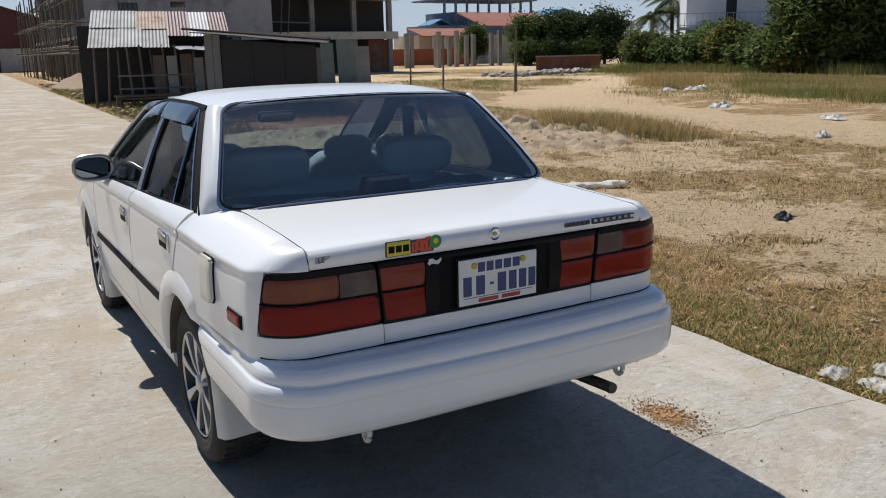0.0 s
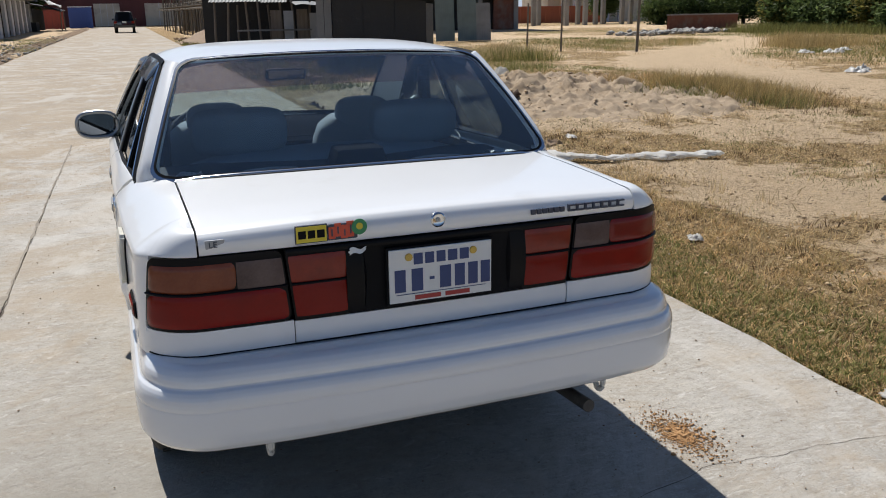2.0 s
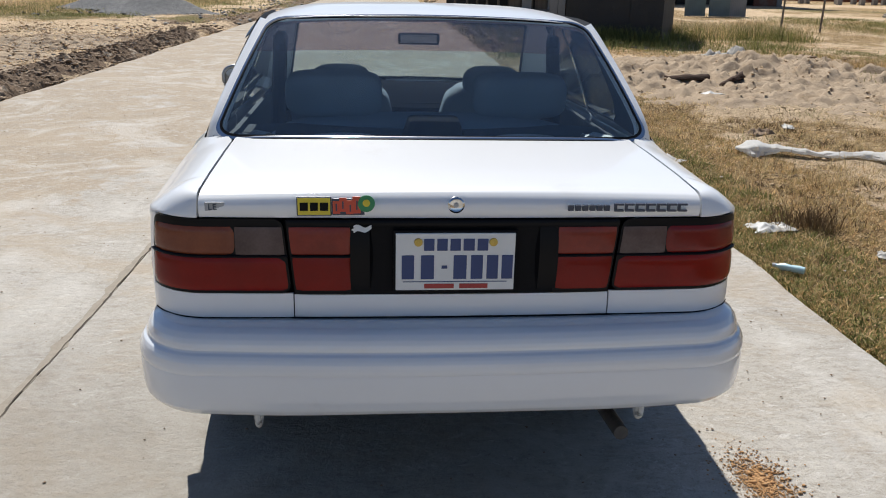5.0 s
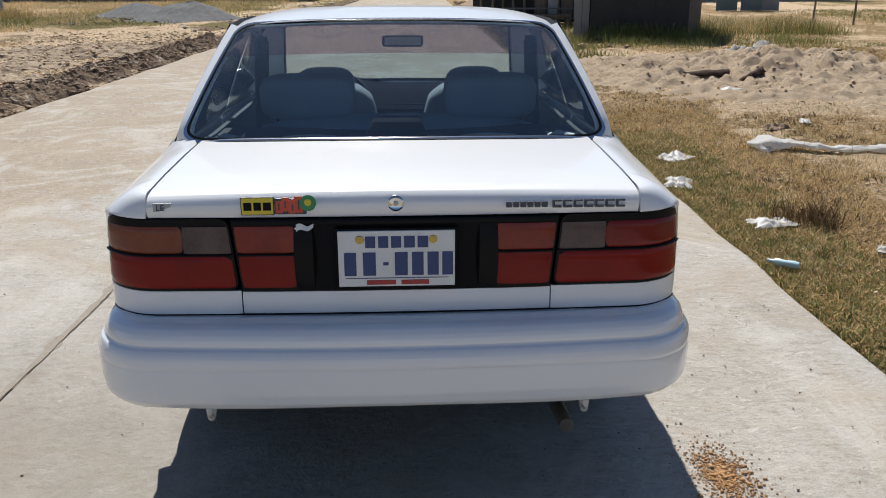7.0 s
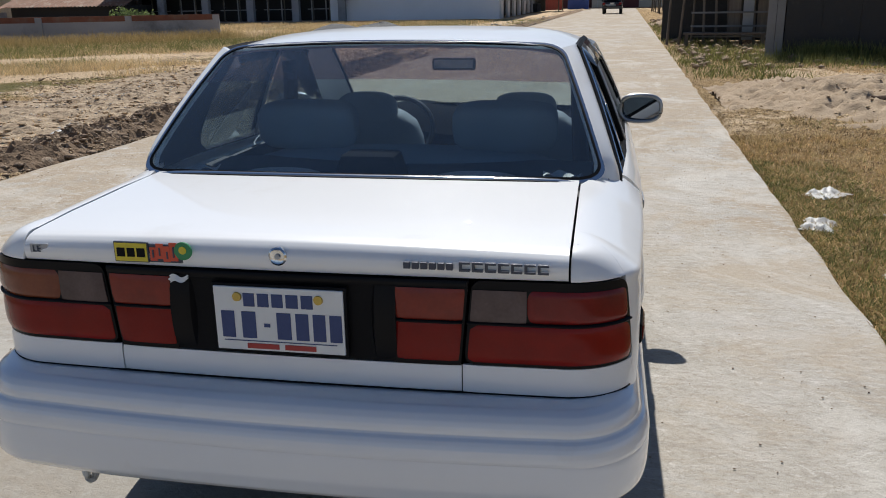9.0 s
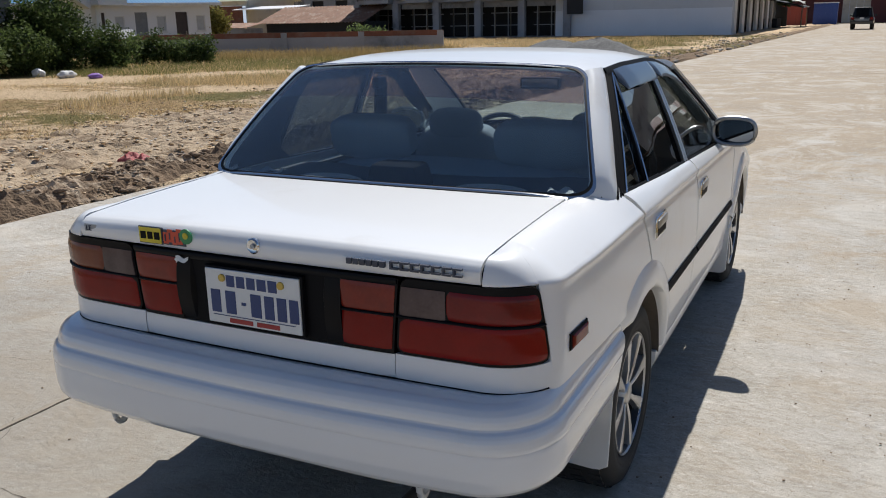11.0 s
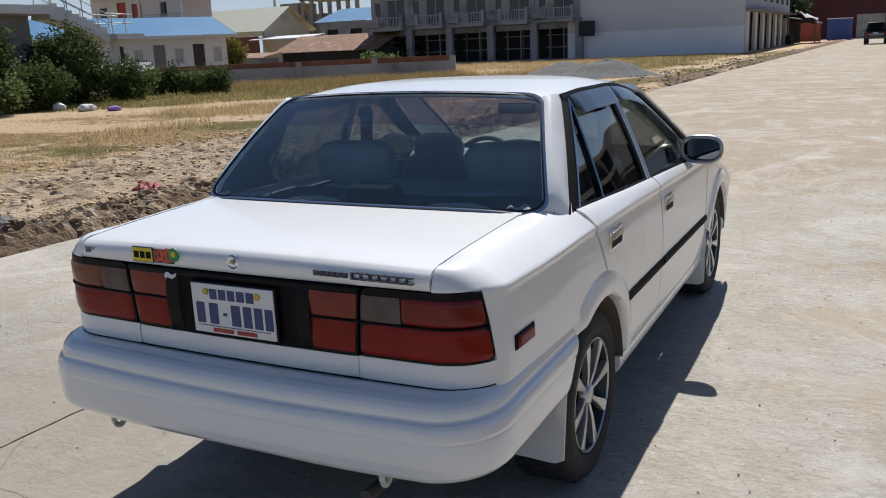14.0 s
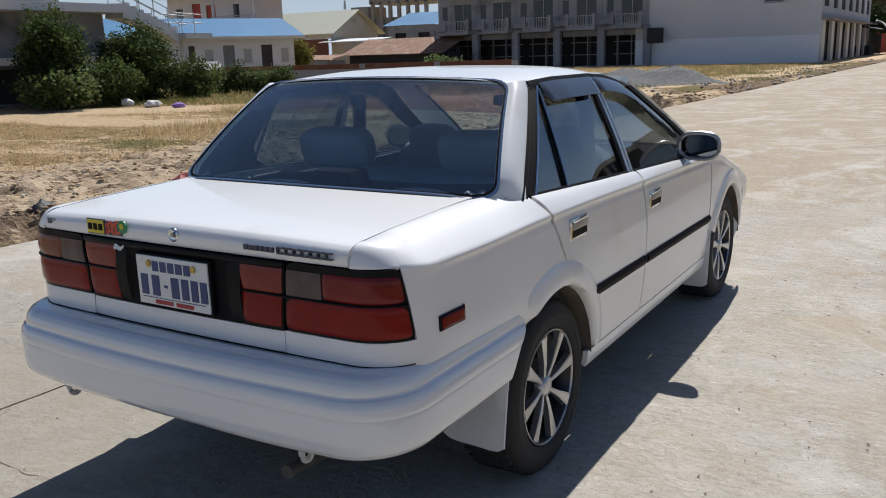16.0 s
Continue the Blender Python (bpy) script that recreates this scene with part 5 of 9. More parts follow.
# roof, screens
def roof(u, v):
    x = lerp(-0.592, 0.592, u)
    k = abs(x) / 0.592
    y0 = 0.998 + 0.050 * k * k
    y1 = 2.110 - 0.060 * k * k
    y = lerp(y0, y1, v)
    zr = smoothed([0.98, 1.08, 1.35, 1.65, 1.80, 1.92, 2.05, 2.15], [1.366, 1.380, 1.398, 1.399, 1.391, 1.375, 1.343, 1.312], y, 0.08)
    return (x, y, zr - 0.018 * k**2 - 0.030 * k**7)


part("roof", sheet(roof, 28, 24, 0.02), "paint", car, smooth=True, sharp=60)


def pane_of(fn, ra, rb, o, thick, b0=-1.0, b1=1.0, flip=False):
    def g(u, v):
        a, b = rounded(2 * u - 1, lerp(b0, b1, v), ra, rb)
        return fn(a, b, o)

    return sheet(g, 28, 20, thick, flip)


def frame_ring(fn, w0, w1, ra, rb, name, mat, o, parent_):
    """A border round a screen between two insets (in the screen's half height), following its rounded corners."""

    def g(u, v):
        t = (u * 4) % 4
        e = 2 * (t % 1) - 1
        a, b = [(e, -1), (1, e), (-e, 1), (-1, -e)][min(int(t), 3)]
        a, b = rounded(a, b, ra, rb)
        w = lerp(w0, w1, v)
        return fn(a * (1 - w * 0.36), b * (1 - w), o)

    return part(name, sheet(g, 160, 2, 0.004), mat, parent_, smooth=True)


rwp = part("rear_window", pane_of(screen_r, 0.10, 0.22, 0.0, 0.004), "glass_rear", car, "tinted rear window", smooth=True)
rwp.visible_shadow = False
film_ = part("sun_film", pane_of(screen_r, 0.10, 0.22, -0.007, 0.0, 0.38, 0.97), "film", rwp, "reddish sun film across the top", smooth=True)
film_.visible_shadow = False
frame_ring(screen_r, 0.0, 0.026, 0.10, 0.22, "window_surround", "gloss_black", 0.003, rwp)
frame_ring(screen_r, -0.035, 0.004, 0.10, 0.22, "bright_surround", "chrome", 0.0015, rwp)
tubep = [screen_r(lerp(-0.90, 0.90, u / 20), -1.0, 0.0) + Vector((0, -0.012, 0.003 - 0.010 * abs(u / 10 - 1) ** 12)) for u in range(21)]
part("window_gasket", tube(bmesh.new(), tubep, 0.006, 8), "black_trim", rwp, smooth=True)
part("bright_moulding", tube(bmesh.new(), [p + Vector((0, -0.013, 0.001)) for p in tubep], 0.006, 8), "chrome", rwp, "thin chrome moulding", smooth=True)
part("lid_seal", tube(bmesh.new(), [p + Vector((0, -0.025, -0.002)) for p in tubep], 0.005, 8), "black_trim", rwp, smooth=True)


ws = part("windscreen", pane_of(screen_f, 0.08, 0.16, 0.0, 0.004, flip=True), "glass", car, smooth=True)
ws.visible_shadow = False
frame_ring(screen_f, 0.0, 0.09, 0.08, 0.16, "window_surround", "gloss_black", 0.002, ws)


def hood(u, v):
    x, y = lerp(-0.618, 0.618, u), lerp(2.94, 3.90, v)
    return (x, y + 0.03 * (1 - (x / 0.62) ** 2), crease(y) + 0.028 + 0.016 * (1 - (x / 0.62) ** 2))


part("bonnet", sheet(hood, 12, 16, 0.012), "paint", car, smooth=True)
part("front_bumper", sheet(lambda u, v: (lerp(-1, 1, u) * 0.80 * (1 - 0.08 * abs(v - 0.5)), 3.68 + 0.34 * (1 - abs(lerp(-1, 1, u)) ** 6) - 0.04 * abs(2 * v - 1) ** 3, lerp(0.26, 0.50, v)), 40, 10, 0.03, True), "bumper", car, smooth=True)
part("grille", new_box(-0.35, 0.35, 3.90, 3.95, 0.50, 0.58, bevel=0.01), "black_trim", car)

part("nose_panel", sheet(lambda u, v: (lerp(-0.76, 0.76, u), 3.86 + 0.06 * (1 - (2 * u - 1) ** 4) - 0.05 * v, lerp(0.46, 0.60, v)), 20, 4, 0.03, True), "paint", car, smooth=True)
part("engine_bay", new_box(-0.60, 0.60, 3.0, 3.82, 0.36, 0.58), "black_trim", car)

# underside and exhaust
ub = bmesh.new()
box(ub, -0.58, 0.58, 0.75, 3.9, 0.24, 0.36)
box(ub, -0.60, 0.60, 0.02, 0.75, 0.44, 0.54)
part("underbody", ub, "black_trim", car)
part("tail_cavity", new_box(-0.70, 0.70, 0.045, 0.60, 0.52, 0.945), "black_trim", car)
ex = bmesh.new()
tube(ex, [(0.44, 0.9, 0.30), (0.44, 0.4, 0.31), (0.445, 0.10, 0.345), (0.45, -0.085, 0.355)], 0.020, 12)
part("exhaust_pipe", ex, "steel", car, "rusty exhaust pipe", smooth=True)
part("silencer", rod(bmesh.new(), (0.40, 0.25, 0.40), (0.40, 0.66, 0.40), 0.065, 0.065, 16), "steel", car, smooth=True)

# cabin
part("cabin_floor", new_box(-0.70, 0.70, 0.7, 3.0, 0.34, 0.38), "inner", car)
for sx in (1, -1):
    part("door_lining", sheet(lambda u, v: (sx * lerp(0.725, lerp(0.765, 0.735, min(1.0, u * 8)) if v > 0.5 else 0.725, v), lerp(0.98, 2.9, u), lerp(0.36, 0.925, v)), 20, 8, 0.02, sx < 0), "inner", car, smooth=True)
part("headliner", sheet(lambda u, v: (lerp(-0.54, 0.54, u), lerp(1.10, 2.04, v), 1.345 + 0.02 * math.sin(math.pi * u)), 10, 6, 0.01), "seat", car, smooth=True)
part("parcel_shelf", sheet(lambda u, v: (lerp(-0.66, 0.66, u), lerp(0.64, 1.16, v), 0.962 + 0.006 * math.sin(9 * u) * v), 12, 4, 0.02), "shelf", car, smooth=True)
sl = bmesh.new()
box(sl, -0.105, 0.105, 0.72, 0.84, 0.965, 1.055, 0.02)
for v in sl.verts:
    if v.co.z > 1.0:
        v.co.x *= 0.84
part("stop_lamp", sl, "dash", car, "black high stop lamp box", smooth=True)
for xc, yc, rx, ry in ((-0.30, 0.80, 0.145, 0.075), (0.32, 0.80, 0.145, 0.075)):
    part("speaker_grille", sheet(lambda u, v: (xc + rx * v * math.cos(6.2832 * u), yc + ry * v * math.sin(6.2832 * u), 0.972 + 0.020 * (1 - v**4)), 28, 6), "paper", car, "beige oval speaker grille on the shelf", smooth=True)
for xc, rot in ((-0.585, 0.4), (0.575, -0.3)):
    part("shelf_paper", sheet(lambda u, v: (xc + 0.055 * (2 * u - 1), 0.80 + 0.035 * (2 * v - 1) + rot * 0.05 * (2 * u - 1), 0.990 + 0.010 * math.sin(9 * u + 4 * v)), 8, 5, 0.002), "white_plastic", car, smooth=True)


def cushion(cx, cy, cz, w, d, h, tilt, p=4.0):
    """A stuffed block with rounded edges."""
    bm = bmesh.new()
    bmesh.ops.create_uvsphere(bm, u_segments=24, v_segments=14, radius=1.0)
    for v in bm.verts:
        x, y, z = v.co
        n_ = (abs(x) ** p + abs(y) ** p + abs(z) ** p) ** (1 / p)
        v.co = Vector((x / n_ * w / 2, y / n_ * d / 2, z / n_ * h / 2))
    bm.transform(Matrix.Translation((cx, cy, cz)) @ Matrix.Rotation(radians(tilt), 4, "X"))
    return bm


rs = thing("rear_seat", "", "")
rs.parent = car
part("bench_back", cushion(0, 1.24, 0.76, 1.22, 0.18, 0.50, 18), "seat", rs, smooth=True)
part("bench_base", cushion(0, 1.54, 0.50, 1.24, 0.55, 0.22, -6), "seat", rs, smooth=True)
for x0 in (-0.345, 0.36):
    part("headrest", cushion(x0, 1.20, 1.075, 0.36, 0.12, 0.165, 14, 4.6), "seat", rs, smooth=True)
for x0 in (-0.34, 0.36):
    fs = thing("front_seat", "", "")
    fs.parent = car
    part("backrest", cushion(x0, 2.06, 0.74, 0.48, 0.17, 0.60, 16), "seat", fs, smooth=True)
    part("base", cushion(x0, 2.32, 0.50, 0.48, 0.52, 0.20, -5), "seat", fs, smooth=True)
    part("headrest", cushion(x0, 1.96, 1.03, 0.27, 0.10, 0.16, 12, 3.2), "seat", fs, smooth=True)
part("dashboard", sheet(lambda u, v: (lerp(-0.70, 0.70, u), 2.72 + 0.34 * v, 0.80 + 0.12 * math.sin(math.pi * min(v * 0.75, 0.5)) + 0.03 * math.exp(-((lerp(-0.7, 0.7, u) + 0.34) / 0.16) ** 2)), 24, 8, 0.05), "dash", car, smooth=True)
part("dash_face", new_box(-0.70, 0.70, 2.74, 2.80, 0.40, 0.83, bevel=0.02), "dash", car, smooth=True)
part("centre_console", new_box(-0.11, 0.13, 2.05, 2.74, 0.38, 0.62, bevel=0.03), "dash", car, smooth=True)
st = part("steering_wheel", tube(bmesh.new(), [(-0.34 + 0.185 * math.cos(a), 2.50 + 0.07 * math.sin(a), 0.865 + 0.150 * math.sin(a)) for a in [2 * math.pi * k / 28 for k in range(28)]], 0.014, 8, True), "inner", car, smooth=True)
part("steering_column", rod(bmesh.new(), (-0.34, 2.51, 0.865), (-0.34, 2.80, 0.76), 0.06, 0.05, 12), "inner", st, smooth=True)
rvm = part("rear_view_mirror", new_box(-0.075, 0.125, 2.10, 2.13, 1.190, 1.247, bevel=0.014), "inner", car, "black cabin mirror", smooth=True)
part("mirror_face", new_box(-0.062, 0.112, 2.0965, 2.099, 1.199, 1.238, bevel=0.001), "mirror_dim", rvm)
for sx in (1, -1):
    def ctrim(u, v):
        z = lerp(0.985, 1.335, v)
        y = lerp(lerp(0.70, 1.06, v), float(np.interp(v, [0, 0.12, 0.3, 0.6, 1.0], [1.16, 1.075, 1.05, 1.09, 1.175])), u)
        return (sx * (gside(y, z) - 0.022), y, z)

    part("pillar_trim", sheet(ctrim, 6, 10, 0.006, sx < 0), "inner", car, smooth=True)
    part("belt_anchor", rod(bmesh.new(), (sx * 0.63, 1.69, 0.5), (sx * 0.585, 1.69, 1.25), 0.035, 0.03, 8), "inner", car)
    part("belt_guide", new_box(sx * 0.56, sx * 0.60, 1.63, 1.70, 1.22, 1.27, bevel=0.008), "black_trim", car)


# ---- ground and road ----
rng = np.random.default_rng(7)


def edge_r(y):
    return 1.90 + 0.022 * y


def edge_l(y):
    return -4.75 + 0.028 * y


def fnoise(x, y, s, seed=0.0):
    return noise.fractal(Vector((x * s + seed, y * s - seed, seed * 0.37)), 1.0, 2.0, 4)


def seg_dist(px, py, pts):
    best = 1e9
    for (ax, ay), (bx, by) in zip(pts[:-1], pts[1:]):
        dx, dy = bx - ax, by - ay
        t = min(1.0, max(0.0, ((px - ax) * dx + (py - ay) * dy) / (dx * dx + dy * dy)))
        best = min(best, math.hypot(px - ax - t * dx, py - ay - t * dy))
    return best


TRACK = [(30, -14), (17, -2), (13.0, 6.0), (12.6, 12.0), (14.5, 18.0), (20, 24.5), (29, 31), (30, 36), (26, 40), (20, 46), (24, 60), (34, 66), (60, 70)]
TRACK_L = [(-60, 5), (-30, 12), (-21, 15.2), (-17, 18.5), (-13, 22.5), (-9, 24), (-4, 23)]
TRACK_M = [(-30, 11), (-19.5, 12.6), (-15, 12.0), (-13.8, 13.5), (-11.6, 15.3), (-8.5, 19), (-5.5, 24)]


def spaced(lo, hi, near_lo, near_hi, step, grow=1.16):
    out = list(np.arange(near_lo, near_hi + 1e-6, step))
    s, v = step, near_hi
    while v < hi:
        s *= grow
        v += s
        out.append(v)
    s, v = step, near_lo
    while v > lo:
        s *= grow
        v -= s
        out.insert(0, v)
    return out


def ground_height(x, y):
    on_road = edge_l(y) - 0.05 < x < edge_r(y) + 0.02 and -28 < y < 122
    if on_road:
        return -0.09
    d = x - edge_r(y) if x > 0 else edge_l(y) - x
    h = -0.02 + 0.035 * fnoise(x, y, 0.5) * min(1, max(d, 0)) + 0.02 * fnoise(x, y, 2.5, 3.0) * min(1, max(d, 0) * 2)
    mound = math.exp(-(((x - 6.6) / 3.4) ** 2 + ((y - 11.3) / 2.7) ** 2))
    h += mound * (0.20 + 0.16 * abs(fnoise(x, y, 1.1, 5.0)) + 0.16 * abs(fnoise(x, y, 2.6, 9.0)) + 0.05 * fnoise(x, y, 4.4, 19.0)) + 0.022 * fnoise(x, y, 5.0, 12.0) * min(1, max(d, 0) * 2) * (0.8 + mound)
    if x < 0:
        b = math.exp(-(((d - 0.55) / 0.38) ** 2)) * min(1, max(0, (y + 8) / 6))
        h += b * (0.05 + 0.16 * abs(fnoise(x, y, 1.7, 2.0)) + 0.08 * abs(fnoise(x, y, 5.0, 4.0)))
        h += 0.05 * math.exp(-((d - 2.2) / 1.4) ** 2) * fnoise(x, y, 1.3, 8.0)
        h += max(0.0, 1 - abs(d - 2.8) / 3.2) * (0.05 * fnoise(x * 0.6, y, 2.0, 14.0) + 0.035 * fnoise(x * 0.7, y, 5.0, 15.0))
    return h


BAND_L = [(-12, 15.0), (-8.0, 15.5), (-7.2, 15.9), (-6.5, 16.9), (-6.1, 20.0), (-5.9, 27.0), (-5.7, 40.0)]
xs, ys = spaced(-420, 420, -9.0, 9.6, 0.10, 1.12), spaced(-260, 520, -2.0, 13.5, 0.10, 1.12)
verts, at_grass, at_dark, at_green = [], [], [], []
for y in ys:
    for x in xs:
        verts.append((x, y, ground_height(x, y)))
        g, dk, gr = 0.55, 0.0, 0.0
        if x > 0:
            d = x - edge_r(y)
            g = 0.58 + 0.55 * (fnoise(x, y, 0.5, 3.0) + 0.5 * fnoise(x, y, 1.7, 7.0))
            g += 0.35 * math.exp(-((d - 0.6) / 0.9) ** 2) - 0.55 * math.exp(-(((x - 6.0) / 3.4) ** 2 + ((y - 10.0) / 2.7) ** 2))
            g -= 0.25 * math.exp(-(((x - 4.2) / 1.2) ** 2 + ((y - 3.6) / 2.2) ** 2))
            t = seg_dist(x, y, TRACK) if y > -14 else 9
            g -= 1.2 * math.exp(-((t / 1.9) ** 4))
            gr = 0.30 * math.exp(-((d - 0.35) / 0.5) ** 2) * (1 if y < 6 else 0.5) + (0.65 if x > 19 and 19 < y < 60 else 0.0) * max(0, fnoise(x, y, 0.25, 6.0) + 0.5)
            gr -= 0.8 * math.exp(-((t / 2.2) ** 4))
        else:
            d = edge_l(y) - x
            g = 0.30 + 0.45 * fnoise(x * 0.5, y, 0.30, 2.0) + 0.5 * fnoise(x * 0.4, y, 0.9, 5.0) + 0.35 * min(1, max(0, (d - 3.5) / 3))
            t = seg_dist(x, y, TRACK_L)
            tm = seg_dist(x, y, TRACK_M)
            g -= 1.1 * math.exp(-((t / 1.6) ** 4)) + 1.0 * math.exp(-((tm / 0.9) ** 4)) + 0.38 * math.exp(-(((d - 2.9) / 1.5) ** 2))
            dk = (0.55 + 0.5 * fnoise(x, y, 0.9, 2.0)) * math.exp(-((d - 0.5) / 0.6) ** 4) + (1.1 * fnoise(x * 0.5, y, 0.8, 9.0) + 0.17) * max(0, 1 - abs(d - 2.5) / 6.5)
            dk += 0.5 * math.exp(-(((d - 1.0) / 1.3) ** 2)) * (1 if 24 < y < 70 else 0)
            s = seg_dist(x, y, BAND_L)
            dk += (0.50 + 0.8 * fnoise(x, y, 1.1, 12.0)) * math.exp(-((s / 0.42) ** 2))
            gr = (0.85 if d > 14 else 0.5 if d > 5 else 0.2) * max(0, fnoise(x * 0.6, y, 0.4, 6.0) + 0.45) + (0.8 if 26 < y < 64 and d < 11 else 0) * max(0, fnoise(x, y, 0.4, 2.0) + 0.3)
            gr += 0.40 * math.exp(-(((d - 6.3) / 1.5) ** 2)) * (0.6 + fnoise(x * 0.5, y, 0.5, 16.0))
            gr -= 0.8 * math.exp(-((t / 1.9) ** 4)) + 0.8 * math.exp(-((tm / 1.0) ** 4))
            dk -= 0.8 * math.exp(-((tm / 1.1) ** 4))
            dk += 0.34 * math.exp(-(((d - 7.5) / 2.2) ** 2)) * (0.5 + 1.2 * fnoise(x * 0.6, y, 0.5, 33.0))
        at_grass.append(g), at_dark.append(dk), at_green.append(gr)
nx, ny = len(xs), len(ys)
faces = [(j * nx + i, j * nx + i + 1, (j + 1) * nx + i + 1, (j + 1) * nx + i) for j in range(ny - 1) for i in range(nx - 1)]
gme = mesh_of("ground", verts, faces, "ground", smooth=True)
for nm, vals in (("grass", at_grass), ("dark", at_dark), ("green", at_green)):
    gme.attributes.new(nm, "FLOAT", "POINT").data.foreach_set("value", vals)
ground = tagged(link("ground", gme), "sandy waste ground with patches of dry grass", "ground", kind="structure")

road = thing("road", "sun-bleached concrete road with joints and sand drift", "road", kind="structure")


def joint_x(y):
    return -1.525 + 0.028 * y + 0.012 * fnoise(y, 0.0, 1.3, 4.0)


def slab(y0, y1, lane):
    n = max(8, int((y1 - y0) / 0.22)) if y0 < 20 else max(8, int((y1 - y0) / 1.5))
    m = 18
    vs, fs, sandv, near_darkv = [], [], [], []
    for k, zz in ((0, 0.0), (1, -0.13), (2, 0.0)):
        for j in range(n + 1):
            y = lerp(y0 + 0.012, y1 - 0.012, j / n)
            a, b = (edge_l(y) + 0.05 * fnoise(y, 0, 1.1, 7.0), joint_x(y) - (0.003 if y < 6 else 0.0004) - 0.006 * abs(fnoise(y, 1, 5.0)) * (1 if y < 6 else 0.0)) if lane == 0 else (joint_x(y) + (0.003 if y < 6 else 0.0004) + 0.006 * abs(fnoise(y, 2, 5.0)) * (1 if y < 6 else 0.0), edge_r(y) + 0.025 * fnoise(y, 0, 1.6, 3.0) + 0.012 * fnoise(y, 0, 7.0, 1.0))
            for i in range(m + 1):
                x = lerp(a, b, i / m)
                yy = y + (0.02 * fnoise(x, y0, 2.0) if j in (0, n) else 0)
                vs.append((x, yy, zz + (0.004 * fnoise(x, y, 0.8) if k != 1 else 0)))
                # strength of the darker tone, rising towards the near left
                near_darkv.append((0.75 + 0.3 * fnoise(x, y, 0.5, 51.0)) * min(1.0, max(0.0, (0.6 - x) / 1.6)) * min(1.0, max(0.0, (2.6 - y) / 2.2)))
                far = max(0.0, min(1.0, (y - 3.5) / 9)) * (1 - 0.35 * max(0.0, min(1.0, (y - 22) / 6)))
                sandv.append(0.05 + 0.48 * far + 0.22 * min(1, max(0, (-0.9 - x) / 1.4)) * min(1, max(0, (y - 2) / 3)) + 0.28 * math.exp(-((x + 3.1) / 0.8) ** 2) * min(1, max(0, (y - 1) / 4)) + 0.12 * fnoise(x, y, 0.3, 2.0) + 1.25 * max(0.0, fnoise(x, y, 0.55, 23.0)) * min(1, max(0, (y - 2.5) / 3)) * (1 if x < -0.8 else 0.6))
    off = (n + 1) * (m + 1)
    for j in range(n):
        for i in range(m):
            q = j * (m + 1) + i
            fs.append((q, q + 1, q + m + 2, q + m + 1))
    for j in range(n):
        for i in (0, m):
            q = j * (m + 1) + i
            fs.append((q + 2 * off, q + m + 1 + 2 * off, q + m + 1 + off, q + off))
    for i in range(m):
        for j in (0, n):
            q = j * (m + 1) + i
            fs.append((q + 2 * off, q + 1 + 2 * off, q + 1 + off, q + off))
    me = mesh_of("slab", vs, fs, "road")
    me.polygons.foreach_set("use_smooth", [k < n * m for k in range(len(me.polygons))])
    me.attributes.new("sand", "FLOAT", "POINT").data.foreach_set("value", sandv)
    me.attributes.new("near_dark", "FLOAT", "POINT").data.foreach_set("value", near_darkv)
    link("slab", me, road)


for y0, y1 in ((-27, -6.5), (-6.5, 22.2), (22.2, 50), (50, 84), (84, 118)):
    slab(y0, y1, 0)
    slab(y0, y1, 1)


def crack(pts, w, seed, name="crack", mat="crack", wander=1.0, lift=0.0015):
    """A thin uneven crack filled with soil, laid on the slab."""
    vs, fs = [], []
    P = []
    for (ax, ay), (bx, by) in zip(pts[:-1], pts[1:]):
        n = max(2, int(math.hypot(bx - ax, by - ay) / 0.03))
        P += [(lerp(ax, bx, i / n), lerp(ay, by, i / n)) for i in range(n)]
    for i, (x, y) in enumerate(P):
        a, b = P[max(i - 1, 0)], P[min(i + 1, len(P) - 1)]
        t = Vector((b[0] - a[0], b[1] - a[1])).normalized()
        nn = Vector((-t.y, t.x))
        o = (0.035 * fnoise(x, y, 3.0, seed) + 0.010 * fnoise(x, y, 14.0, seed)) * wander
        ww = w * (0.35 + 0.9 * abs(fnoise(x, y, 7.0, seed + 3)))
        c = Vector((x, y)) + nn * o
        for s in (-1, 1):
            q = c + nn * ww * s
            vs.append((q.x, q.y, lift + 0.004 * fnoise(q.x, q.y, 0.8)))
    for i in range(len(P) - 1):
        fs.append((2 * i, 2 * i + 1, 2 * i + 3, 2 * i + 2))
    link(name, mesh_of(name, vs, fs, mat), road)


crack([(0.62, -0.10), (0.94, -0.02), (1.24, -0.044), (1.45, -0.065), (1.90, -0.12)], 0.0016, 1.0)
crack([(-1.25, -0.05), (-1.01, -0.048), (-0.77, -0.027), (-0.5, -0.01)], 0.0015, 4.0)
crack([(-1.55, 0.35), (-1.2, -0.15), (-0.95, -0.45), (-0.6, -0.8)], 0.0018, 2.0)
crack([(-4.4, 0.4), (-3.0, 0.9), (-2.2, 0.75), (-1.6, 1.0)], 0.0016, 3.0)
for y0, y1, w in ((-6, 3.0, 0.030), (3.0, 9, 0.012)):
    crack([(joint_x(y) - 0.6 * w, y) for y in np.arange(y0, y1 + 0.01, 0.5)], w, 6.0, "joint_dirt", "joint_dirt", 0.25)
for y0, y1, w in ((-6, 3.0, 0.0042), (3.0, 9, 0.0018)):
    crack([(joint_x(y), y) for y in np.arange(y0, y1 + 0.01, 0.5)], w, 9.0, "joint_fill", "crack", 0.42, 0.0035)
# worn band across the road at the cross joint
crack([(edge_l(22.2), 22.2), (edge_r(22.2), 22.2)], 0.05, 8.0, "cross_joint_fill", "joint")


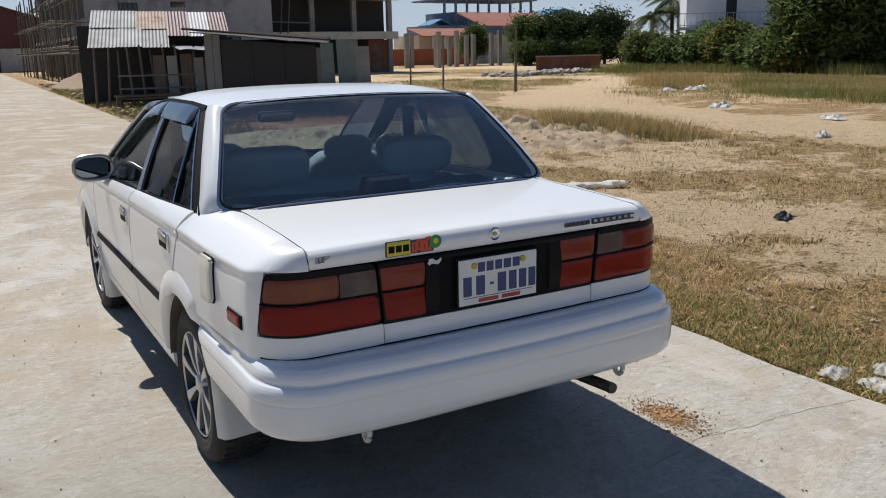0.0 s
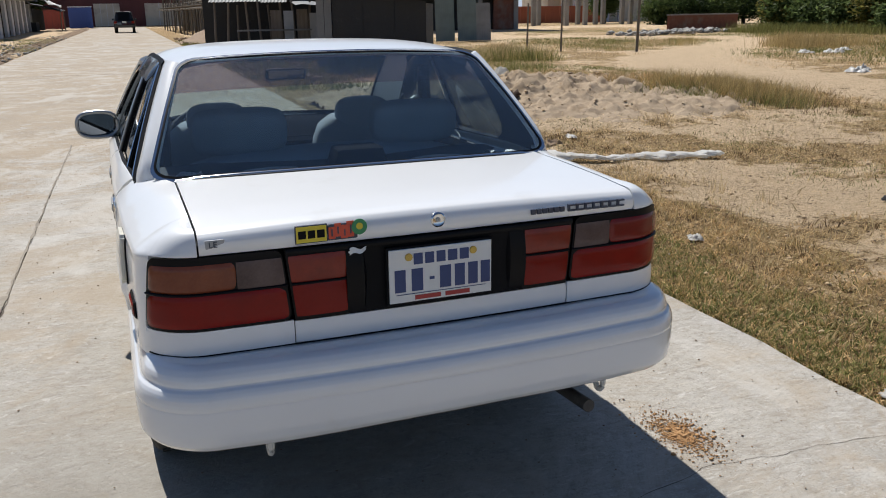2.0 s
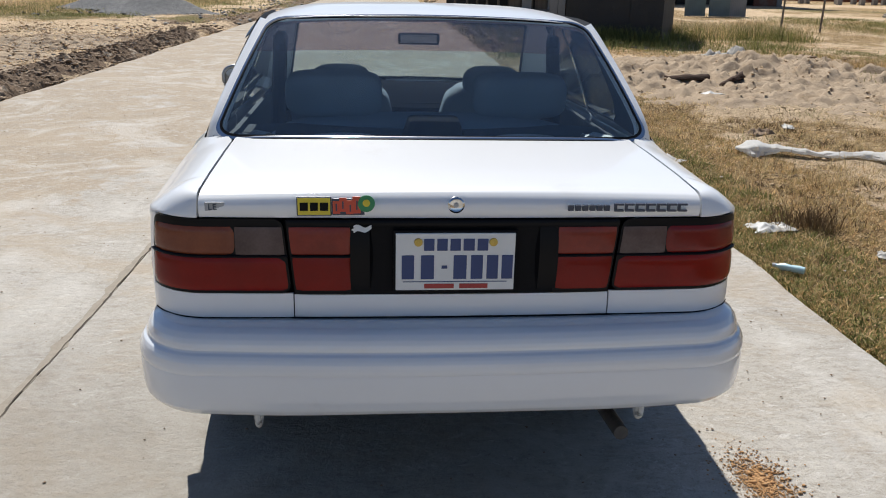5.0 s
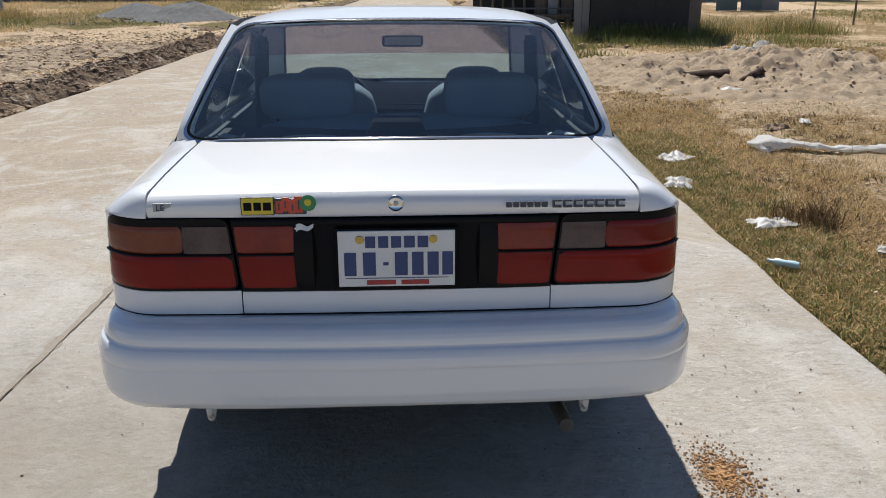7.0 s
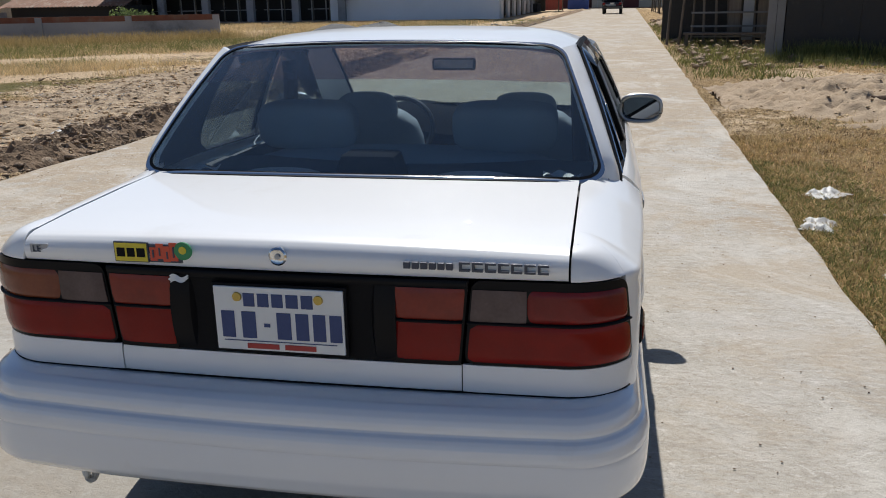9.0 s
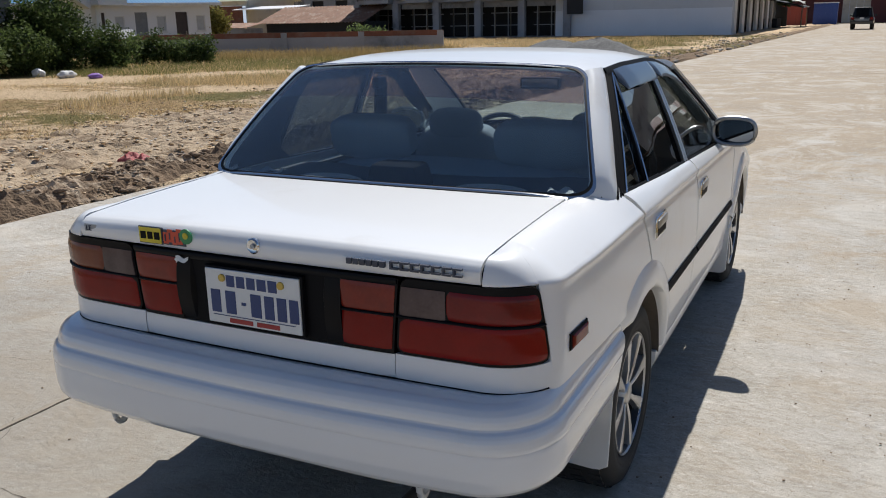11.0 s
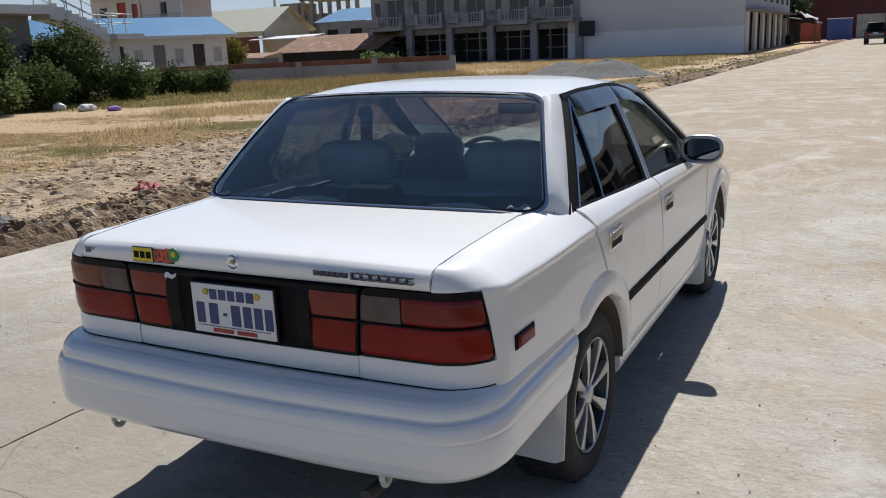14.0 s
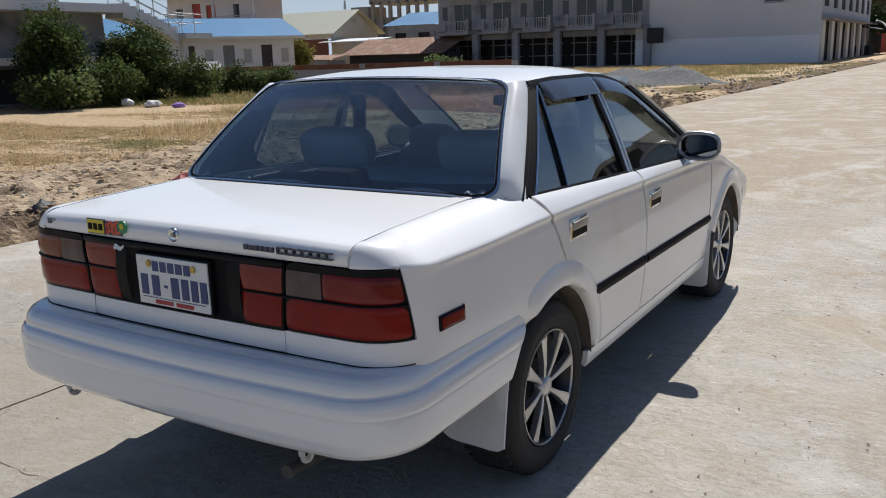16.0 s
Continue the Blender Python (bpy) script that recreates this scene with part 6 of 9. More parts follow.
def scatter_lumps(name, label, n, fn, size, mat, parent_=None, kind="stuff", category="debris", flat=0.6):
    """Many small uneven lumps as one object."""
    vs, fs = [], []
    base = [(1, 0, 0), (-1, 0, 0), (0, 1, 0), (0, -1, 0), (0, 0, 1), (0, 0, -1), (0.7, 0.7, 0.2), (-0.7, 0.6, 0.25), (0.5, -0.75, 0.3)]
    tri = [(0, 6, 4), (6, 2, 4), (2, 7, 4), (7, 1, 4), (1, 3, 4), (3, 8, 4), (8, 0, 4), (0, 5, 6), (6, 5, 2), (2, 5, 7), (7, 5, 1), (1, 5, 3), (3, 5, 8), (8, 5, 0)]
    for _ in range(n):
        x, y, z = fn()
        s = size * (0.35 + 1.3 * random.random() ** 2)
        a = random.random() * 6.28
        o = len(vs)
        for bx, by, bz in base:
            k = s * (0.7 + 0.6 * random.random())
            vs.append((x + k * (bx * math.cos(a) - by * math.sin(a)), y + k * (bx * math.sin(a) + by * math.cos(a)), z + k * bz * flat + s * 0.15))
        fs += [tuple(o + i for i in t) for t in tri]
    return tagged(link(name, mesh_of(name, vs, fs, mat, True), parent_), label, category, kind=kind)


# orange sand spill behind the car
sp = []
def spill():
    r = abs(random.gauss(0, 0.075))
    a = random.random() * 6.28
    x, y = 1.02 + r * math.cos(a) * 0.8, 0.20 + r * math.sin(a) * 1.4
    return (x, y, 0.002)


scatter_lumps("sand_spill", "spilled orange sand on the concrete", 3200, spill, 0.0032, "stain", flat=0.5)
scatter_lumps("sand_lumps", "larger crumbs of orange sand on the concrete", 90, spill, 0.008, "stain", flat=0.55)
scatter_lumps("road_grit", "dark grit and pebbles scattered over the concrete", 2300, lambda: (random.uniform(-4.4, 1.9), random.uniform(-1.2, 10), 0.003), 0.0036, "clod")

scatter_lumps("sand_crumbs", "sandy crumbs trodden over the concrete", 5200, lambda: (random.uniform(-4.4, 1.9), 6 + 20 * random.random() ** 1.2, 0.002), 0.0065, "pale_soil", flat=0.22)
scatter_lumps("soil_specks", "brown soil specks over the concrete", 500, lambda: (random.uniform(-4.4, 1.9), 5 + 22 * random.random() ** 1.2, 0.002), 0.006, "clod", flat=0.25)


def band():
    (ax, ay), (bx, by) = random.choice(list(zip(BAND_L[:-2], BAND_L[1:-1])))
    t = random.random()
    x, y = lerp(ax, bx, t) + random.gauss(0, 0.3), lerp(ay, by, t) + random.gauss(0, 0.35)
    return (x, y, ground_height(x, y))


scatter_lumps("dug_clods", "brown clods along a strip of dug soil", 1100, band, 0.028, "clod", category="soil", flat=0.42)
scatter_lumps("paper_litter", "white scraps of paper and plastic on the field", 70, lambda: (lambda x, y: (x, y, ground_height(x, y)))(edge_l(8) - 0.4 - 12 * random.random() ** 1.5, random.uniform(7, 34)), 0.06, "white_plastic", category="litter", flat=0.3)
scatter_lumps("pale_clods", "pale sandy clods over the near field", 2600, lambda: (lambda x, y: (x, y, ground_height(x, y) + 0.045))(edge_l(8) - 1.0 - 4.6 * random.random() ** 1.1, random.uniform(0, 24)), 0.034, "pale_soil", category="soil", flat=0.42)
scatter_lumps("field_rubble", "grey and white bits of rubble over the dug field", 1100, lambda: (lambda x, y: (x, y, ground_height(x, y) + 0.045))(edge_l(8) - 1.2 - abs(random.gauss(1.6, 1.3)), random.uniform(1, 24)), 0.020, "pale_litter", category="rubble", flat=0.4)
scatter_lumps("field_clods", "brown soil clods strewn over the field", 350, lambda: (lambda x, y: (x, y, ground_height(x, y) + 0.045))(edge_l(8) - 0.6 - 7 * random.random() ** 1.6, random.uniform(1, 26)), 0.036, "clod", category="soil", flat=0.4)


def billow(x, y, f, seed):
    return abs(noise.noise(Vector((x * f + seed, y * f - seed, seed * 0.3))))


def heaped_sheet(name, label, x0, x1, y0, y1, step, rise, mat, smooth=False):
    """A fine sheet of heaped soil laid over the ground, sinking below it at its edges; rise(x, y) is its height above the ground."""
    nu, nv = int((x1 - x0) / step), int((y1 - y0) / step)
    vs = [(lerp(x0, x1, i / nu) + step * random.uniform(-0.3, 0.3), lerp(y0, y1, j / nv) + step * random.uniform(-0.3, 0.3)) for j in range(nv + 1) for i in range(nu + 1)]
    vs = [(x, y, ground_height(x, y) + rise(x, y)) for x, y in vs]
    fs = [(j * (nu + 1) + i, j * (nu + 1) + i + 1, (j + 1) * (nu + 1) + i + 1, (j + 1) * (nu + 1) + i) for j in range(nv) for i in range(nu)]
    return tagged(link(name, mesh_of(name, vs, fs, mat, smooth)), label, "soil", kind="stuff")


def mound_rise(x, y):
    m = 1.25 - ((x - 6.6) / 4.3) ** 2 - ((y - 11.4) / 3.4) ** 2 + 0.5 * fnoise(x, y, 0.7, 41.0)
    k = min(1.0, max(0.0, m / 0.5))
    return -0.05 * (1 - k) + k * (0.012 + 0.06 * billow(x, y, 1.9, 3.0) + 0.085 * billow(x, y, 4.2, 7.0) + 0.085 * billow(x, y, 8.5, 11.0))


def bank_rise(x, y):
    d = edge_l(y) - x
    m = 1.0 - ((d - 0.62) / 0.60) ** 2 + 0.7 * fnoise(x, y, 1.0, 43.0)
    k = min(1.0, max(0.0, m / 0.5)) * min(1.0, max(0.0, d / 0.10))
    return -0.06 * (1 - k) + k * (0.006 + 0.04 * billow(x, y, 3.2, 13.0) + 0.06 * billow(x, y, 8.0, 17.0) + 0.07 * billow(x, y, 18.0, 21.0))


heaped_sheet("sand_mound", "trodden heap of pale sandy soil beside the road", 2.3, 11.4, 7.3, 15.3, 0.045, mound_rise, "mound_sand", True)
heaped_sheet("soil_bank", "bank of dark dug soil along the road edge", -6.4, -4.2, 0.0, 20.0, 0.04, bank_rise, "bank_soil")


def dug_rise(x, y):
    d = edge_l(y) - x
    m = 1.0 - ((d - 3.0) / 2.3) ** 2 + 0.9 * fnoise(x * 0.6, y, 0.6, 47.0)
    k = min(1.0, max(0.0, m / 0.5)) * min(1.0, max(0.0, (21 - y) / 3))
    return -0.05 * (1 - k) + k * (0.004 + 0.04 * billow(x * 0.7, y, 1.8, 23.0) + 0.045 * billow(x * 0.8, y, 5.0, 27.0) + 0.04 * billow(x, y, 12.0, 29.0))


heaped_sheet("dug_field", "rough dug soil with pale crumbs between road and field", -11.2, -5.4, 0.0, 21.0, 0.065, dug_rise, "dug_soil")


def top_height(x, y):
    """The height of whatever soil lies uppermost."""
    h = ground_height(x, y)
    if 2.3 < x < 11.4 and 7.3 < y < 15.3:
        h += max(0.0, mound_rise(x, y))
    elif -6.4 < x < -4.2 and 0 < y < 20:
        h += max(0.0, bank_rise(x, y))
    return h


def berm():
    y = random.uniform(-1, 60) if random.random() < 0.5 else random.uniform(0, 22)
    x = edge_l(y) - max(0.06, random.gauss(0.50, 0.34))
    if fnoise(x, y, 1.3, 17.0) < -0.12:
        return berm()
    return (x, y, top_height(x, y))


def mound_pt():
    x, y = random.gauss(6.6, 2.4), random.gauss(11.2, 1.9)
    return (x, y, ground_height(x, y) + max(0.0, mound_rise(x, y)))


scatter_lumps("soil_clods", "dark dug soil and clods heaped along the road edge", 2600, berm, 0.040, "clod", category="soil", flat=0.42)
scatter_lumps("soil_crumbs", "fine brown soil crumbs along the road edge", 6000, berm, 0.014, "pale_soil", category="soil", flat=0.5)
scatter_lumps("mound_lumps", "lumps of pale sandy soil on the mound", 1500, mound_pt, 0.022, "pale_soil", category="soil", flat=0.5)
scatter_lumps("mound_clods", "dark clods on the sandy mound", 260, lambda: (lambda x, y: (x, y, ground_height(x, y) + max(0.0, mound_rise(x, y))))(random.gauss(8.3, 0.9), random.gauss(13.0, 0.7)), 0.055, "clod", category="soil", flat=0.4)


def blades(name, label, pts, h, w, mat, lean=0.5, category="grass"):
    """Grass blades, each a bent tapering strip, as one object."""
    P = np.array(pts)
    n = len(P)
    R = rng.random((6, n))
    hh, ww = h * (0.35 + 0.9 * R[0]), w * (0.6 + 0.8 * R[1])
    a, b = R[2] * 6.28, R[3] * 6.28
    ca, sa = np.cos(a) * ww, np.sin(a) * ww
    k = lean * (0.35 + 0.65 * R[4])
    lx, ly = k * hh * np.cos(b), k * hh * np.sin(b)
    top = hh * np.maximum(0.12, 1 - 0.55 * k)
    x, y, z = P.T
    V = np.stack([np.stack(q, 1) for q in ((x - ca, y - sa, z - 0.01), (x + ca, y + sa, z - 0.01), (x + lx * 0.4 + ca * 0.7, y + ly * 0.4 + sa * 0.7, z + top * 0.62), (x + lx * 0.4 - ca * 0.7, y + ly * 0.4 - sa * 0.7, z + top * 0.62), (x + lx, y + ly, z + top))], 1).reshape(-1, 3)
    o = (np.arange(n) * 5)[:, None]
    tri = np.concatenate([o + np.array([[0, 1, 2]]), o + np.array([[0, 2, 3]]), o + np.array([[3, 2, 4]])], 1).reshape(-1)
    me = bpy.data.meshes.new(name)
    me.vertices.add(len(V))
    me.vertices.foreach_set("co", V.reshape(-1))
    me.loops.add(len(tri))
    me.loops.foreach_set("vertex_index", tri)
    me.polygons.add(len(tri) // 3)
    me.polygons.foreach_set("loop_start", np.arange(0, len(tri), 3))
    me.update(calc_edges=True)
    me.materials.append(M[mat])
    return tagged(link(name, me), label, category, kind="stuff")


def tufts(n_tufts, per, region, spread, keep=lambda x, y: True):
    out = []
    while n_tufts > 0:
        x, y = region()
        if not keep(x, y):
            continue
        n_tufts -= 1
        z = ground_height(x, y)
        if z < -0.085:
            z = -0.02
        for _ in range(random.randint(per // 2, per)):
            px, py = x + random.gauss(0, spread), y + random.gauss(0, spread)
            if px > edge_r(py) + 0.015 or px < edge_l(py) - 0.02:
                out.append((px, py, z))
    return out


off_track = lambda x, y: seg_dist(x, y, TRACK) > 1.9
no_mound = lambda x, y: math.hypot((x - 6.6) / 4.3, (y - 11.4) / 3.4) > 1.0
verge = lambda: (lambda y: (edge_r(y) + 1.5 * random.random() ** 1.7 + 0.01, y))(random.uniform(-1.8, 8))
near_verge = lambda: (lambda y: (edge_r(y) + 0.75 * random.random() ** 1.5 + 0.01, y))(random.uniform(-1.8, 6.5))
field = lambda: (random.uniform(2.2, 12.5), random.uniform(-1.5, 10.5))
patchy = lambda lo: (lambda x, y: fnoise(x, y, 0.5, 3.0) + 0.5 * fnoise(x, y, 1.7, 7.0) > lo and off_track(x, y) and no_mound(x, y))
blades("verge_straw", "short trampled straw along the road edge", tufts(3000, 16, verge, 0.045), 0.055, 0.0036, "straw", 1.6)
blades("verge_grass", "short dry grass along the road edge", tufts(1100, 14, verge, 0.030), 0.066, 0.0034, "brown_grass", 1.4)
blades("verge_green_grass", "short green grass among the dry verge", tufts(1900, 16, near_verge, 0.040), 0.055, 0.0036, "green_grass", 1.4)
blades("field_straw", "brown trampled straw over the sandy field", tufts(2800, 16, field, 0.075, patchy(0.02)), 0.042, 0.0036, "straw", 1.75)
blades("field_grass", "thin dry grass over the sandy field", tufts(1200, 12, field, 0.06, patchy(0.02)), 0.048, 0.0032, "dry_grass", 1.6)
blades("field_green_grass", "low green patches in the dry field", tufts(330, 30, field, 0.16, lambda x, y: fnoise(x, y, 0.6, 11.0) > 0.22 and off_track(x, y) and no_mound(x, y)), 0.05, 0.003, "green_grass", 1.2)
blades("verge_tufts", "small upright grass tufts along the road edge", tufts(420, 26, verge, 0.03), 0.065, 0.003, "brown_grass", 1.0)
blades("verge_green_tufts", "small green grass tufts along the road edge", tufts(420, 26, near_verge, 0.032), 0.055, 0.003, "green_grass", 1.0)
blades("field_tufts", "small upright dry grass tufts over the field", tufts(650, 28, field, 0.035, patchy(0.0)), 0.085, 0.003, "dry_grass", 0.9)
blades("brown_tufts", "small brown grass tufts over the field", tufts(420, 26, field, 0.045, patchy(0.06)), 0.07, 0.0034, "dead_grass", 1.0)
blades("dark_tuft", "dark dead tuft beside a plastic bag", tufts(9, 70, lambda: (random.gauss(2.72, 0.10), random.gauss(3.10, 0.06)), 0.05), 0.19, 0.003, "dead_grass", 0.7)
on_field = lambda: (lambda x, y: (x, y, ground_height(x, y)))(2.15 + 10.5 * random.random() ** 1.3, random.uniform(-1.5, 11))
scatter_lumps("field_pebbles", "dark crumbs and pebbles over the dry field", 2400, on_field, 0.012, "clod", category="soil", flat=0.35)
scatter_lumps("field_scraps", "pale crumbs and scraps over the dry field", 4200, on_field, 0.013, "pale_soil", category="soil")
blades("loose_straws", "loose pale straws lying on the dry field", tufts(2600, 4, lambda: (2.1 + 9.5 * random.random() ** 1.3, random.uniform(-1.6, 10)), 0.2, off_track), 0.11, 0.0032, "dry_grass", 1.75)
blades("dead_stalks", "dark dead stalks lying on the dry field", tufts(900, 5, lambda: (2.1 + 9.5 * random.random() ** 1.3, random.uniform(-1.6, 10)), 0.2, off_track), 0.09, 0.003, "dead_grass", 1.7)
blades("dry_weed_clump", "standing dry weeds beside the road", tufts(26, 34, lambda: (lambda y: (edge_r(y) + random.uniform(0.2, 2.2), y))(random.uniform(2.5, 8.5)), 0.07), 0.17, 0.0022, "dry_grass", 0.6)
blades("tall_dry_grass", "tall dry grass clumps beside the dirt track", tufts(150, 80, lambda: (lambda k: (7.9 + 1.9 * k + random.gauss(0, 0.3), 11.4 - 2.7 * k + random.gauss(0, 0.45)))(random.random()), 0.16, off_track), 0.27, 0.0034, "straw", 0.8)
blades("tall_straw", "brown straw at the foot of the tall grass", tufts(170, 50, lambda: (lambda k: (7.8 + 2.0 * k + random.gauss(0, 0.4), 11.3 - 2.8 * k + random.gauss(0, 0.5)))(random.random()), 0.2, off_track), 0.13, 0.004, "dead_grass", 1.1)
blades("mid_dry_grass", "dry grass beyond the sand mound", tufts(420, 36, lambda: (random.uniform(2.6, 13), random.uniform(12.5, 21)), 0.20, lambda x, y: off_track(x, y) and x > edge_r(y) + 0.3 and fnoise(x, y, 0.45, 21.0) > 0.08), 0.065, 0.005, "straw", 1.4)
blades("mid_green_grass", "low green weeds before the black shed", tufts(260, 36, lambda: (random.uniform(2.8, 12), random.uniform(14.5, 19.6)), 0.22, lambda x, y: off_track(x, y) and x > edge_r(y) + 0.3 and fnoise(x, y, 0.5, 31.0) > 0.0), 0.075, 0.005, "green_grass", 1.2)
blades("shed_weeds", "tall green weeds at the foot of the black shed", tufts(40, 70, lambda: (lambda k: (4.9 + 2.5 * k, 20.2 - 1.12 * k))(random.random()), 0.16), 0.50, 0.006, "green_grass", 0.5)
blades("far_dry_grass", "dry yellow grass on the far side of the track", tufts(380, 60, lambda: (random.uniform(15, 38), random.uniform(4, 36)), 0.45, lambda x, y: off_track(x, y) and x + y * 0.4 > 23), 0.13, 0.0055, "dry_grass", 1.0)
blades("far_straw", "brown straw on the far side of the track", tufts(700, 60, lambda: (random.uniform(15, 38), random.uniform(4, 36)), 0.5, lambda x, y: off_track(x, y) and x + y * 0.4 > 22), 0.09, 0.008, "straw", 1.2)
blades("far_green_grass", "greenish weeds on the far side of the track", tufts(1000, 60, lambda: (random.uniform(17, 40), random.uniform(6, 40)), 0.45, lambda x, y: off_track(x, y) and x + y * 0.4 > 25), 0.15, 0.0075, "green_grass", 0.9)
blades("hedge_weeds", "tall green weeds at the foot of the undergrowth", tufts(260, 60, lambda: (lambda k: (38.6 + 1.2 * math.sin(k * 5) + random.gauss(0, 0.6), 24 + 19 * k))(random.random()), 0.4), 0.75, 0.010, "green_grass", 0.6)
blades("rank_weeds", "thick green weeds beyond the dirt track", tufts(650, 60, lambda: (lambda a, b: (lerp(lerp(21.6, 20.0, a), lerp(35, 31, a), b), lerp(lerp(17.2, 11.0, a), lerp(28.5, 17.5, a), b)))(random.random(), random.random()), 0.4, lambda x, y: off_track(x, y) and fnoise(x, y, 0.25, 61.0) > -0.22), 0.34, 0.008, "green_grass", 0.8)
blades("rank_brown_grass", "tall brown grass among the weeds beyond the track", tufts(260, 60, lambda: (lambda a, b: (lerp(lerp(21.6, 20.0, a), lerp(35, 31, a), b), lerp(lerp(17.2, 11.0, a), lerp(28.5, 17.5, a), b)))(random.random(), random.random()), 0.4, lambda x, y: off_track(x, y) and fnoise(x, y, 0.3, 67.0) > 0.0), 0.40, 0.008, "brown_grass", 0.7)
blades("track_weeds", "standing brown weeds at the edge of the sand mound", tufts(90, 90, lambda: (lambda k: (7.9 + 1.4 * k + random.gauss(0, 0.28), 10.5 - 1.9 * k + random.gauss(0, 0.38)))(random.random()), 0.15, off_track), 0.40, 0.0036, "brown_grass", 0.7)
blades("track_green_weeds", "green weeds at the edge of the sand mound", tufts(60, 70, lambda: (lambda k: (7.8 + 1.5 * k + random.gauss(0, 0.3), 10.2 - 2.0 * k + random.gauss(0, 0.4)))(random.random()), 0.16, off_track), 0.24, 0.004, "green_grass", 0.8)
blades("far_tuft_grass", "tall pale grass clump beyond the track", tufts(70, 90, lambda: (random.gauss(25.2, 1.4), random.gauss(25.6, 1.3)), 0.4, off_track), 0.65, 0.006, "brown_grass", 0.6)
blades("shed_grass", "green and yellow weeds before the sheds", tufts(150, 60, lambda: (random.uniform(3.2, 10.5), random.uniform(17.2, 27)), 0.25, lambda x, y: x - edge_r(y) > 0.7), 0.30, 0.006, "green_grass", 0.8)
blades("shed_dry_grass", "tall dry grass beside the black shed", tufts(50, 70, lambda: (random.uniform(8.8, 12.6), random.uniform(22.0, 24.6)), 0.25), 0.60, 0.005, "dry_grass", 0.6)
blades("shed_tall_weeds", "tall green weeds beside the black shed", tufts(70, 70, lambda: (random.uniform(8.0, 12.6), random.uniform(21.5, 24.6)), 0.28), 0.50, 0.006, "green_grass", 0.6)
left_keep = lambda x, y: seg_dist(x, y, TRACK_L) > 1.5 and seg_dist(x, y, TRACK_M) > 0.85 and x < edge_l(y) - 0.9 and (abs(edge_l(y) - x - 2.9) > 1.6 or fnoise(x, y, 0.9, 27.0) > 0.2)
blades("standing_straw", "pale dry stalks standing in the field", tufts(45, 26, lambda: (lambda k: (-12.4 + random.gauss(0, 0.35), 9.8 + 3.6 * k))(random.random()), 0.14), 0.24, 0.006, "dry_grass", 0.4)
blades("left_green", "olive weeds in strips over the dug field", tufts(450, 26, lambda: (lambda y: (edge_l(y) - 4.5 - 12 * random.random(), y))(random.uniform(3, 34)), 0.25, lambda x, y: left_keep(x, y) and fnoise(x * 0.6, y, 0.4, 6.0) > 0.0), 0.06, 0.0055, "green_grass", 1.5)
blades("left_straw", "trampled straw over the dug field", tufts(2600, 26, lambda: (lambda y: (edge_l(y) - 0.8 - 20 * random.random() ** 1.4, y))(random.uniform(0, 38)), 0.25, lambda x, y: left_keep(x, y) and fnoise(x * 0.5, y, 0.3, 4.0) > -0.15), 0.05, 0.0055, "straw", 1.7)
blades("left_field_grass", "thin dry grass over the dug field", tufts(1100, 22, lambda: (random.uniform(-26, -7), random.uniform(5, 40)), 0.25, lambda x, y: left_keep(x, y) and fnoise(x * 0.5, y, 0.3, 4.0) > 0.0), 0.10, 0.005, "dry_grass", 1.1)
blades("track_grass", "dry grass strip along the dirt track", tufts(260, 40, lambda: (random.uniform(-17, -9), random.uniform(15.5, 19)), 0.25, left_keep), 0.24, 0.005, "dry_grass", 0.8)
blades("wall_grass", "dry grass before the boundary wall", tufts(600, 50, lambda: (random.uniform(-31, -12), random.uniform(19, 34)), 0.4, lambda x, y: left_keep(x, y) and y > 18.5 - 0.15 * (x + 20)), 0.24, 0.007, "dry_grass", 0.9)
blades("wall_tall_grass", "tall brown grass at the foot of the boundary wall", tufts(240, 60, lambda: (lambda x: (x, 27.2 + 0.70 * (x + 23.5) + 1.0 * random.gauss(0, 1.0)))(random.uniform(-24.5, -15)), 0.35, left_keep), 0.55, 0.007, "brown_grass", 0.6)
blades("wall_green_grass", "green weeds round the bushes and rubbish", tufts(900, 50, lambda: (random.uniform(-30, -13), random.uniform(17.5, 32)), 0.35, left_keep), 0.28, 0.007, "green_grass", 0.9)
blades("row_grass", "dry grass before the unfinished row", tufts(700, 45, lambda: (random.uniform(-32, -6), random.uniform(34, 60)), 0.5, left_keep), 0.26, 0.010, "dry_grass", 0.8)
blades("row_green", "green weeds around the gravel heaps", tufts(500, 45, lambda: (random.uniform(-15, -4.2), random.uniform(28, 62)), 0.45, left_keep), 0.16, 0.011, "green_grass", 1.0)


def litter():
    while True:
        x, y = random.uniform(2.3, 30), random.uniform(0, 34)
        if random.random() < 0.5:
            x, y = random.uniform(-22, -5.4), random.uniform(2, 30)
        if edge_l(y) - 0.3 < x < edge_r(y) + 0.3:
            continue
        return (x, y, ground_height(x, y) + 0.02)


scatter_lumps("litter", "small scraps of pale litter across the waste ground", 420, litter, 0.02, "pale_litter", category="litter", flat=0.3)


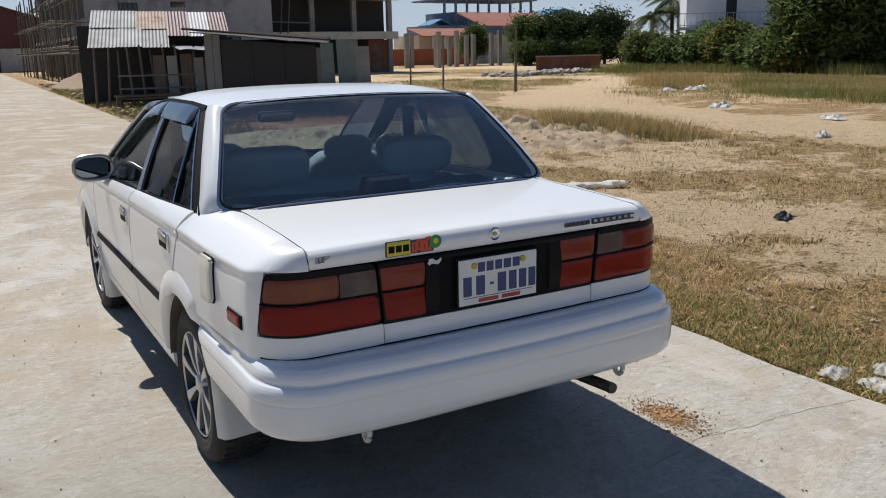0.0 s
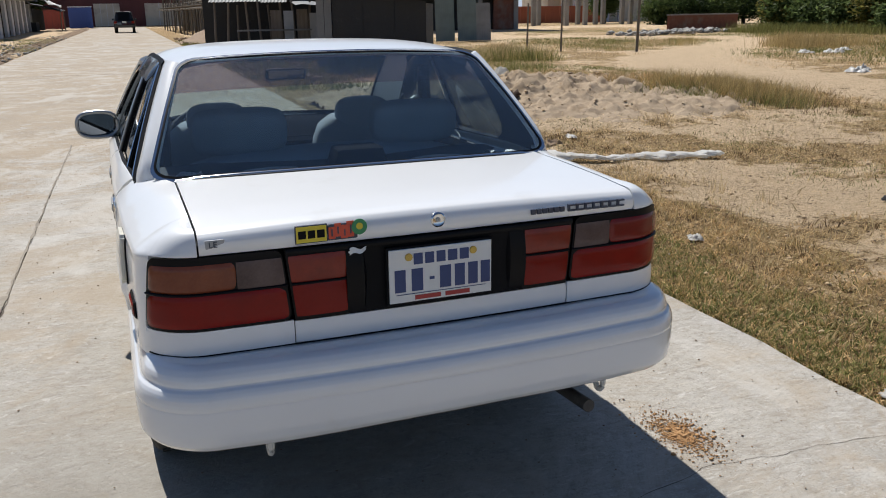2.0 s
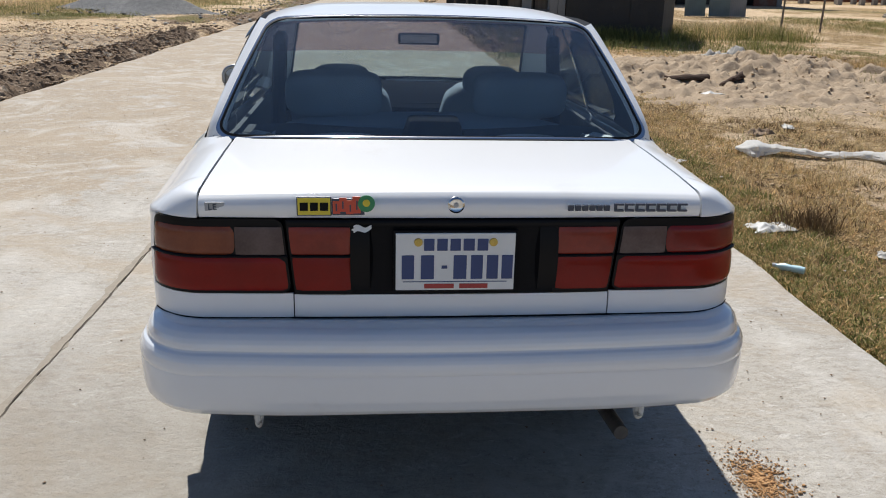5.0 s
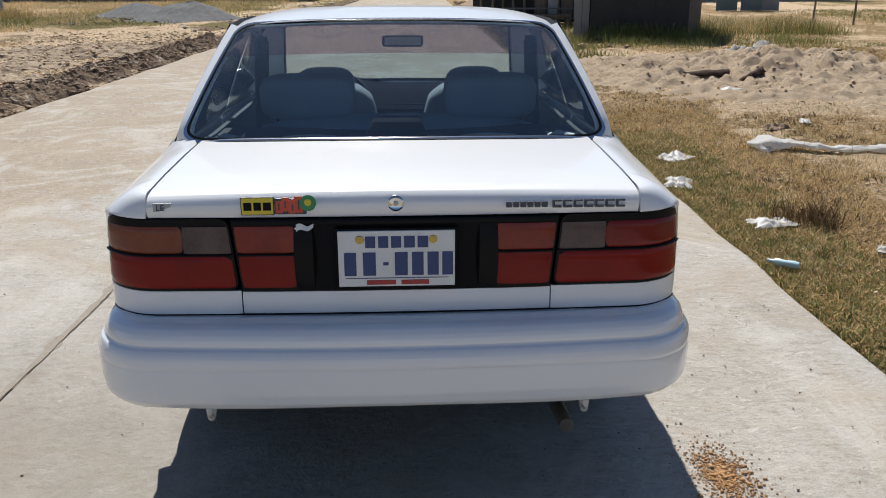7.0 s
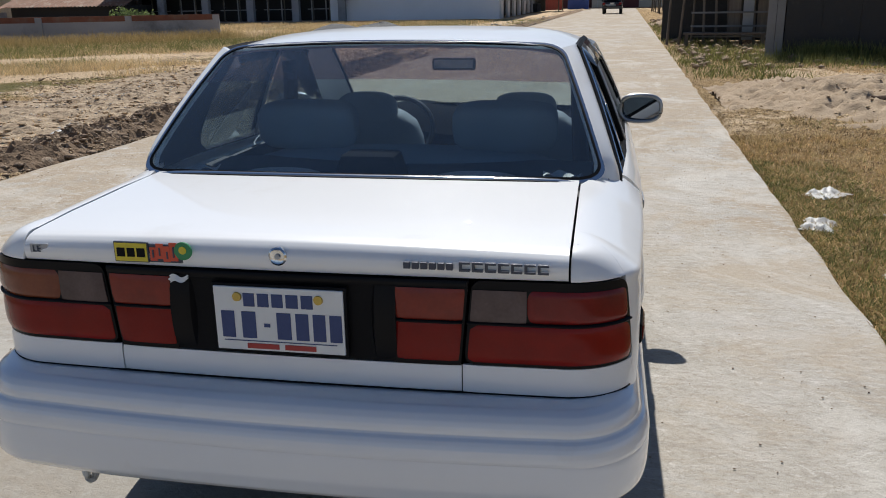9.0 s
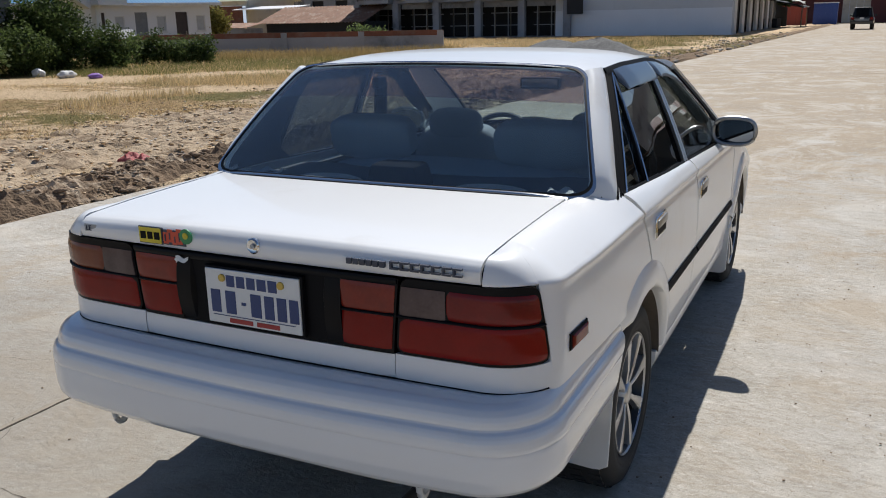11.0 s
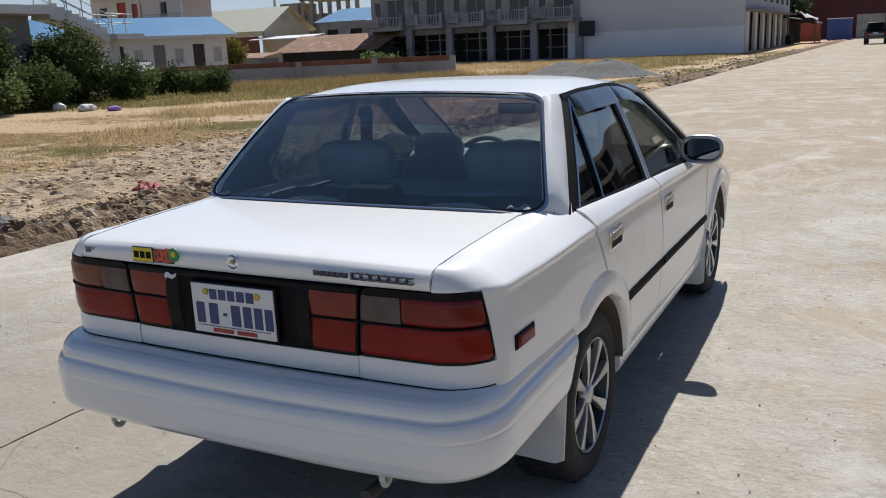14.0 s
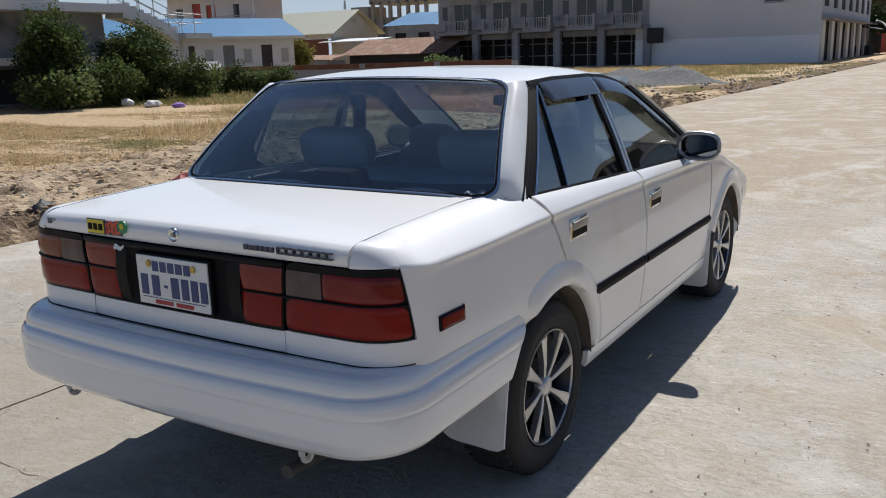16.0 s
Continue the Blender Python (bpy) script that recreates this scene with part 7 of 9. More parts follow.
# ---- loose things near the road ----
def crumpled(name, label, category, x, y, w, d, h, mat, rot=0.0, seed=1.0, n=18):
    """A crumpled film or cloth lying on the ground."""

    def fn(u, v):
        px, py = (u - 0.5) * w, (v - 0.5) * d
        e = 1 - max(abs(2 * u - 1), abs(2 * v - 1)) ** 3
        k = 1 + 0.25 * fnoise(px * 3, py * 3, 2.0 / max(w, 0.2), seed)
        return (px * k, py * k, 0.008 + h * e * abs(0.45 + 0.9 * fnoise(px, py, 3.0 / max(w, 0.25), seed) + 0.4 * fnoise(px, py, 9.0 / max(w, 0.25), seed + 4)))

    ob = part(name, sheet(fn, n, n, 0.003), mat, None, smooth=True, sharp=70)
    ob.matrix_world = pose(x, y, max(top_height(x, y), -0.02) + 0.005, 0, 0, rot)
    return tagged(ob, label, category)




def twisted(u, v):
    """A long twist of thin film, bunched at one end."""
    a = 2 * math.pi * v
    x = lerp(-1.0, 1.0, u)
    r = (0.022 + 0.045 * abs(fnoise(u * 5, 0.3, 1.0, 2.0)) + 0.040 * math.exp(-((u - 0.08) / 0.07) ** 2) + 0.02 * math.exp(-((u - 0.62) / 0.05) ** 2)) * (0.25 + min(1.0, u / 0.05, (1 - u) / 0.03))
    r *= 1 + 0.35 * fnoise(u * 12, math.cos(a) * 2, 1.0, 5.0) + 0.28 * fnoise(u * 22, math.sin(a) * 3, 1.0, 8.0)
    return (x, 0.10 * fnoise(u * 3, 0, 1.0, 4.0) + 2.0 * r * math.cos(a), max(0.0, 0.03 + r * 0.7 * math.sin(a) + 0.02 * fnoise(u * 5, 2, 1.0, 1.0)))


ps = part("plastic_sheet", sheet(twisted, 190, 26), "thin_film", None, smooth=True, sharp=70)
ps.matrix_world = pose(4.19, 5.27, 0.0, 0, 0, -18)
tagged(ps, "long crumpled white plastic sheet on dry grass", "plastic sheet")
crumpled("plastic_bag", "crumpled white plastic bag at the road edge", "plastic bag", 2.40, 3.05, 0.30, 0.18, 0.055, "white_plastic", 10, 3.0)
crumpled("plastic_bag", "torn pale plastic bag beside the concrete", "plastic bag", 2.42, 5.15, 0.34, 0.22, 0.055, "white_plastic", 40, 5.0)
crumpled("plastic_bag", "flattened pale plastic bag on the verge", "plastic bag", 2.14, 4.15, 0.30, 0.2, 0.05, "white_plastic", 70, 6.0)
crumpled("plastic_bag", "dirty white plastic bag on the verge", "plastic bag", 2.06, 0.14, 0.19, 0.12, 0.035, "dirty_plastic", 20, 7.0)
crumpled("plastic_bag", "dirty white plastic bag in dry grass", "plastic bag", 2.08, -0.07, 0.17, 0.13, 0.04, "dirty_plastic", 80, 8.0)
crumpled("plastic_bag", "torn grey-white plastic bag in the verge grass", "plastic bag", 2.27, 0.02, 0.13, 0.10, 0.045, "dirty_plastic", 30, 21.0)
crumpled("plastic_bag", "clear crumpled plastic bag on dry grass", "plastic bag", 2.83, 2.46, 0.13, 0.10, 0.035, "dirty_plastic", 60, 22.0)
crumpled("plastic_bag", "white plastic bag at the edge of dug soil", "plastic bag", -5.35, 7.1, 0.42, 0.3, 0.09, "white_plastic", 10, 9.0)
crumpled("plastic_bag", "red plastic bag at the edge of dug soil", "plastic bag", -5.55, 4.95, 0.29, 0.22, 0.09, "red_plastic", 25, 10.0)


def rubbish_bag(label, x, y, w, h, mat, seed):
    """A tied, half-filled bag slumped on the ground."""
    bm = bmesh.new()
    bmesh.ops.create_icosphere(bm, subdivisions=4, radius=1.0)
    for v in bm.verts:
        p = v.co.copy()
        k = 1 + 0.22 * noise.noise(p * 1.6 + Vector((seed, 0, 0))) + 0.14 * abs(noise.noise(p * 5 + Vector((0, seed, 0))))
        v.co = Vector((p.x * k * w / 2, p.y * k * w * 0.4, max(0.0, (p.z * k * 0.6 + 0.42)) * h))
    ob = part("rubbish_bag", bm, mat, None, smooth=True, sharp=80)
    ob.matrix_world = pose(x, y, max(ground_height(x, y), -0.02), 0, 0, seed * 40)
    return tagged(ob, label, "rubbish bag", "rubbish bags")


rubbish_bag("white filled rubbish bag by the bushes", -22.2, 17.3, 0.40, 0.25, "white_bag", 1.0)
rubbish_bag("white filled rubbish bag by the dirt track", -20.8, 17.2, 0.54, 0.22, "white_bag", 2.0)
rubbish_bag("violet rubbish bag by the dirt track", -19.7, 17.3, 0.50, 0.15, "purple_plastic", 3.0)
crumpled("rag", "dark rag lying on the dry field", "rag", 4.99, 2.74, 0.20, 0.12, 0.06, "black_sheet", 15, 14.0)
for x, y, s in ((14.76, 9.2, 0.8), (15.85, 13.3, 0.8), (16.4, 13.6, 0.5), (21.5, 14.8, 0.8), (22.5, 20.5, 1.1), (21.6, 20.9, 0.8), (24, 21.5, 0.9), (11.41, 7.01, 0.4)):
    crumpled("plastic_bag", "pale plastic rubbish beside the dirt track", "plastic bag", x, y, s * 0.6, s * 0.4, 0.14, "white_plastic", x * 30, x)
bt = thing("plastic_bottle", "pale blue crushed plastic bottle on the verge", "bottle", at=pose(2.09, 2.18, 0.02, 0, 90, -40))
part("bottle_body", lathe([(-0.08, 0.0002), (-0.08, 0.020), (-0.045, 0.022), (0.0, 0.018), (0.035, 0.022), (0.06, 0.011), (0.075, 0.010)], 16), "bottle_film", bt, smooth=True).data.transform(Matrix.Rotation(radians(90), 4, "Y"))
part("cap", rod(bmesh.new(), (0, 0, -0.075), (0, 0, -0.09), 0.012, 0.012, 12), "frame_white", bt)


def bark_slab(length, seed):
    """A split, half-hollow length of rotten log."""

    def fn(u, v):
        a = math.pi * (0.06 + 1.25 * v)
        r = (0.075 + 0.02 * fnoise(u * 5, v * 2, 1.0, seed)) * (0.75 + 0.5 * u)
        return (length * (u - 0.5) + 0.03 * fnoise(v * 4, u, 1.0, seed + 2), -r * math.cos(a), r * math.sin(a) * (0.8 + 0.3 * u) - 0.01)

    return sheet(fn, 24, 12, 0.022)


for (x, y, ln, rot, tip), words in (((4.36, 9.93, 0.60, -22, 0), "rotten hollow log half sunk in the sand"), ((4.95, 9.74, 0.36, -8, -24), "broken end of a rotten log standing up from the sand")):
    lg = part("rotten_log", bark_slab(ln, x), "rotten_wood", None, smooth=True)
    lg.matrix_world = pose(x, y, top_height(x, y) + 0.02, 0, tip, rot)
    tagged(lg, words, "log", "rotten logs")
crumpled("stone", "dark flat stone on dry grass", "stone", 3.95, 6.58, 0.26, 0.16, 0.09, "clod", 10, 31.0)
crumpled("plastic_scrap", "flat white plastic scrap on the sand", "plastic scrap", 4.35, 8.95, 0.30, 0.16, 0.03, "white_plastic", 15, 32.0)
crumpled("plastic_scrap", "flat white plastic scrap on dry grass", "plastic scrap", 4.40, 6.88, 0.20, 0.12, 0.03, "white_plastic", 70, 33.0)
crumpled("cement_lump", "pale hardened cement lump behind the mound", "cement lump", 6.95, 14.75, 1.15, 0.6, 0.30, "rubble", 12, 34.0)
bk = part("brick", new_box(-0.11, 0.11, -0.05, 0.05, -0.035, 0.035, bevel=0.006), "brick", None)
bk.matrix_world = pose(6.40, 13.1, top_height(6.40, 13.1) + 0.04, 8, 5, 25)
tagged(bk, "loose red brick on the sandy mound", "brick")
crumpled("rag", "dark grey plastic sheet scrap at the bank", "plastic scrap", -5.40, 3.15, 0.55, 0.30, 0.10, "black_sheet", 35, 35.0)


# ---- buildings ----
def holes_wall(bm, u0, u1, z0, z1, holes, y0, y1):
    """A wall along x with through openings (u0, u1, z0, z1), welded into one piece."""
    us = sorted({u0, u1, *[min(max(h[0], u0), u1) for h in holes], *[min(max(h[1], u0), u1) for h in holes]})
    zs = sorted({z0, z1, *[min(max(h[2], z0), z1) for h in holes], *[min(max(h[3], z0), z1) for h in holes]})
    made = {}

    def vert(i, j, y):
        if (i, j, y) not in made:
            made[i, j, y] = bm.verts.new((us[i], y, zs[j]))
        return made[i, j, y]

    def solid(i, j):
        if not (0 <= i < len(us) - 1 and 0 <= j < len(zs) - 1):
            return False
        cu, cz = (us[i] + us[i + 1]) / 2, (zs[j] + zs[j + 1]) / 2
        return not any(h[0] < cu < h[1] and h[2] < cz < h[3] for h in holes)

    for i in range(len(us) - 1):
        for j in range(len(zs) - 1):
            if not solid(i, j):
                continue
            for y in (y0, y1):
                bm.faces.new([vert(i, j, y), vert(i + 1, j, y), vert(i + 1, j + 1, y), vert(i, j + 1, y)])
            for (ni, nj), (p, q) in (((i - 1, j), ((i, j), (i, j + 1))), ((i + 1, j), ((i + 1, j), (i + 1, j + 1))), ((i, j - 1), ((i, j), (i + 1, j))), ((i, j + 1), ((i, j + 1), (i + 1, j + 1)))):
                if not solid(ni, nj):
                    bm.faces.new([vert(*p, y0), vert(*q, y0), vert(*q, y1), vert(*p, y1)])
    return bm


def window(parent_, x0, x1, z0, z1, y, frame="frame_white", pane_mat="dark_pane", mull=1, depth=0.10, sill=True):
    """A framed window set into a wall that faces -y."""
    w = thing("window", "", "")
    w.parent = parent_
    bm = bmesh.new()
    t = 0.05
    box(bm, x0, x1, y + 0.02, y + depth, z0, z0 + t)
    box(bm, x0, x1, y + 0.02, y + depth, z1 - t, z1)
    for k in range(mull + 2):
        xc = lerp(x0 + t / 2, x1 - t / 2, k / (mull + 1))
        box(bm, xc - t / 2, xc + t / 2, y + 0.02, y + depth, z0 + t, z1 - t)
    part("window_frame", bm, frame, w)
    for k in range(mull + 1):
        a, b = lerp(x0, x1, k / (mull + 1)), lerp(x0, x1, (k + 1) / (mull + 1))
        part("pane", new_box(a + 0.02, b - 0.02, y + 0.06, y + 0.07, z0 + 0.02, z1 - 0.02), pane_mat, w)
    if sill:
        part("sill", new_box(x0 - 0.06, x1 + 0.06, y - 0.05, y + 0.05, z0 - 0.06, z0 - 0.002), frame, w)
    return w


def door(parent_, x0, x1, z0, z1, y, mat="door_brown", name="door"):
    d = part(name, new_box(x0, x1, y + 0.03, y + 0.08, z0, z1), mat, parent_)
    part("handle", new_box(x1 - 0.14, x1 - 0.10, y - 0.01, y + 0.03, z0 + 0.95, z0 + 1.08), "chrome", d)
    return d


def railing(parent_, x0, x1, y, z0, h, n, mat="rail", name="railing"):
    bm = bmesh.new()
    box(bm, x0, x1, y - 0.025, y + 0.025, z0 + h - 0.05, z0 + h)
    box(bm, x0, x1, y - 0.02, y + 0.02, z0 + 0.08, z0 + 0.12)
    for k in range(n + 1):
        x = lerp(x0, x1, k / n)
        box(bm, x - 0.018, x + 0.018, y - 0.018, y + 0.018, z0, z0 + h - 0.05)
    return part(name, bm, mat, parent_)


def corrugated(x0, x1, p0, p1, wave=0.076, amp=0.012, sag=0.0, bm=None):
    """A corrugated sheet from the line p0 (y, z) to the line p1 (y, z)."""
    n = max(6, int((x1 - x0) / wave * 4))
    return sheet(lambda u, v: (lerp(x0, x1, u), lerp(p0[0], p1[0], v), lerp(p0[1], p1[1], v) + amp * math.cos(2 * math.pi * u * (x1 - x0) / wave) - sag * math.sin(math.pi * v)), n, 3, 0.004, bm=bm)


# unfinished grey row, three storeys, on the field side
def grey_row():
    g = thing("unfinished_row", "unfinished grey concrete shophouse row with open ground floor and balconies", "building", at=pose(-38.5, 63.55, 0, 0, 0, 3.0))
    W, n, H = 18.7, 5, 3.15
    bay = W / n
    part("back_wall", new_box(0, W, 11.5, 11.8, 0, 9.6), "grey_render", g)
    for x in (0.0, W):
        part("end_wall", new_box(x - 0.12, x + 0.12, 0.5, 11.5, 0, 9.6), "grey_render", g)
    for k, z in enumerate((0.02, H, H + 3.2, 9.6)):
        part("floor_slab", new_box(-0.12, W + 0.12, 0.0, 11.5, z - 0.02 if k == 0 else z - 0.28, z), "grey_render", g)
    for k in range(n + 1):
        x = k * bay
        part("column", new_box(x - 0.28, x + 0.28, -0.12, 0.4, 0, H - 0.28), "grey_render", g)
    # dark wall set inside, its colour standing for the unlit rooms behind
    part("inner_shade_wall", new_box(0.1, W - 0.1, 4.0, 4.15, 0.0, 9.3), "dark_void", g)
    for k in range(n):
        x0 = k * bay
        for q in (0.32, 0.68):
            part("prop", rod(bmesh.new(), (x0 + bay * q, 0.9, 0.02), (x0 + bay * q, 0.9, H - 0.29), 0.05, 0.05, 6), "pole_wood", g)
        for q in (0.18, 0.5, 0.82):
            part("frame_post", new_box(x0 + bay * q - 0.04, x0 + bay * q + 0.04, 2.2, 2.3, 0.02, H - 0.29), "rail", g)
        for zz in (0.9, 1.9):
            part("frame_rail", new_box(x0 + 0.32, x0 + bay - 0.32, 2.31, 2.38, zz, zz + 0.07), "rail", g)
        part("shutter_frame", new_box(x0 + 0.30, x0 + bay - 0.30, 0.55, 0.62, H - 0.75, H - 0.30), "grey_render", g)
        for s in (1, 2):
            zf = H + (s - 1) * 3.2
            hx = [(x0 + 0.35, x0 + 0.95, zf + 0.95, zf + 2.2), (x0 + 1.55, x0 + bay - 0.45, zf + 0.02, zf + 2.35)]
            bm = bmesh.new()
            holes_wall(bm, x0 + 0.01, x0 + bay - 0.01, zf, zf + 2.92, hx, 0.30, 0.5)
            part("facade_wall", bm, "grey_render", g)
            window(g, hx[0][0], hx[0][1], hx[0][2], hx[0][3], 0.33, "grey_render", "dark_pane", 0)
            window(g, hx[1][0], hx[1][1], hx[1][2], hx[1][3], 0.33, "rail", "dark_pane", 1, sill=False)
            b = thing("balcony", "", "")
            b.parent = g
            part("balcony_slab", new_box(x0 + 1.15, x0 + bay - 0.25, -0.95, 0.30, zf - 0.26, zf + 0.02), "grey_render", b)
            railing(b, x0 + 1.30, x0 + bay - 0.40, -0.90, zf + 0.02, 0.85, 14)
            for xx in (x0 + 1.20, x0 + bay - 0.32):
                part("balcony_pier", new_box(xx - 0.12, xx + 0.12, -0.98, -0.74, zf + 0.02, zf + 1.0), "grey_render", b)
            part("planter_ledge", new_box(x0 + 0.05, x0 + 1.1, -0.45, 0.29, zf + 0.10, zf + 0.55), "grey_render", b)
    part("side_board", new_box(W + 0.15, W + 1.4, -0.6, -0.45, 1.7, 2.85), "dark_void", g)
    return g


grey_row()


# white row beside it with its blank gable wall towards the car
def white_row():
    g = thing("white_row", "white painted row with a blank side wall and columned front", "building", at=pose(-20.9, 65.0, 0, 0, 0, 0))
    W, D = 13.5, 34.0
    bm = bmesh.new()
    holes_wall(bm, 0, W, 0, 9.8, [(9.6, 11.0, 4.35, 5.3)], 0, 0.25)
    part("side_wall", bm, "white_wall", g)
    window(g, 9.6, 11.0, 4.35, 5.3, 0.05, "frame_white", "dark_pane", 1)
    part("plinth", new_box(0.0, W, -0.03, 0.0, 0.0, 1.95), "white_fresh", g, "freshly whitened lower band")
    part("back_wall", new_box(0, 0.25, 0.25, D, 0, 9.8), "white_wall", g)
    part("end_wall", new_box(0.25, W, D - 0.25, D, 0, 9.8), "white_wall", g)
    part("roof", new_box(0, W + 0.3, 0, D, 9.8, 10.0), "raw_concrete", g)
    part("upper_floor", new_box(0.25, W + 0.75, 0.26, D - 0.3, 2.95, 3.12), "raw_concrete", g)
    # near-black wall gives the open ground floor its shade by colour
    part("inner_shade_wall", new_box(W - 1.6, W - 1.4, 0.3, D - 0.3, 0, 2.95), "dark_void", g)
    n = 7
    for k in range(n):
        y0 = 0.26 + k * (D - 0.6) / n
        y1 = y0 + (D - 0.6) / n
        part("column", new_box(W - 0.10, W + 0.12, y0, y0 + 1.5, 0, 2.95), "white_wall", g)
        # flat dark panel painted as the bay's shade; the bay itself is open
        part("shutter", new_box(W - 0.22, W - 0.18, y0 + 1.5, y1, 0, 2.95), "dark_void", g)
        for s in range(2):
            z0 = 3.15 + 3.2 * s
            part("front_wall", new_box(W - 0.25, W - 0.02, y0 + 0.01, y0 + 1.2, z0, z0 + 3.15), "white_wall", g)
            part("front_wall", new_box(W - 0.25, W - 0.02, y1 - 0.9, y1 - 0.01, z0, z0 + 3.15), "white_wall", g)
            part("front_wall", new_box(W - 0.25, W - 0.02, y0 + 1.21, y1 - 0.91, z0 + 2.2, z0 + 3.15), "white_wall", g)
            part("front_wall", new_box(W - 0.25, W - 0.02, y0 + 1.21, y1 - 0.91, z0, z0 + 0.8), "white_wall", g)
            part("pane", new_box(W - 0.12, W - 0.09, y0 + 1.2, y1 - 0.9, z0 + 0.8, z0 + 2.2), "dark_void", g)
    return g


white_row()

# site canopy, fence and blue container at the road's far end
cn = thing("site_canopy", "patched tarpaulin canopy on poles at the roadside", "canopy", at=pose(-6.6, 96, 0))
part("tarp", sheet(lambda u, v: (lerp(-2.2, 2.4, u), lerp(-3, 6, v), 3.1 - 1.1 * u + 0.25 * fnoise(u * 3, v * 3, 1.0, 2.0)), 10, 10, 0.03), "black_sheet", cn, smooth=True)
part("pale_tarp", sheet(lambda u, v: (lerp(0.2, 2.3, u), lerp(-2.9, 0.5, v), 3.0 - 1.0 * u + 0.3 * fnoise(u * 3, v * 3, 1.0, 6.0) + 0.35), 8, 8, 0.03), "white_plastic", cn, smooth=True)
for x, y in ((-2, -2.8), (2.2, -2.8), (-2, 5.8), (2.2, 5.8)):
    part("pole", rod(bmesh.new(), (x, y, 0), (x, y, 2.2 if x > 0 else 3.1), 0.06, 0.05, 8), "pole_wood", cn)
# black sheet added to stand in for the shaded area beneath the canopy
part("hanging_sheet", sheet(lambda u, v: (lerp(-2.1, 0.2, u), 5.6 + 0.15 * fnoise(u * 4, v, 1.0, 3.0), lerp(0.0, 2.7 - 0.7 * u, v)), 10, 6, 0.03), "black_sheet", cn, smooth=True)
part("clutter_board", new_box(-1.8, -0.2, -1.5, 3.5, 0.0, 0.9), "dark_void", cn)
fc = thing("site_fence", "red sheet-metal site fence", "fence", at=pose(-9, 108, 0))
for k in range(7):
    part("fence_sheet", new_box(k * 0.62, k * 0.62 + 0.60, -0.02, 0.02, 0.02, 2.1 + 0.06 * (k % 3)), "red_fence", fc)
part("rail", new_box(0, 4.35, 0.03, 0.10, 1.6, 1.7), "old_wood", fc)
bc = thing("container", "blue steel container box", "container", at=pose(-2.9, 112, 0))
part("body", new_box(-1.3, 1.3, -1.2, 1.6, 0.05, 2.45, bevel=0.03), "blue_tank", bc)
part("roof", new_box(-1.35, 1.35, -1.25, 1.65, 2.45, 2.55), "white_wall", bc)
for x in (-0.65, 0.0, 0.65):
    part("rib", new_box(x - 0.04, x + 0.04, -1.24, -1.2, 0.1, 2.4), "blue_tank", bc)


# maroon warehouse across the road's end
def warehouse():
    g = thing("warehouse", "maroon sheet-metal warehouse with white gate panels", "building", at=pose(-12, 124, 0))
    W = 26.0
    n = 40
    for k in range(n):
        x0, x1 = W * k / n, W * (k + 1) / n
        h = 5.6 + 4.2 * (1 - abs((x0 + x1) / 2 - W / 2) / (W / 2))
        part("wall_sheet", new_box(x0, x1 + 0.04 * (k % 2), 0, 0.06 + 0.03 * (k % 2), 0, h + 0.12), "maroon", g)
    part("body", new_box(0.1, W - 0.1, 0.2, 30, 0, 5.5), "maroon", g)
    for s in (0, 1):
        x0, x1 = (-0.4, W / 2) if s == 0 else (W / 2, W + 0.4)
        part("roof", sheet(lambda u, v: (lerp(x0, x1, u), lerp(-0.5, 30, v), 5.6 + 4.35 * (u if s == 0 else 1 - u)), 2, 2, 0.08), "maroon_zinc", g)
    for a, b in ((10.6, 13.9), (17.1, 24.5)):
        gate = part("gate_panel", new_box(a, b, -0.08, 0.0, 0.05, 3.0), "cream_wall", g, "off-white gate panel")
        for k in range(1, 4):
            part("gate_rib", new_box(lerp(a, b, k / 4) - 0.03, lerp(a, b, k / 4) + 0.03, -0.11, -0.08, 0.05, 3.0), "white_wall", gate)
    part("gate", new_box(14.2, 17.0, -0.05, 0.0, 0.05, 3.9), "maroon", g)
    return g


warehouse()


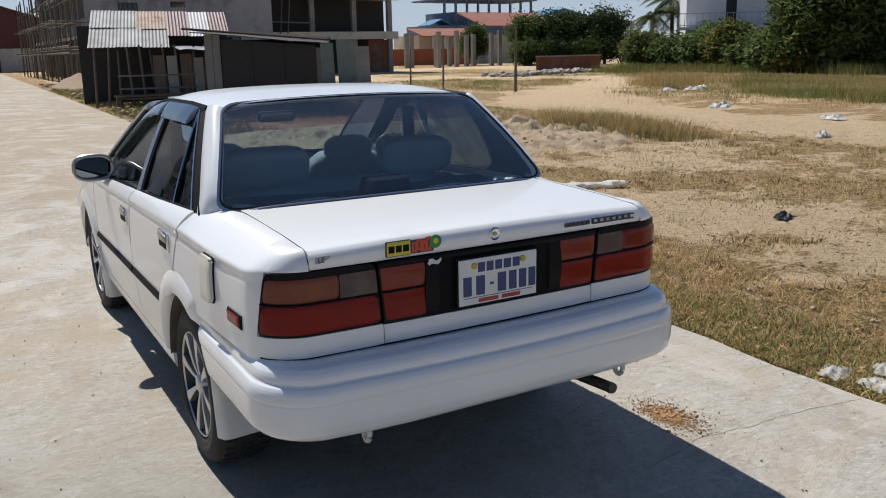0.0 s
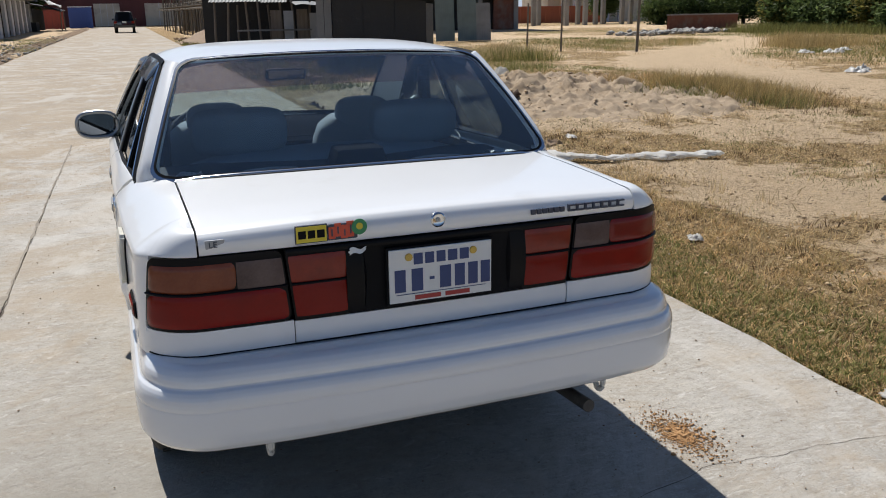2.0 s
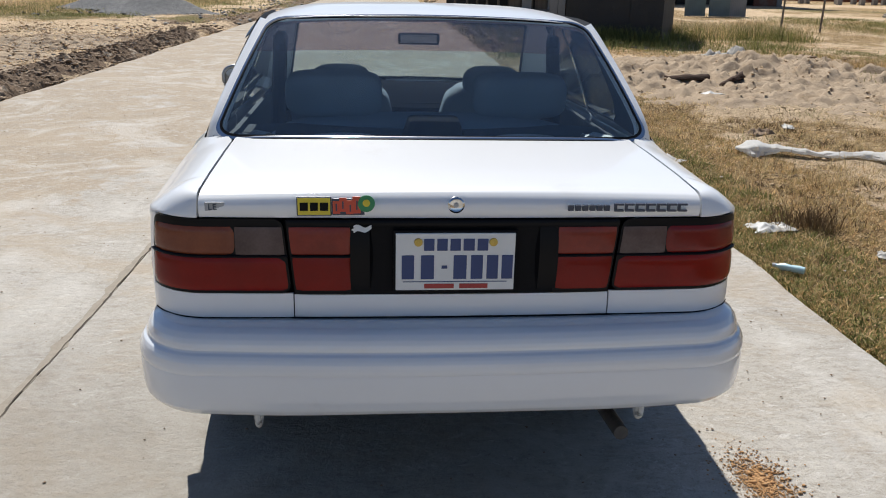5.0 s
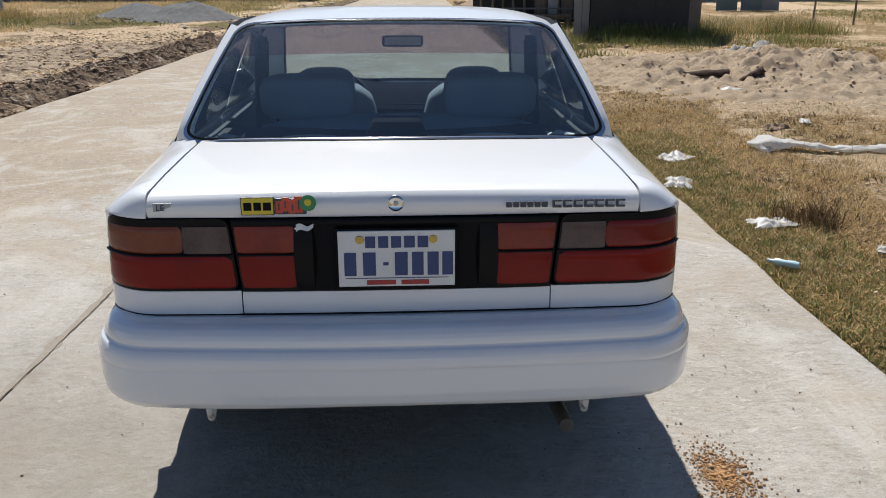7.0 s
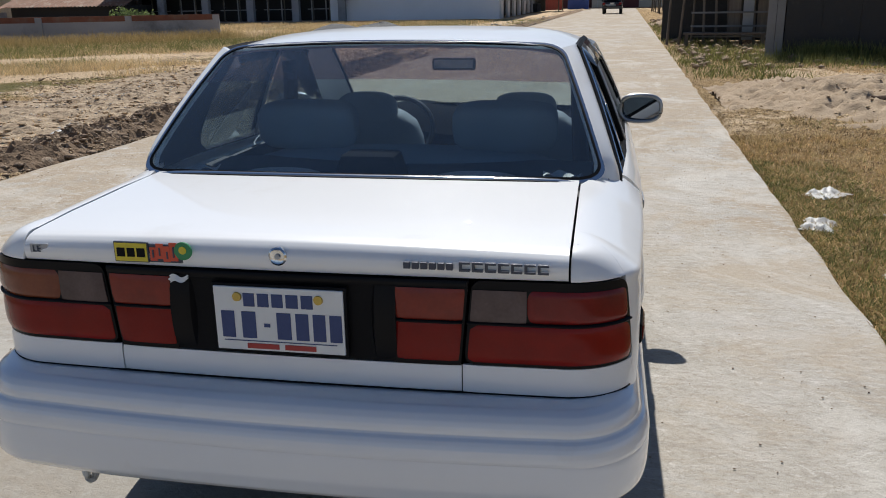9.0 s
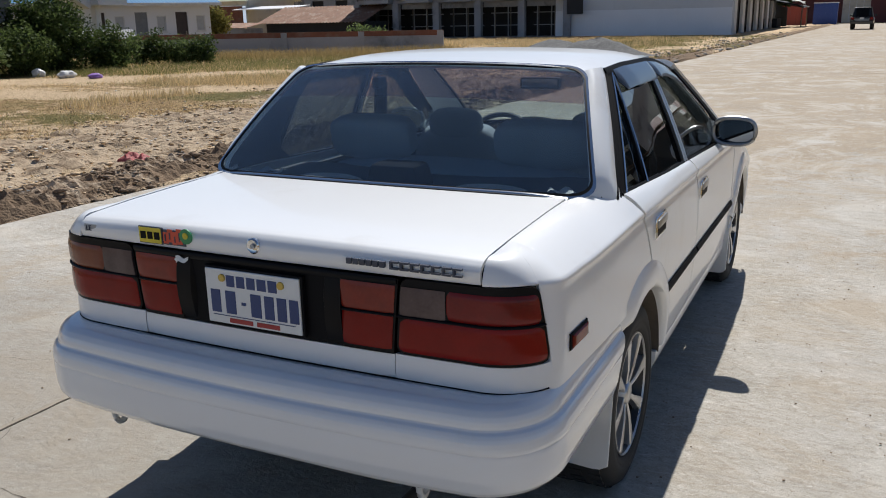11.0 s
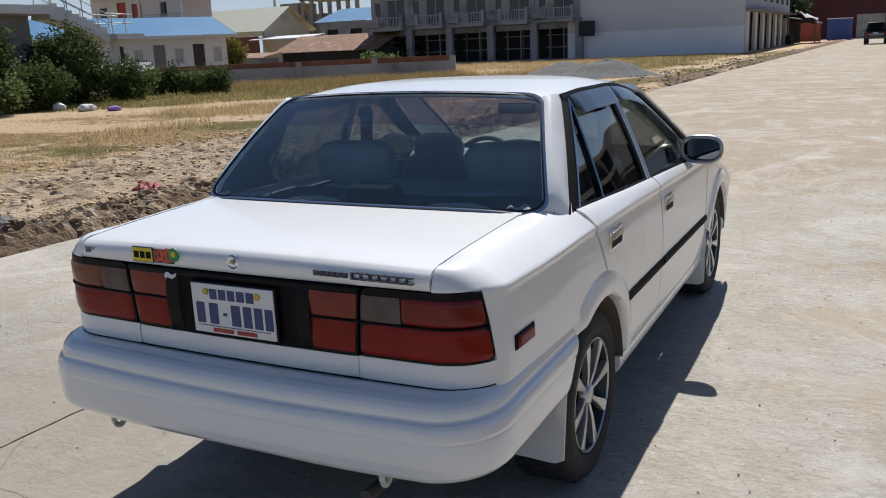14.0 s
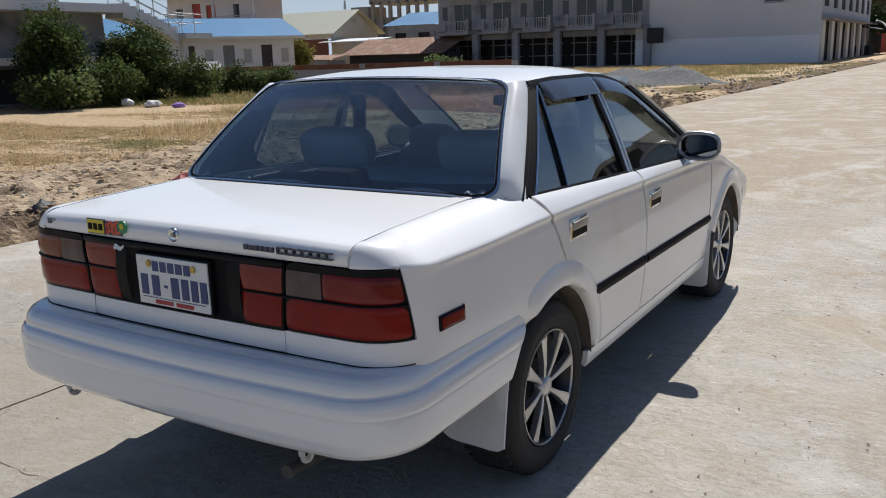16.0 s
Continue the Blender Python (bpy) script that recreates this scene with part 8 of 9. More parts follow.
# dark off-road wagon standing at the end of the road
def wagon():
    c = thing("suv_car", "dark estate car standing far down the road", "car", at=pose(1.15, 78.0, 0.0, 0, 0, -2))

    def shell(u, v):
        secs = [(0.0, 0.55, 0.80, 0.88), (0.03, 0.50, 0.86, 1.0), (0.3, 0.45, 0.88, 1.05), (2.0, 0.42, 0.89, 1.05), (3.4, 0.45, 0.88, 1.0), (4.4, 0.5, 0.82, 0.9), (4.5, 0.55, 0.78, 0.85)]
        k = v * (len(secs) - 1)
        i = min(int(k), len(secs) - 2)
        y, zb, hw, zt = [lerp(secs[i][q], secs[i + 1][q], k - i) for q in range(4)]
        a = lerp(-math.pi / 2, 3 * math.pi / 2, u)
        cx, cz = math.cos(a), math.sin(a)
        return (hw * math.copysign(abs(cx) ** 0.35, cx), y, (zb + zt) / 2 + (zt - zb) / 2 * math.copysign(abs(cz) ** 0.35, cz))

    part("body", sheet(shell, 36, 18), "dark_paint", c, smooth=True)

    def cabin(u, v):
        z = lerp(1.02, 1.74, v)
        hw, y0, y1 = lerp(0.82, 0.64, v), lerp(0.05, 0.42, v), lerp(3.2, 2.4, v)
        a = 2 * math.pi * u
        return (hw * math.copysign(abs(math.cos(a)) ** 0.3, math.cos(a)), lerp(y0, y1, 0.5 + 0.5 * math.copysign(abs(math.sin(a)) ** 0.3, math.sin(a))), z)

    part("cabin", sheet(cabin, 40, 6), "gloss_black", c, smooth=True)
    part("roof", new_box(-0.64, 0.64, 0.42, 2.4, 1.72, 1.78, bevel=0.03), "dark_paint", c)
    part("rear_window", sheet(lambda u, v: (lerp(-1, 1, u) * lerp(0.70, 0.56, v), lerp(0.10, 0.40, v), lerp(1.10, 1.66, v)), 4, 4, 0.02), "dark_pane", c)
    part("bumper", new_box(-0.86, 0.86, -0.10, 0.12, 0.45, 0.70, bevel=0.04), "dark_paint", c)
    part("number_plate", new_box(-0.17, 0.17, -0.03, 0.0, 0.82, 0.98), "plate", c)
    for s in (-1, 1):
        part("tail_lamp", new_box(s * 0.60, s * 0.84, -0.03, 0.10, 0.80, 1.0, bevel=0.02), "lens_red", c)
        part("door_mirror", new_box(s * 0.86, s * 1.04, 2.65, 2.75, 1.05, 1.22, bevel=0.03), "dark_paint", c)
        for y in (0.85, 3.6):
            w = part("wheel", lathe([(-0.12, 0.2), (-0.12, 0.32), (-0.08, 0.36), (0.08, 0.36), (0.12, 0.32), (0.12, 0.2)], 24, center=(s * 0.74, y, 0.36)), "rubber", c, smooth=True)
            part("rim", lathe([(-0.12, 0.2), (0.10, 0.19), (0.11, 0.0002)], 20, center=(s * 0.74, y, 0.36)), "alloy", w, smooth=True)
    return c


wagon()

# gravel heaps
for x, y, r, h, sd in ((-10.9, 35.2, 2.6, 0.58, 1.0), (-8.3, 32.4, 2.6, 0.68, 3.0)):
    ob = part("gravel_heap", sheet(lambda u, v: (r * v * math.cos(6.2832 * u) * (1 + 0.12 * fnoise(math.cos(6.2832 * u), math.sin(6.2832 * u), 1.5, sd)), r * v * 0.85 * math.sin(6.2832 * u), h * (0.5 + 0.5 * math.cos(math.pi * min(v, 1))) * (1 + 0.18 * fnoise(u * 3, v * 3, 1.2, sd)) - 0.04), 40, 14), "gravel", None, smooth=True)
    ob.matrix_world = Matrix.Translation((x, y, 0))
    tagged(ob, "heap of grey building gravel on the field", "gravel heap", "gravel heaps")
scatter_lumps("heap_stones", "loose stones round the gravel heaps", 240, lambda: (min(-5.0, random.gauss(-9.4, 2.0)), random.gauss(32.8, 1.6), 0.02), 0.05, "gravel", category="stones")
scatter_lumps("edge_rubble", "pale stones and rubble along the far road edge", 300, lambda: (lambda y: (edge_l(y) - abs(random.gauss(0.6, 0.9)), y, 0.02))(random.uniform(24, 70)), 0.07, "rubble", category="rubble")


# boundary wall of brick on the field side
bw = thing("boundary_wall", "low boundary wall with a red brick top band", "wall", at=pose(-36.5, 30.4, 0, 0, 0, 20))
part("wall_base", new_box(0, 20.2, 0, 0.18, 0, 0.76), "grey_render", bw)
part("brick_band", new_box(0, 20.2, 0.0, 0.18, 0.765, 1.02), "brick", bw, "red brick top band")
for k in range(6):
    part("pier", new_box(k * 4 - 0.1, k * 4 + 0.2, -0.05, 0.23, 0, 1.0), "grey_render", bw)


# blue-roofed row house
def blue_house():
    g = thing("blue_roof_house", "white single-storey row with a blue sheet roof", "house", at=pose(-42.86, 22.19, 0, 0, 0, 64.1))
    W = 19.5
    hs = []
    for k in range(8):
        x0 = 0.55 + k * 2.4
        hs += [(x0, x0 + 0.72, 0.05, 2.25), (x0 + 1.25, x0 + 1.80, 1.15, 2.05)]
    bm = bmesh.new()
    holes_wall(bm, 0, W, 0, 2.85, hs, 0, 0.2)
    part("front_wall", bm, "white_wall", g)
    for k, h in enumerate(hs):
        if k % 2 == 0:
            door(g, *h, 0.05, "door_grey" if k % 8 == 4 else "door_dark")
        else:
            window(g, *h, 0.02, "frame_white", "rail", 0)
    part("side_wall", new_box(W - 0.2, W, 0.2, 6, 0, 2.85), "white_wall", g)
    part("side_wall", new_box(0, 0.2, 0.2, 6, 0, 2.85), "white_wall", g)
    part("back_wall", new_box(0.2, W - 0.2, 5.8, 6, 0, 2.85), "white_wall", g)
    for a, b in ((0, 1), (1, 0)):
        y0, y1 = (-0.7, 3.0) if a == 0 else (6.7, 3.0)
        part("roof", corrugated(-0.4, W + 0.5, (y0, 2.72), (y1, 3.95), 0.2, 0.008), "blue_roof", g, smooth=True)
    for x in (0.0, W - 0.2):
        bm = bmesh.new()
        a = [bm.verts.new((x, y, z)) for y, z in ((0.0, 2.86), (6.0, 2.86), (3.0, 3.86))]
        b = [bm.verts.new(v.co + Vector((0.2, 0, 0))) for v in a]
        bm.faces.new(a), bm.faces.new(b)
        for k in range(3):
            bm.faces.new((a[k], a[(k + 1) % 3], b[(k + 1) % 3], b[k]))
        part("gable", bm, "white_wall", g)
    part("eave_board", new_box(-0.4, W + 0.5, -0.74, -0.70, 2.60, 2.76), "frame_white", g)
    return g


blue_house()
# two-storey house behind it
h2 = thing("upper_house", "white two-storey house with red shutters behind the blue roof", "house", at=pose(-62.3, 54.4, 0))
bm = bmesh.new()
hs2 = [(1.0, 2.0, 4.9, 6.1), (3.2, 4.3, 4.3, 6.4), (5.0, 6.2, 5.0, 6.2), (8.3, 9.1, 5.0, 6.2)]
holes_wall(bm, 0, 10.5, 0, 7.0, hs2, 0, 0.2)
part("front_wall", bm, "white_wall", h2)
for h in hs2:
    window(h2, *h, 0.02, "door_brown" if h[0] in (3.2, 5.0) else "frame_white", "plate_red" if h[0] in (3.2, 5.0) else "dark_pane", 0)
part("body", new_box(0, 10.5, 0.21, 4, 0, 7.0), "white_wall", h2)
part("balcony", new_box(7.2, 12.5, -1.6, -0.02, 4.0, 4.2), "white_wall", h2)
railing(h2, 7.2, 12.4, -1.55, 4.2, 0.9, 16)
part("roof", new_box(-0.8, 12.5, -1.7, 4.4, 7.0, 7.25), "red_roof", h2)
for x in (7.4, 12.2):
    part("post", new_box(x - 0.1, x + 0.1, -1.55, -1.35, 0.0, 7.0), "white_wall", h2)


def gable_hall():
    """Hall with a beige sheet roof, ridge along its length, one gable towards the road."""
    g = thing("gable_hall", "hall with a pale beige sheet roof and brick lower wall", "building", at=pose(-74.5, 77.0, 0, 0, 0, 0))
    L, D = 13.4, 9.0
    part("brick_wall", new_box(0, L - 0.8, 0.0, 0.2, 0, 3.4), "brick", g)
    part("eave_band", new_box(0, L, -0.05, 0.15, 3.42, 4.1), "cream_wall", g)
    bm = bmesh.new()
    vs = [bm.verts.new(p) for p in ((L, 0, 0), (L, D, 0), (L, D, 4.1), (L, D / 2, 6.6), (L, 0, 4.1))]
    vs2 = [bm.verts.new(v.co - Vector((0.2, 0, 0))) for v in vs]
    bm.faces.new(vs), bm.faces.new(vs2)
    for k in range(5):
        bm.faces.new((vs[k], vs[(k + 1) % 5], vs2[(k + 1) % 5], vs2[k]))
    part("gable_wall", bm, "cream_wall", g)
    for y0 in (-0.7, D + 0.7):
        part("roof", corrugated(-0.5, L + 0.7, (y0, 3.95), (D / 2, 6.75), 0.3, 0.025), "beige_roof", g, smooth=True)
    part("porch_roof", sheet(lambda u, v: (lerp(L - 0.5, L + 7.5, u), lerp(-2.0, 1.5, v), 3.0 + 0.35 * v), 3, 2, 0.08), "white_wall", g)
    return g


gable_hall()
b2 = thing("blue_roof_shed", "grey shed with a pale blue sheet roof", "building", at=pose(-56.8, 82, 0))
bm = bmesh.new()
hs3 = [(1.0, 2.6, 3.2, 3.8), (4.2, 5.8, 3.2, 3.8), (7.0, 8.6, 3.2, 3.8)]
holes_wall(bm, 0, 9.5, 0, 4.6, hs3, 0, 0.2)
part("front_wall", bm, "grey_render", b2)
# dark block inside, coloured as the shade behind the window holes
part("body", new_box(0.05, 9.45, 0.35, 6, 0, 4.55), "dark_void", b2)
part("roof", corrugated(-0.4, 9.9, (-0.5, 4.65), (5.5, 6.3), 0.3, 0.02), "blue_roof", b2, smooth=True)
tr = thing("tile_roof_house", "low house under a brown tiled roof with pale streaks", "house", at=pose(-46.5, 60, 0))
part("wall", new_box(0.4, 10.4, 0.6, 5, 0, 1.5), "dark_void", tr)
part("roof", corrugated(0, 10.8, (-0.2, 1.45), (4.2, 2.85), 0.33, 0.05), "tile_roof", tr, smooth=True)
part("lean_to", corrugated(-4.8, 1.0, (-3.0, 1.15), (-0.2, 1.55), 0.2, 0.02), "tile_roof", tr, smooth=True)
part("lean_to_wall", new_box(-4.6, 0.8, -2.6, -0.5, 0, 1.1), "grey_render", tr)
cb = thing("unfinished_building", "far unfinished concrete frame building", "building", at=pose(-87.5, 112, 0))
for k in range(7):
    part("column", new_box(6.5 + k * 1.7, 6.5 + k * 1.7 + 0.5, 0, 0.5, 0, 9.6), "raw_concrete", cb)
part("upper_floor", new_box(6.2, 18.0, 0, 8, 9.3, 10.6), "raw_concrete", cb)
part("lower_wall", new_box(6.2, 18, 0.6, 1.0, 0, 7.2), "raw_concrete", cb)
part("stair_tower", new_box(2.5, 6.0, 0, 5, 0, 9.0), "raw_concrete", cb)
ant = thing("antenna_mast", "thin steel antenna mast", "mast", at=pose(-64.5, 84, 0))
part("mast", rod(bmesh.new(), (0, 0, 0), (0, 0, 8.6), 0.09, 0.05, 8), "rail", ant)
part("head", rod(bmesh.new(), (0, 0, 7.0), (0, 0, 8.0), 0.18, 0.12, 8), "rail", ant)


# concrete house with an outer stair beside the bushes
ph = thing("stair_house", "grey rendered house with a railed stair coming down outside", "house", at=pose(-26.0, 9.0, 0))
part("upper_wall", new_box(-6, 0, -4, 10.6, 1.7, 3.22), "grey_render", ph)
part("lower_wall", new_box(-6, -1.6, -4, 10.6, 0, 1.45), "grey_render", ph)
part("mid_slab", new_box(-6, 0.8, -4, 6.4, 1.45, 1.69), "white_wall", ph)
part("top_slab", new_box(-6, 1.2, -4, 10.7, 3.22, 3.52), "white_wall", ph)
part("parapet", new_box(-6, -0.2, -4, 9.0, 3.52, 6.5), "grey_render", ph)
# dark box drawn as the shade in the opening below the slab
part("opening_shade", new_box(-1.58, -1.5, -3.5, 9.0, 0.1, 1.3), "dark_void", ph)
part("stair_slope", sheet(lambda u, v: (lerp(0.1, 1.1, u), 10.7 + 2.6 * v, lerp(3.40, 2.46, v) + 0.14 * math.sin(math.pi * v)), 2, 10, 0.34), "white_wall", ph, smooth=True)
for k in range(8):
    part("stair_step", new_box(0.15, 1.05, 10.72 + 0.31 * k, 11.04 + 0.31 * k, 3.38 - 0.118 * k, 3.60 - 0.118 * k), "white_wall", ph)
part("landing", new_box(0.1, 1.5, 13.2, 14.6, 2.30, 2.50), "white_wall", ph)
for x in (0.15, 1.05):
    rail_ = thing("stair_rail", "", "")
    rail_.parent = ph
    for k in range(6):
        y = 10.8 + k * 0.66
        z = 3.58 - max(0, (y - 10.7)) * 0.40 if y < 13.2 else 2.50
        part("baluster", rod(bmesh.new(), (x, y, z - 0.05), (x, y, z + 0.72), 0.02, 0.02, 6), "rail", rail_)
    for dz in (0.72, 0.38):
        part("handrail", rod(bmesh.new(), (x, 10.8, 3.54 + dz), (x, 13.2, 2.56 + dz), 0.022, 0.022, 6), "rail", rail_)
        part("handrail", rod(bmesh.new(), (x, 13.2, 2.56 + dz), (x, 14.5, 2.52 + dz), 0.022, 0.022, 6), "rail", rail_)
part("landing_post", new_box(0.6, 0.85, 13.6, 13.85, 0, 2.30), "white_wall", ph)
lt = thing("lean_to_roof", "pale zinc lean-to sheet on poles before the white row", "lean-to", at=pose(-31.6, 27.2, 0, 0, 0, 50))
part("roof_sheet", corrugated(0, 2.6, (-0.9, 0.95), (0.9, 1.35), 0.12, 0.012), "zinc", lt)
for x in (0.1, 2.5):
    for y, h in ((-0.8, 0.97), (0.8, 1.32)):
        part("pole", rod(bmesh.new(), (x, y, 0), (x, y, h), 0.03, 0.03, 6), "pole_wood", lt)


# ---- right of the road: sheds, scaffold, frames ----
def black_shed():
    g = thing("black_shed", "low shed clad in black sheeting with zinc corner posts", "shed", at=pose(4.55, 20.6, 0, 0, 0, -24))
    W = 2.9
    for k in range(3):
        x0 = 0.42 + k * (W - 0.42) / 3
        part("black_sheet", sheet(lambda u, v: (lerp(x0, x0 + (W - 0.42) / 3 - 0.01, u), 0.03 * fnoise(u * 2 + k, v * 2, 1.0, 4.0), lerp(0.0, 2.02 - 0.24 * (x0 + u) / W, v)), 10, 8, 0.02), "black_sheet", g, smooth=True)
    for a, b in ((0.0, 0.2), (0.21, 0.40)):
        part("zinc_strip", corrugated(a, b, (-0.05, 0.0), (-0.02, 2.1), 0.076, 0.010), "zinc", g)
    part("side_sheet", new_box(0.0, 0.03, 0.02, 3.4, 0, 2.0), "black_sheet", g)
    part("back_sheet", new_box(0.0, W, 3.4, 3.43, 0, 2.0), "black_sheet", g)
    part("end_sheet", new_box(W - 0.03, W, 0.02, 3.4, 0, 1.72), "black_sheet", g)
    part("roof", sheet(lambda u, v: (lerp(-0.3, W + 0.3, u), lerp(-0.35, 3.8, v), 2.16 - 0.34 * u + 0.12 * v + 0.03 * fnoise(u * 5, v * 5, 1.0, 2.0)), 16, 8, 0.02), "black_sheet", g)
    for k in range(4):
        part("roof_batten", rod(bmesh.new(), (-0.5 + 0.1 * k, -0.3 + k * 0.9, 2.24), (W + 0.35, -0.35 + k * 0.95, 1.90 + 0.03 * k), 0.03, 0.025, 6), "rotten_wood", g)
    return g


black_shed()


def zinc_shed():
    g = thing("zinc_roof_shed", "open shed of crooked poles under a patched zinc roof", "shed", at=pose(2.35, 29.0, 0, 0, 0, -6))
    # roof sheets in two rows, each its own piece: across, up the slope, material
    cols = [(0.72, 1.55, 0.0, 0.56, "zinc"), (1.53, 2.36, 0.0, 0.54, "zinc"), (2.33, 3.16, 0.0, 0.57, "zinc"), (0.72, 1.35, 0.50, 1.0, "zinc"), (1.33, 2.16, 0.50, 1.0, "zinc"), (2.14, 3.14, 0.48, 1.0, "rust_zinc"), (3.13, 3.84, 0.28, 1.0, "maroon_zinc"), (3.82, 4.52, 0.28, 1.0, "pale_zinc"), (4.50, 5.15, 0.34, 1.0, "maroon_zinc")]
    for k, (a, b, v0, v1, mt) in enumerate(cols):
        def fn_(u, v, a=a, b=b, v0=v0, v1=v1, k=k):
            x, w = lerp(a, b, u), lerp(v0, v1, v)
            return (x - 0.34 * (1 - w), lerp(-2.6, 0.4, w), lerp(1.86, 3.08, w) + 0.009 * math.cos(2 * math.pi * x / 0.11) + 0.016 * math.sin(k * 2.3) + (0.03 if v0 > 0.4 else 0.0))
        part("roof_sheet", sheet(fn_, int((b - a) / 0.11 * 6), 3, 0.004), mt, g)
    part("lower_roof", sheet(lambda u, v: (lerp(3.0, 5.3, u), lerp(-3.6, -1.6, v), 1.75 + 0.15 * v + 0.05 * fnoise(u * 4, v * 4, 1.0)), 10, 4, 0.01), "zinc", g)
    random.seed(5)
    for k in range(13):
        x = 0.5 + k * 0.37
        y = -2.5 + 0.3 * random.random()
        part("pole", rod(bmesh.new(), (x, y, 0), (x + random.uniform(-0.15, 0.15), y + random.uniform(-0.1, 0.1), 1.75 + 0.2 * random.random()), 0.045, 0.035, 7), "old_wood", g)
    for k in range(6):
        x = 2.3 + k * 0.42
        part("wall_board", new_box(x, x + 0.26 + 0.1 * random.random(), -2.46, -2.43, 0.1 + 0.3 * random.random(), 1.5 + 0.3 * random.random()), random.choice(["rail", "zinc", "zinc", "old_wood"]), g)
    # black walls added behind the poles as the shed's dark inside, shade by colour
    part("back_wall", new_box(0.2, 5.2, 0.3, 0.36, 0, 2.6), "black_sheet", g)
    part("side_wall", new_box(5.1, 5.16, -2.4, 0.3, 0, 2.2), "black_sheet", g)
    for z, y in ((0.55, -2.75), (0.25, -2.95), (0.95, -2.6)):
        part("rail_board", new_box(1.2, 3.6, y, y + 0.12, z, z + 0.05), "zinc", g)
    part("bench_top", new_box(1.0, 3.4, -3.3, -2.7, 0.34, 0.40), "old_wood", g)
    for x in (1.1, 3.3):
        part("bench_leg", new_box(x - 0.05, x + 0.05, -3.25, -2.75, 0, 0.34), "old_wood", g)
    random.seed(11)
    return g


zinc_shed()


def scaffold_building():
    g = thing("grey_building", "grey rendered building under construction with pole scaffolding", "building", at=pose(7.2, 60.0, 0))
    W, D = 12.9, 34.0
    bm = bmesh.new()
    holes_wall(bm, 0, W, 0, 9.5, [(2.1, 3.4, 4.35, 5.2), (5.6, 6.6, 4.9, 5.3)], 0, 0.25)
    part("front_wall", bm, "grey_render", g)
    window(g, 2.1, 3.4, 4.35, 5.2, 0.05, "dark_void", "dark_pane", 3)
    for k in range(10):
        y0 = 0.26 + k * 3.35
        part("column", new_box(0.0, 0.4, y0, y0 + 0.4, 0, 9.5), "raw_concrete", g)
        part("infill_wall", new_box(0.12, 0.3, y0 + 0.41, y0 + 3.34, 3.3, 4.3), "raw_concrete", g)
        part("infill_wall", new_box(0.12, 0.3, y0 + 0.41, y0 + 3.34, 6.5, 7.4), "raw_concrete", g)
    for z in (3.1, 6.3, 9.5):
        part("floor_slab", new_box(-0.3, W, 0.26, D, z - 0.22, z), "raw_concrete", g)
    # dark wall colours in the shade of the unfinished floors
    part("core_shade_wall", new_box(3.0, 3.2, 0.3, D, 0, 9.2), "dark_void", g)
    # scaffolding: each pole a part
    random.seed(3)
    sc = thing("scaffold", "", "")
    sc.parent = g
    for row in (0, 1):
        for k in range(15):
            y = -6.0 + k * 2.6
            x = -0.9 - 1.1 * row
            part("pole", rod(bmesh.new(), (x + random.uniform(-0.1, 0.1), y, 0), (x + random.uniform(-0.15, 0.15), y + random.uniform(-0.2, 0.2), 6.5 if y > -1 else 2.4), 0.055, 0.045, 6), "pole_wood", sc)
        for z in (1.9, 2.3, 3.9, 5.4):
            part("ledger", rod(bmesh.new(), (-0.9 - 1.1 * row, -6.4 if z < 2.5 else -0.8, z), (-0.9 - 1.1 * row + random.uniform(-0.2, 0.2), 31, z + random.uniform(-0.1, 0.1)), 0.05, 0.05, 6), "pole_wood", sc)
    for k in range(15):
        y = -6 + k * 2.6
        for z in (2.05, 3.95) if y > -1 else (2.05,):
            part("putlog", rod(bmesh.new(), (-2.4, y, z), (0.3, y + random.uniform(-0.3, 0.3), z + random.uniform(-0.05, 0.05)), 0.045, 0.045, 6), "pole_wood", sc)
    for k in range(8):
        y = -0.5 + k * 3.0
        part("brace", rod(bmesh.new(), (-2.05, y, 2.0), (-2.0, y + 2.4, 5.2), 0.04, 0.04, 6), "pole_wood", sc)
    random.seed(12)
    return g


scaffold_building()
dh = part("soil_heap", sheet(lambda u, v: (2.6 * v * math.cos(6.2832 * u), 6.5 * v * math.sin(6.2832 * u), 0.75 * (0.5 + 0.5 * math.cos(math.pi * v)) * (1 + 0.5 * fnoise(v * math.cos(6.2832 * u) * 3, v * math.sin(6.2832 * u) * 6, 1.0, 3.0)) - 0.03), 40, 14), "clod", None, smooth=True)
dh.matrix_world = Matrix.Translation((5.4, 48, 0))
tagged(dh, "long heap of dug sandy soil under the scaffold", "soil heap")
scatter_lumps("shed_rubble", "rubble and scraps round the sheds", 700, lambda: (lambda y: (edge_r(y) + 0.3 + abs(random.gauss(0.8, 1.2)), y, 0.03))(random.uniform(17, 56)), 0.08, "clod", category="rubble")
blades("scaffold_weeds", "weeds along the road before the sheds", tufts(260, 44, lambda: (lambda y: (edge_r(y) + 0.1 + 1.8 * random.random(), y))(random.uniform(14, 50)), 0.25), 0.20, 0.008, "green_grass", 0.9)


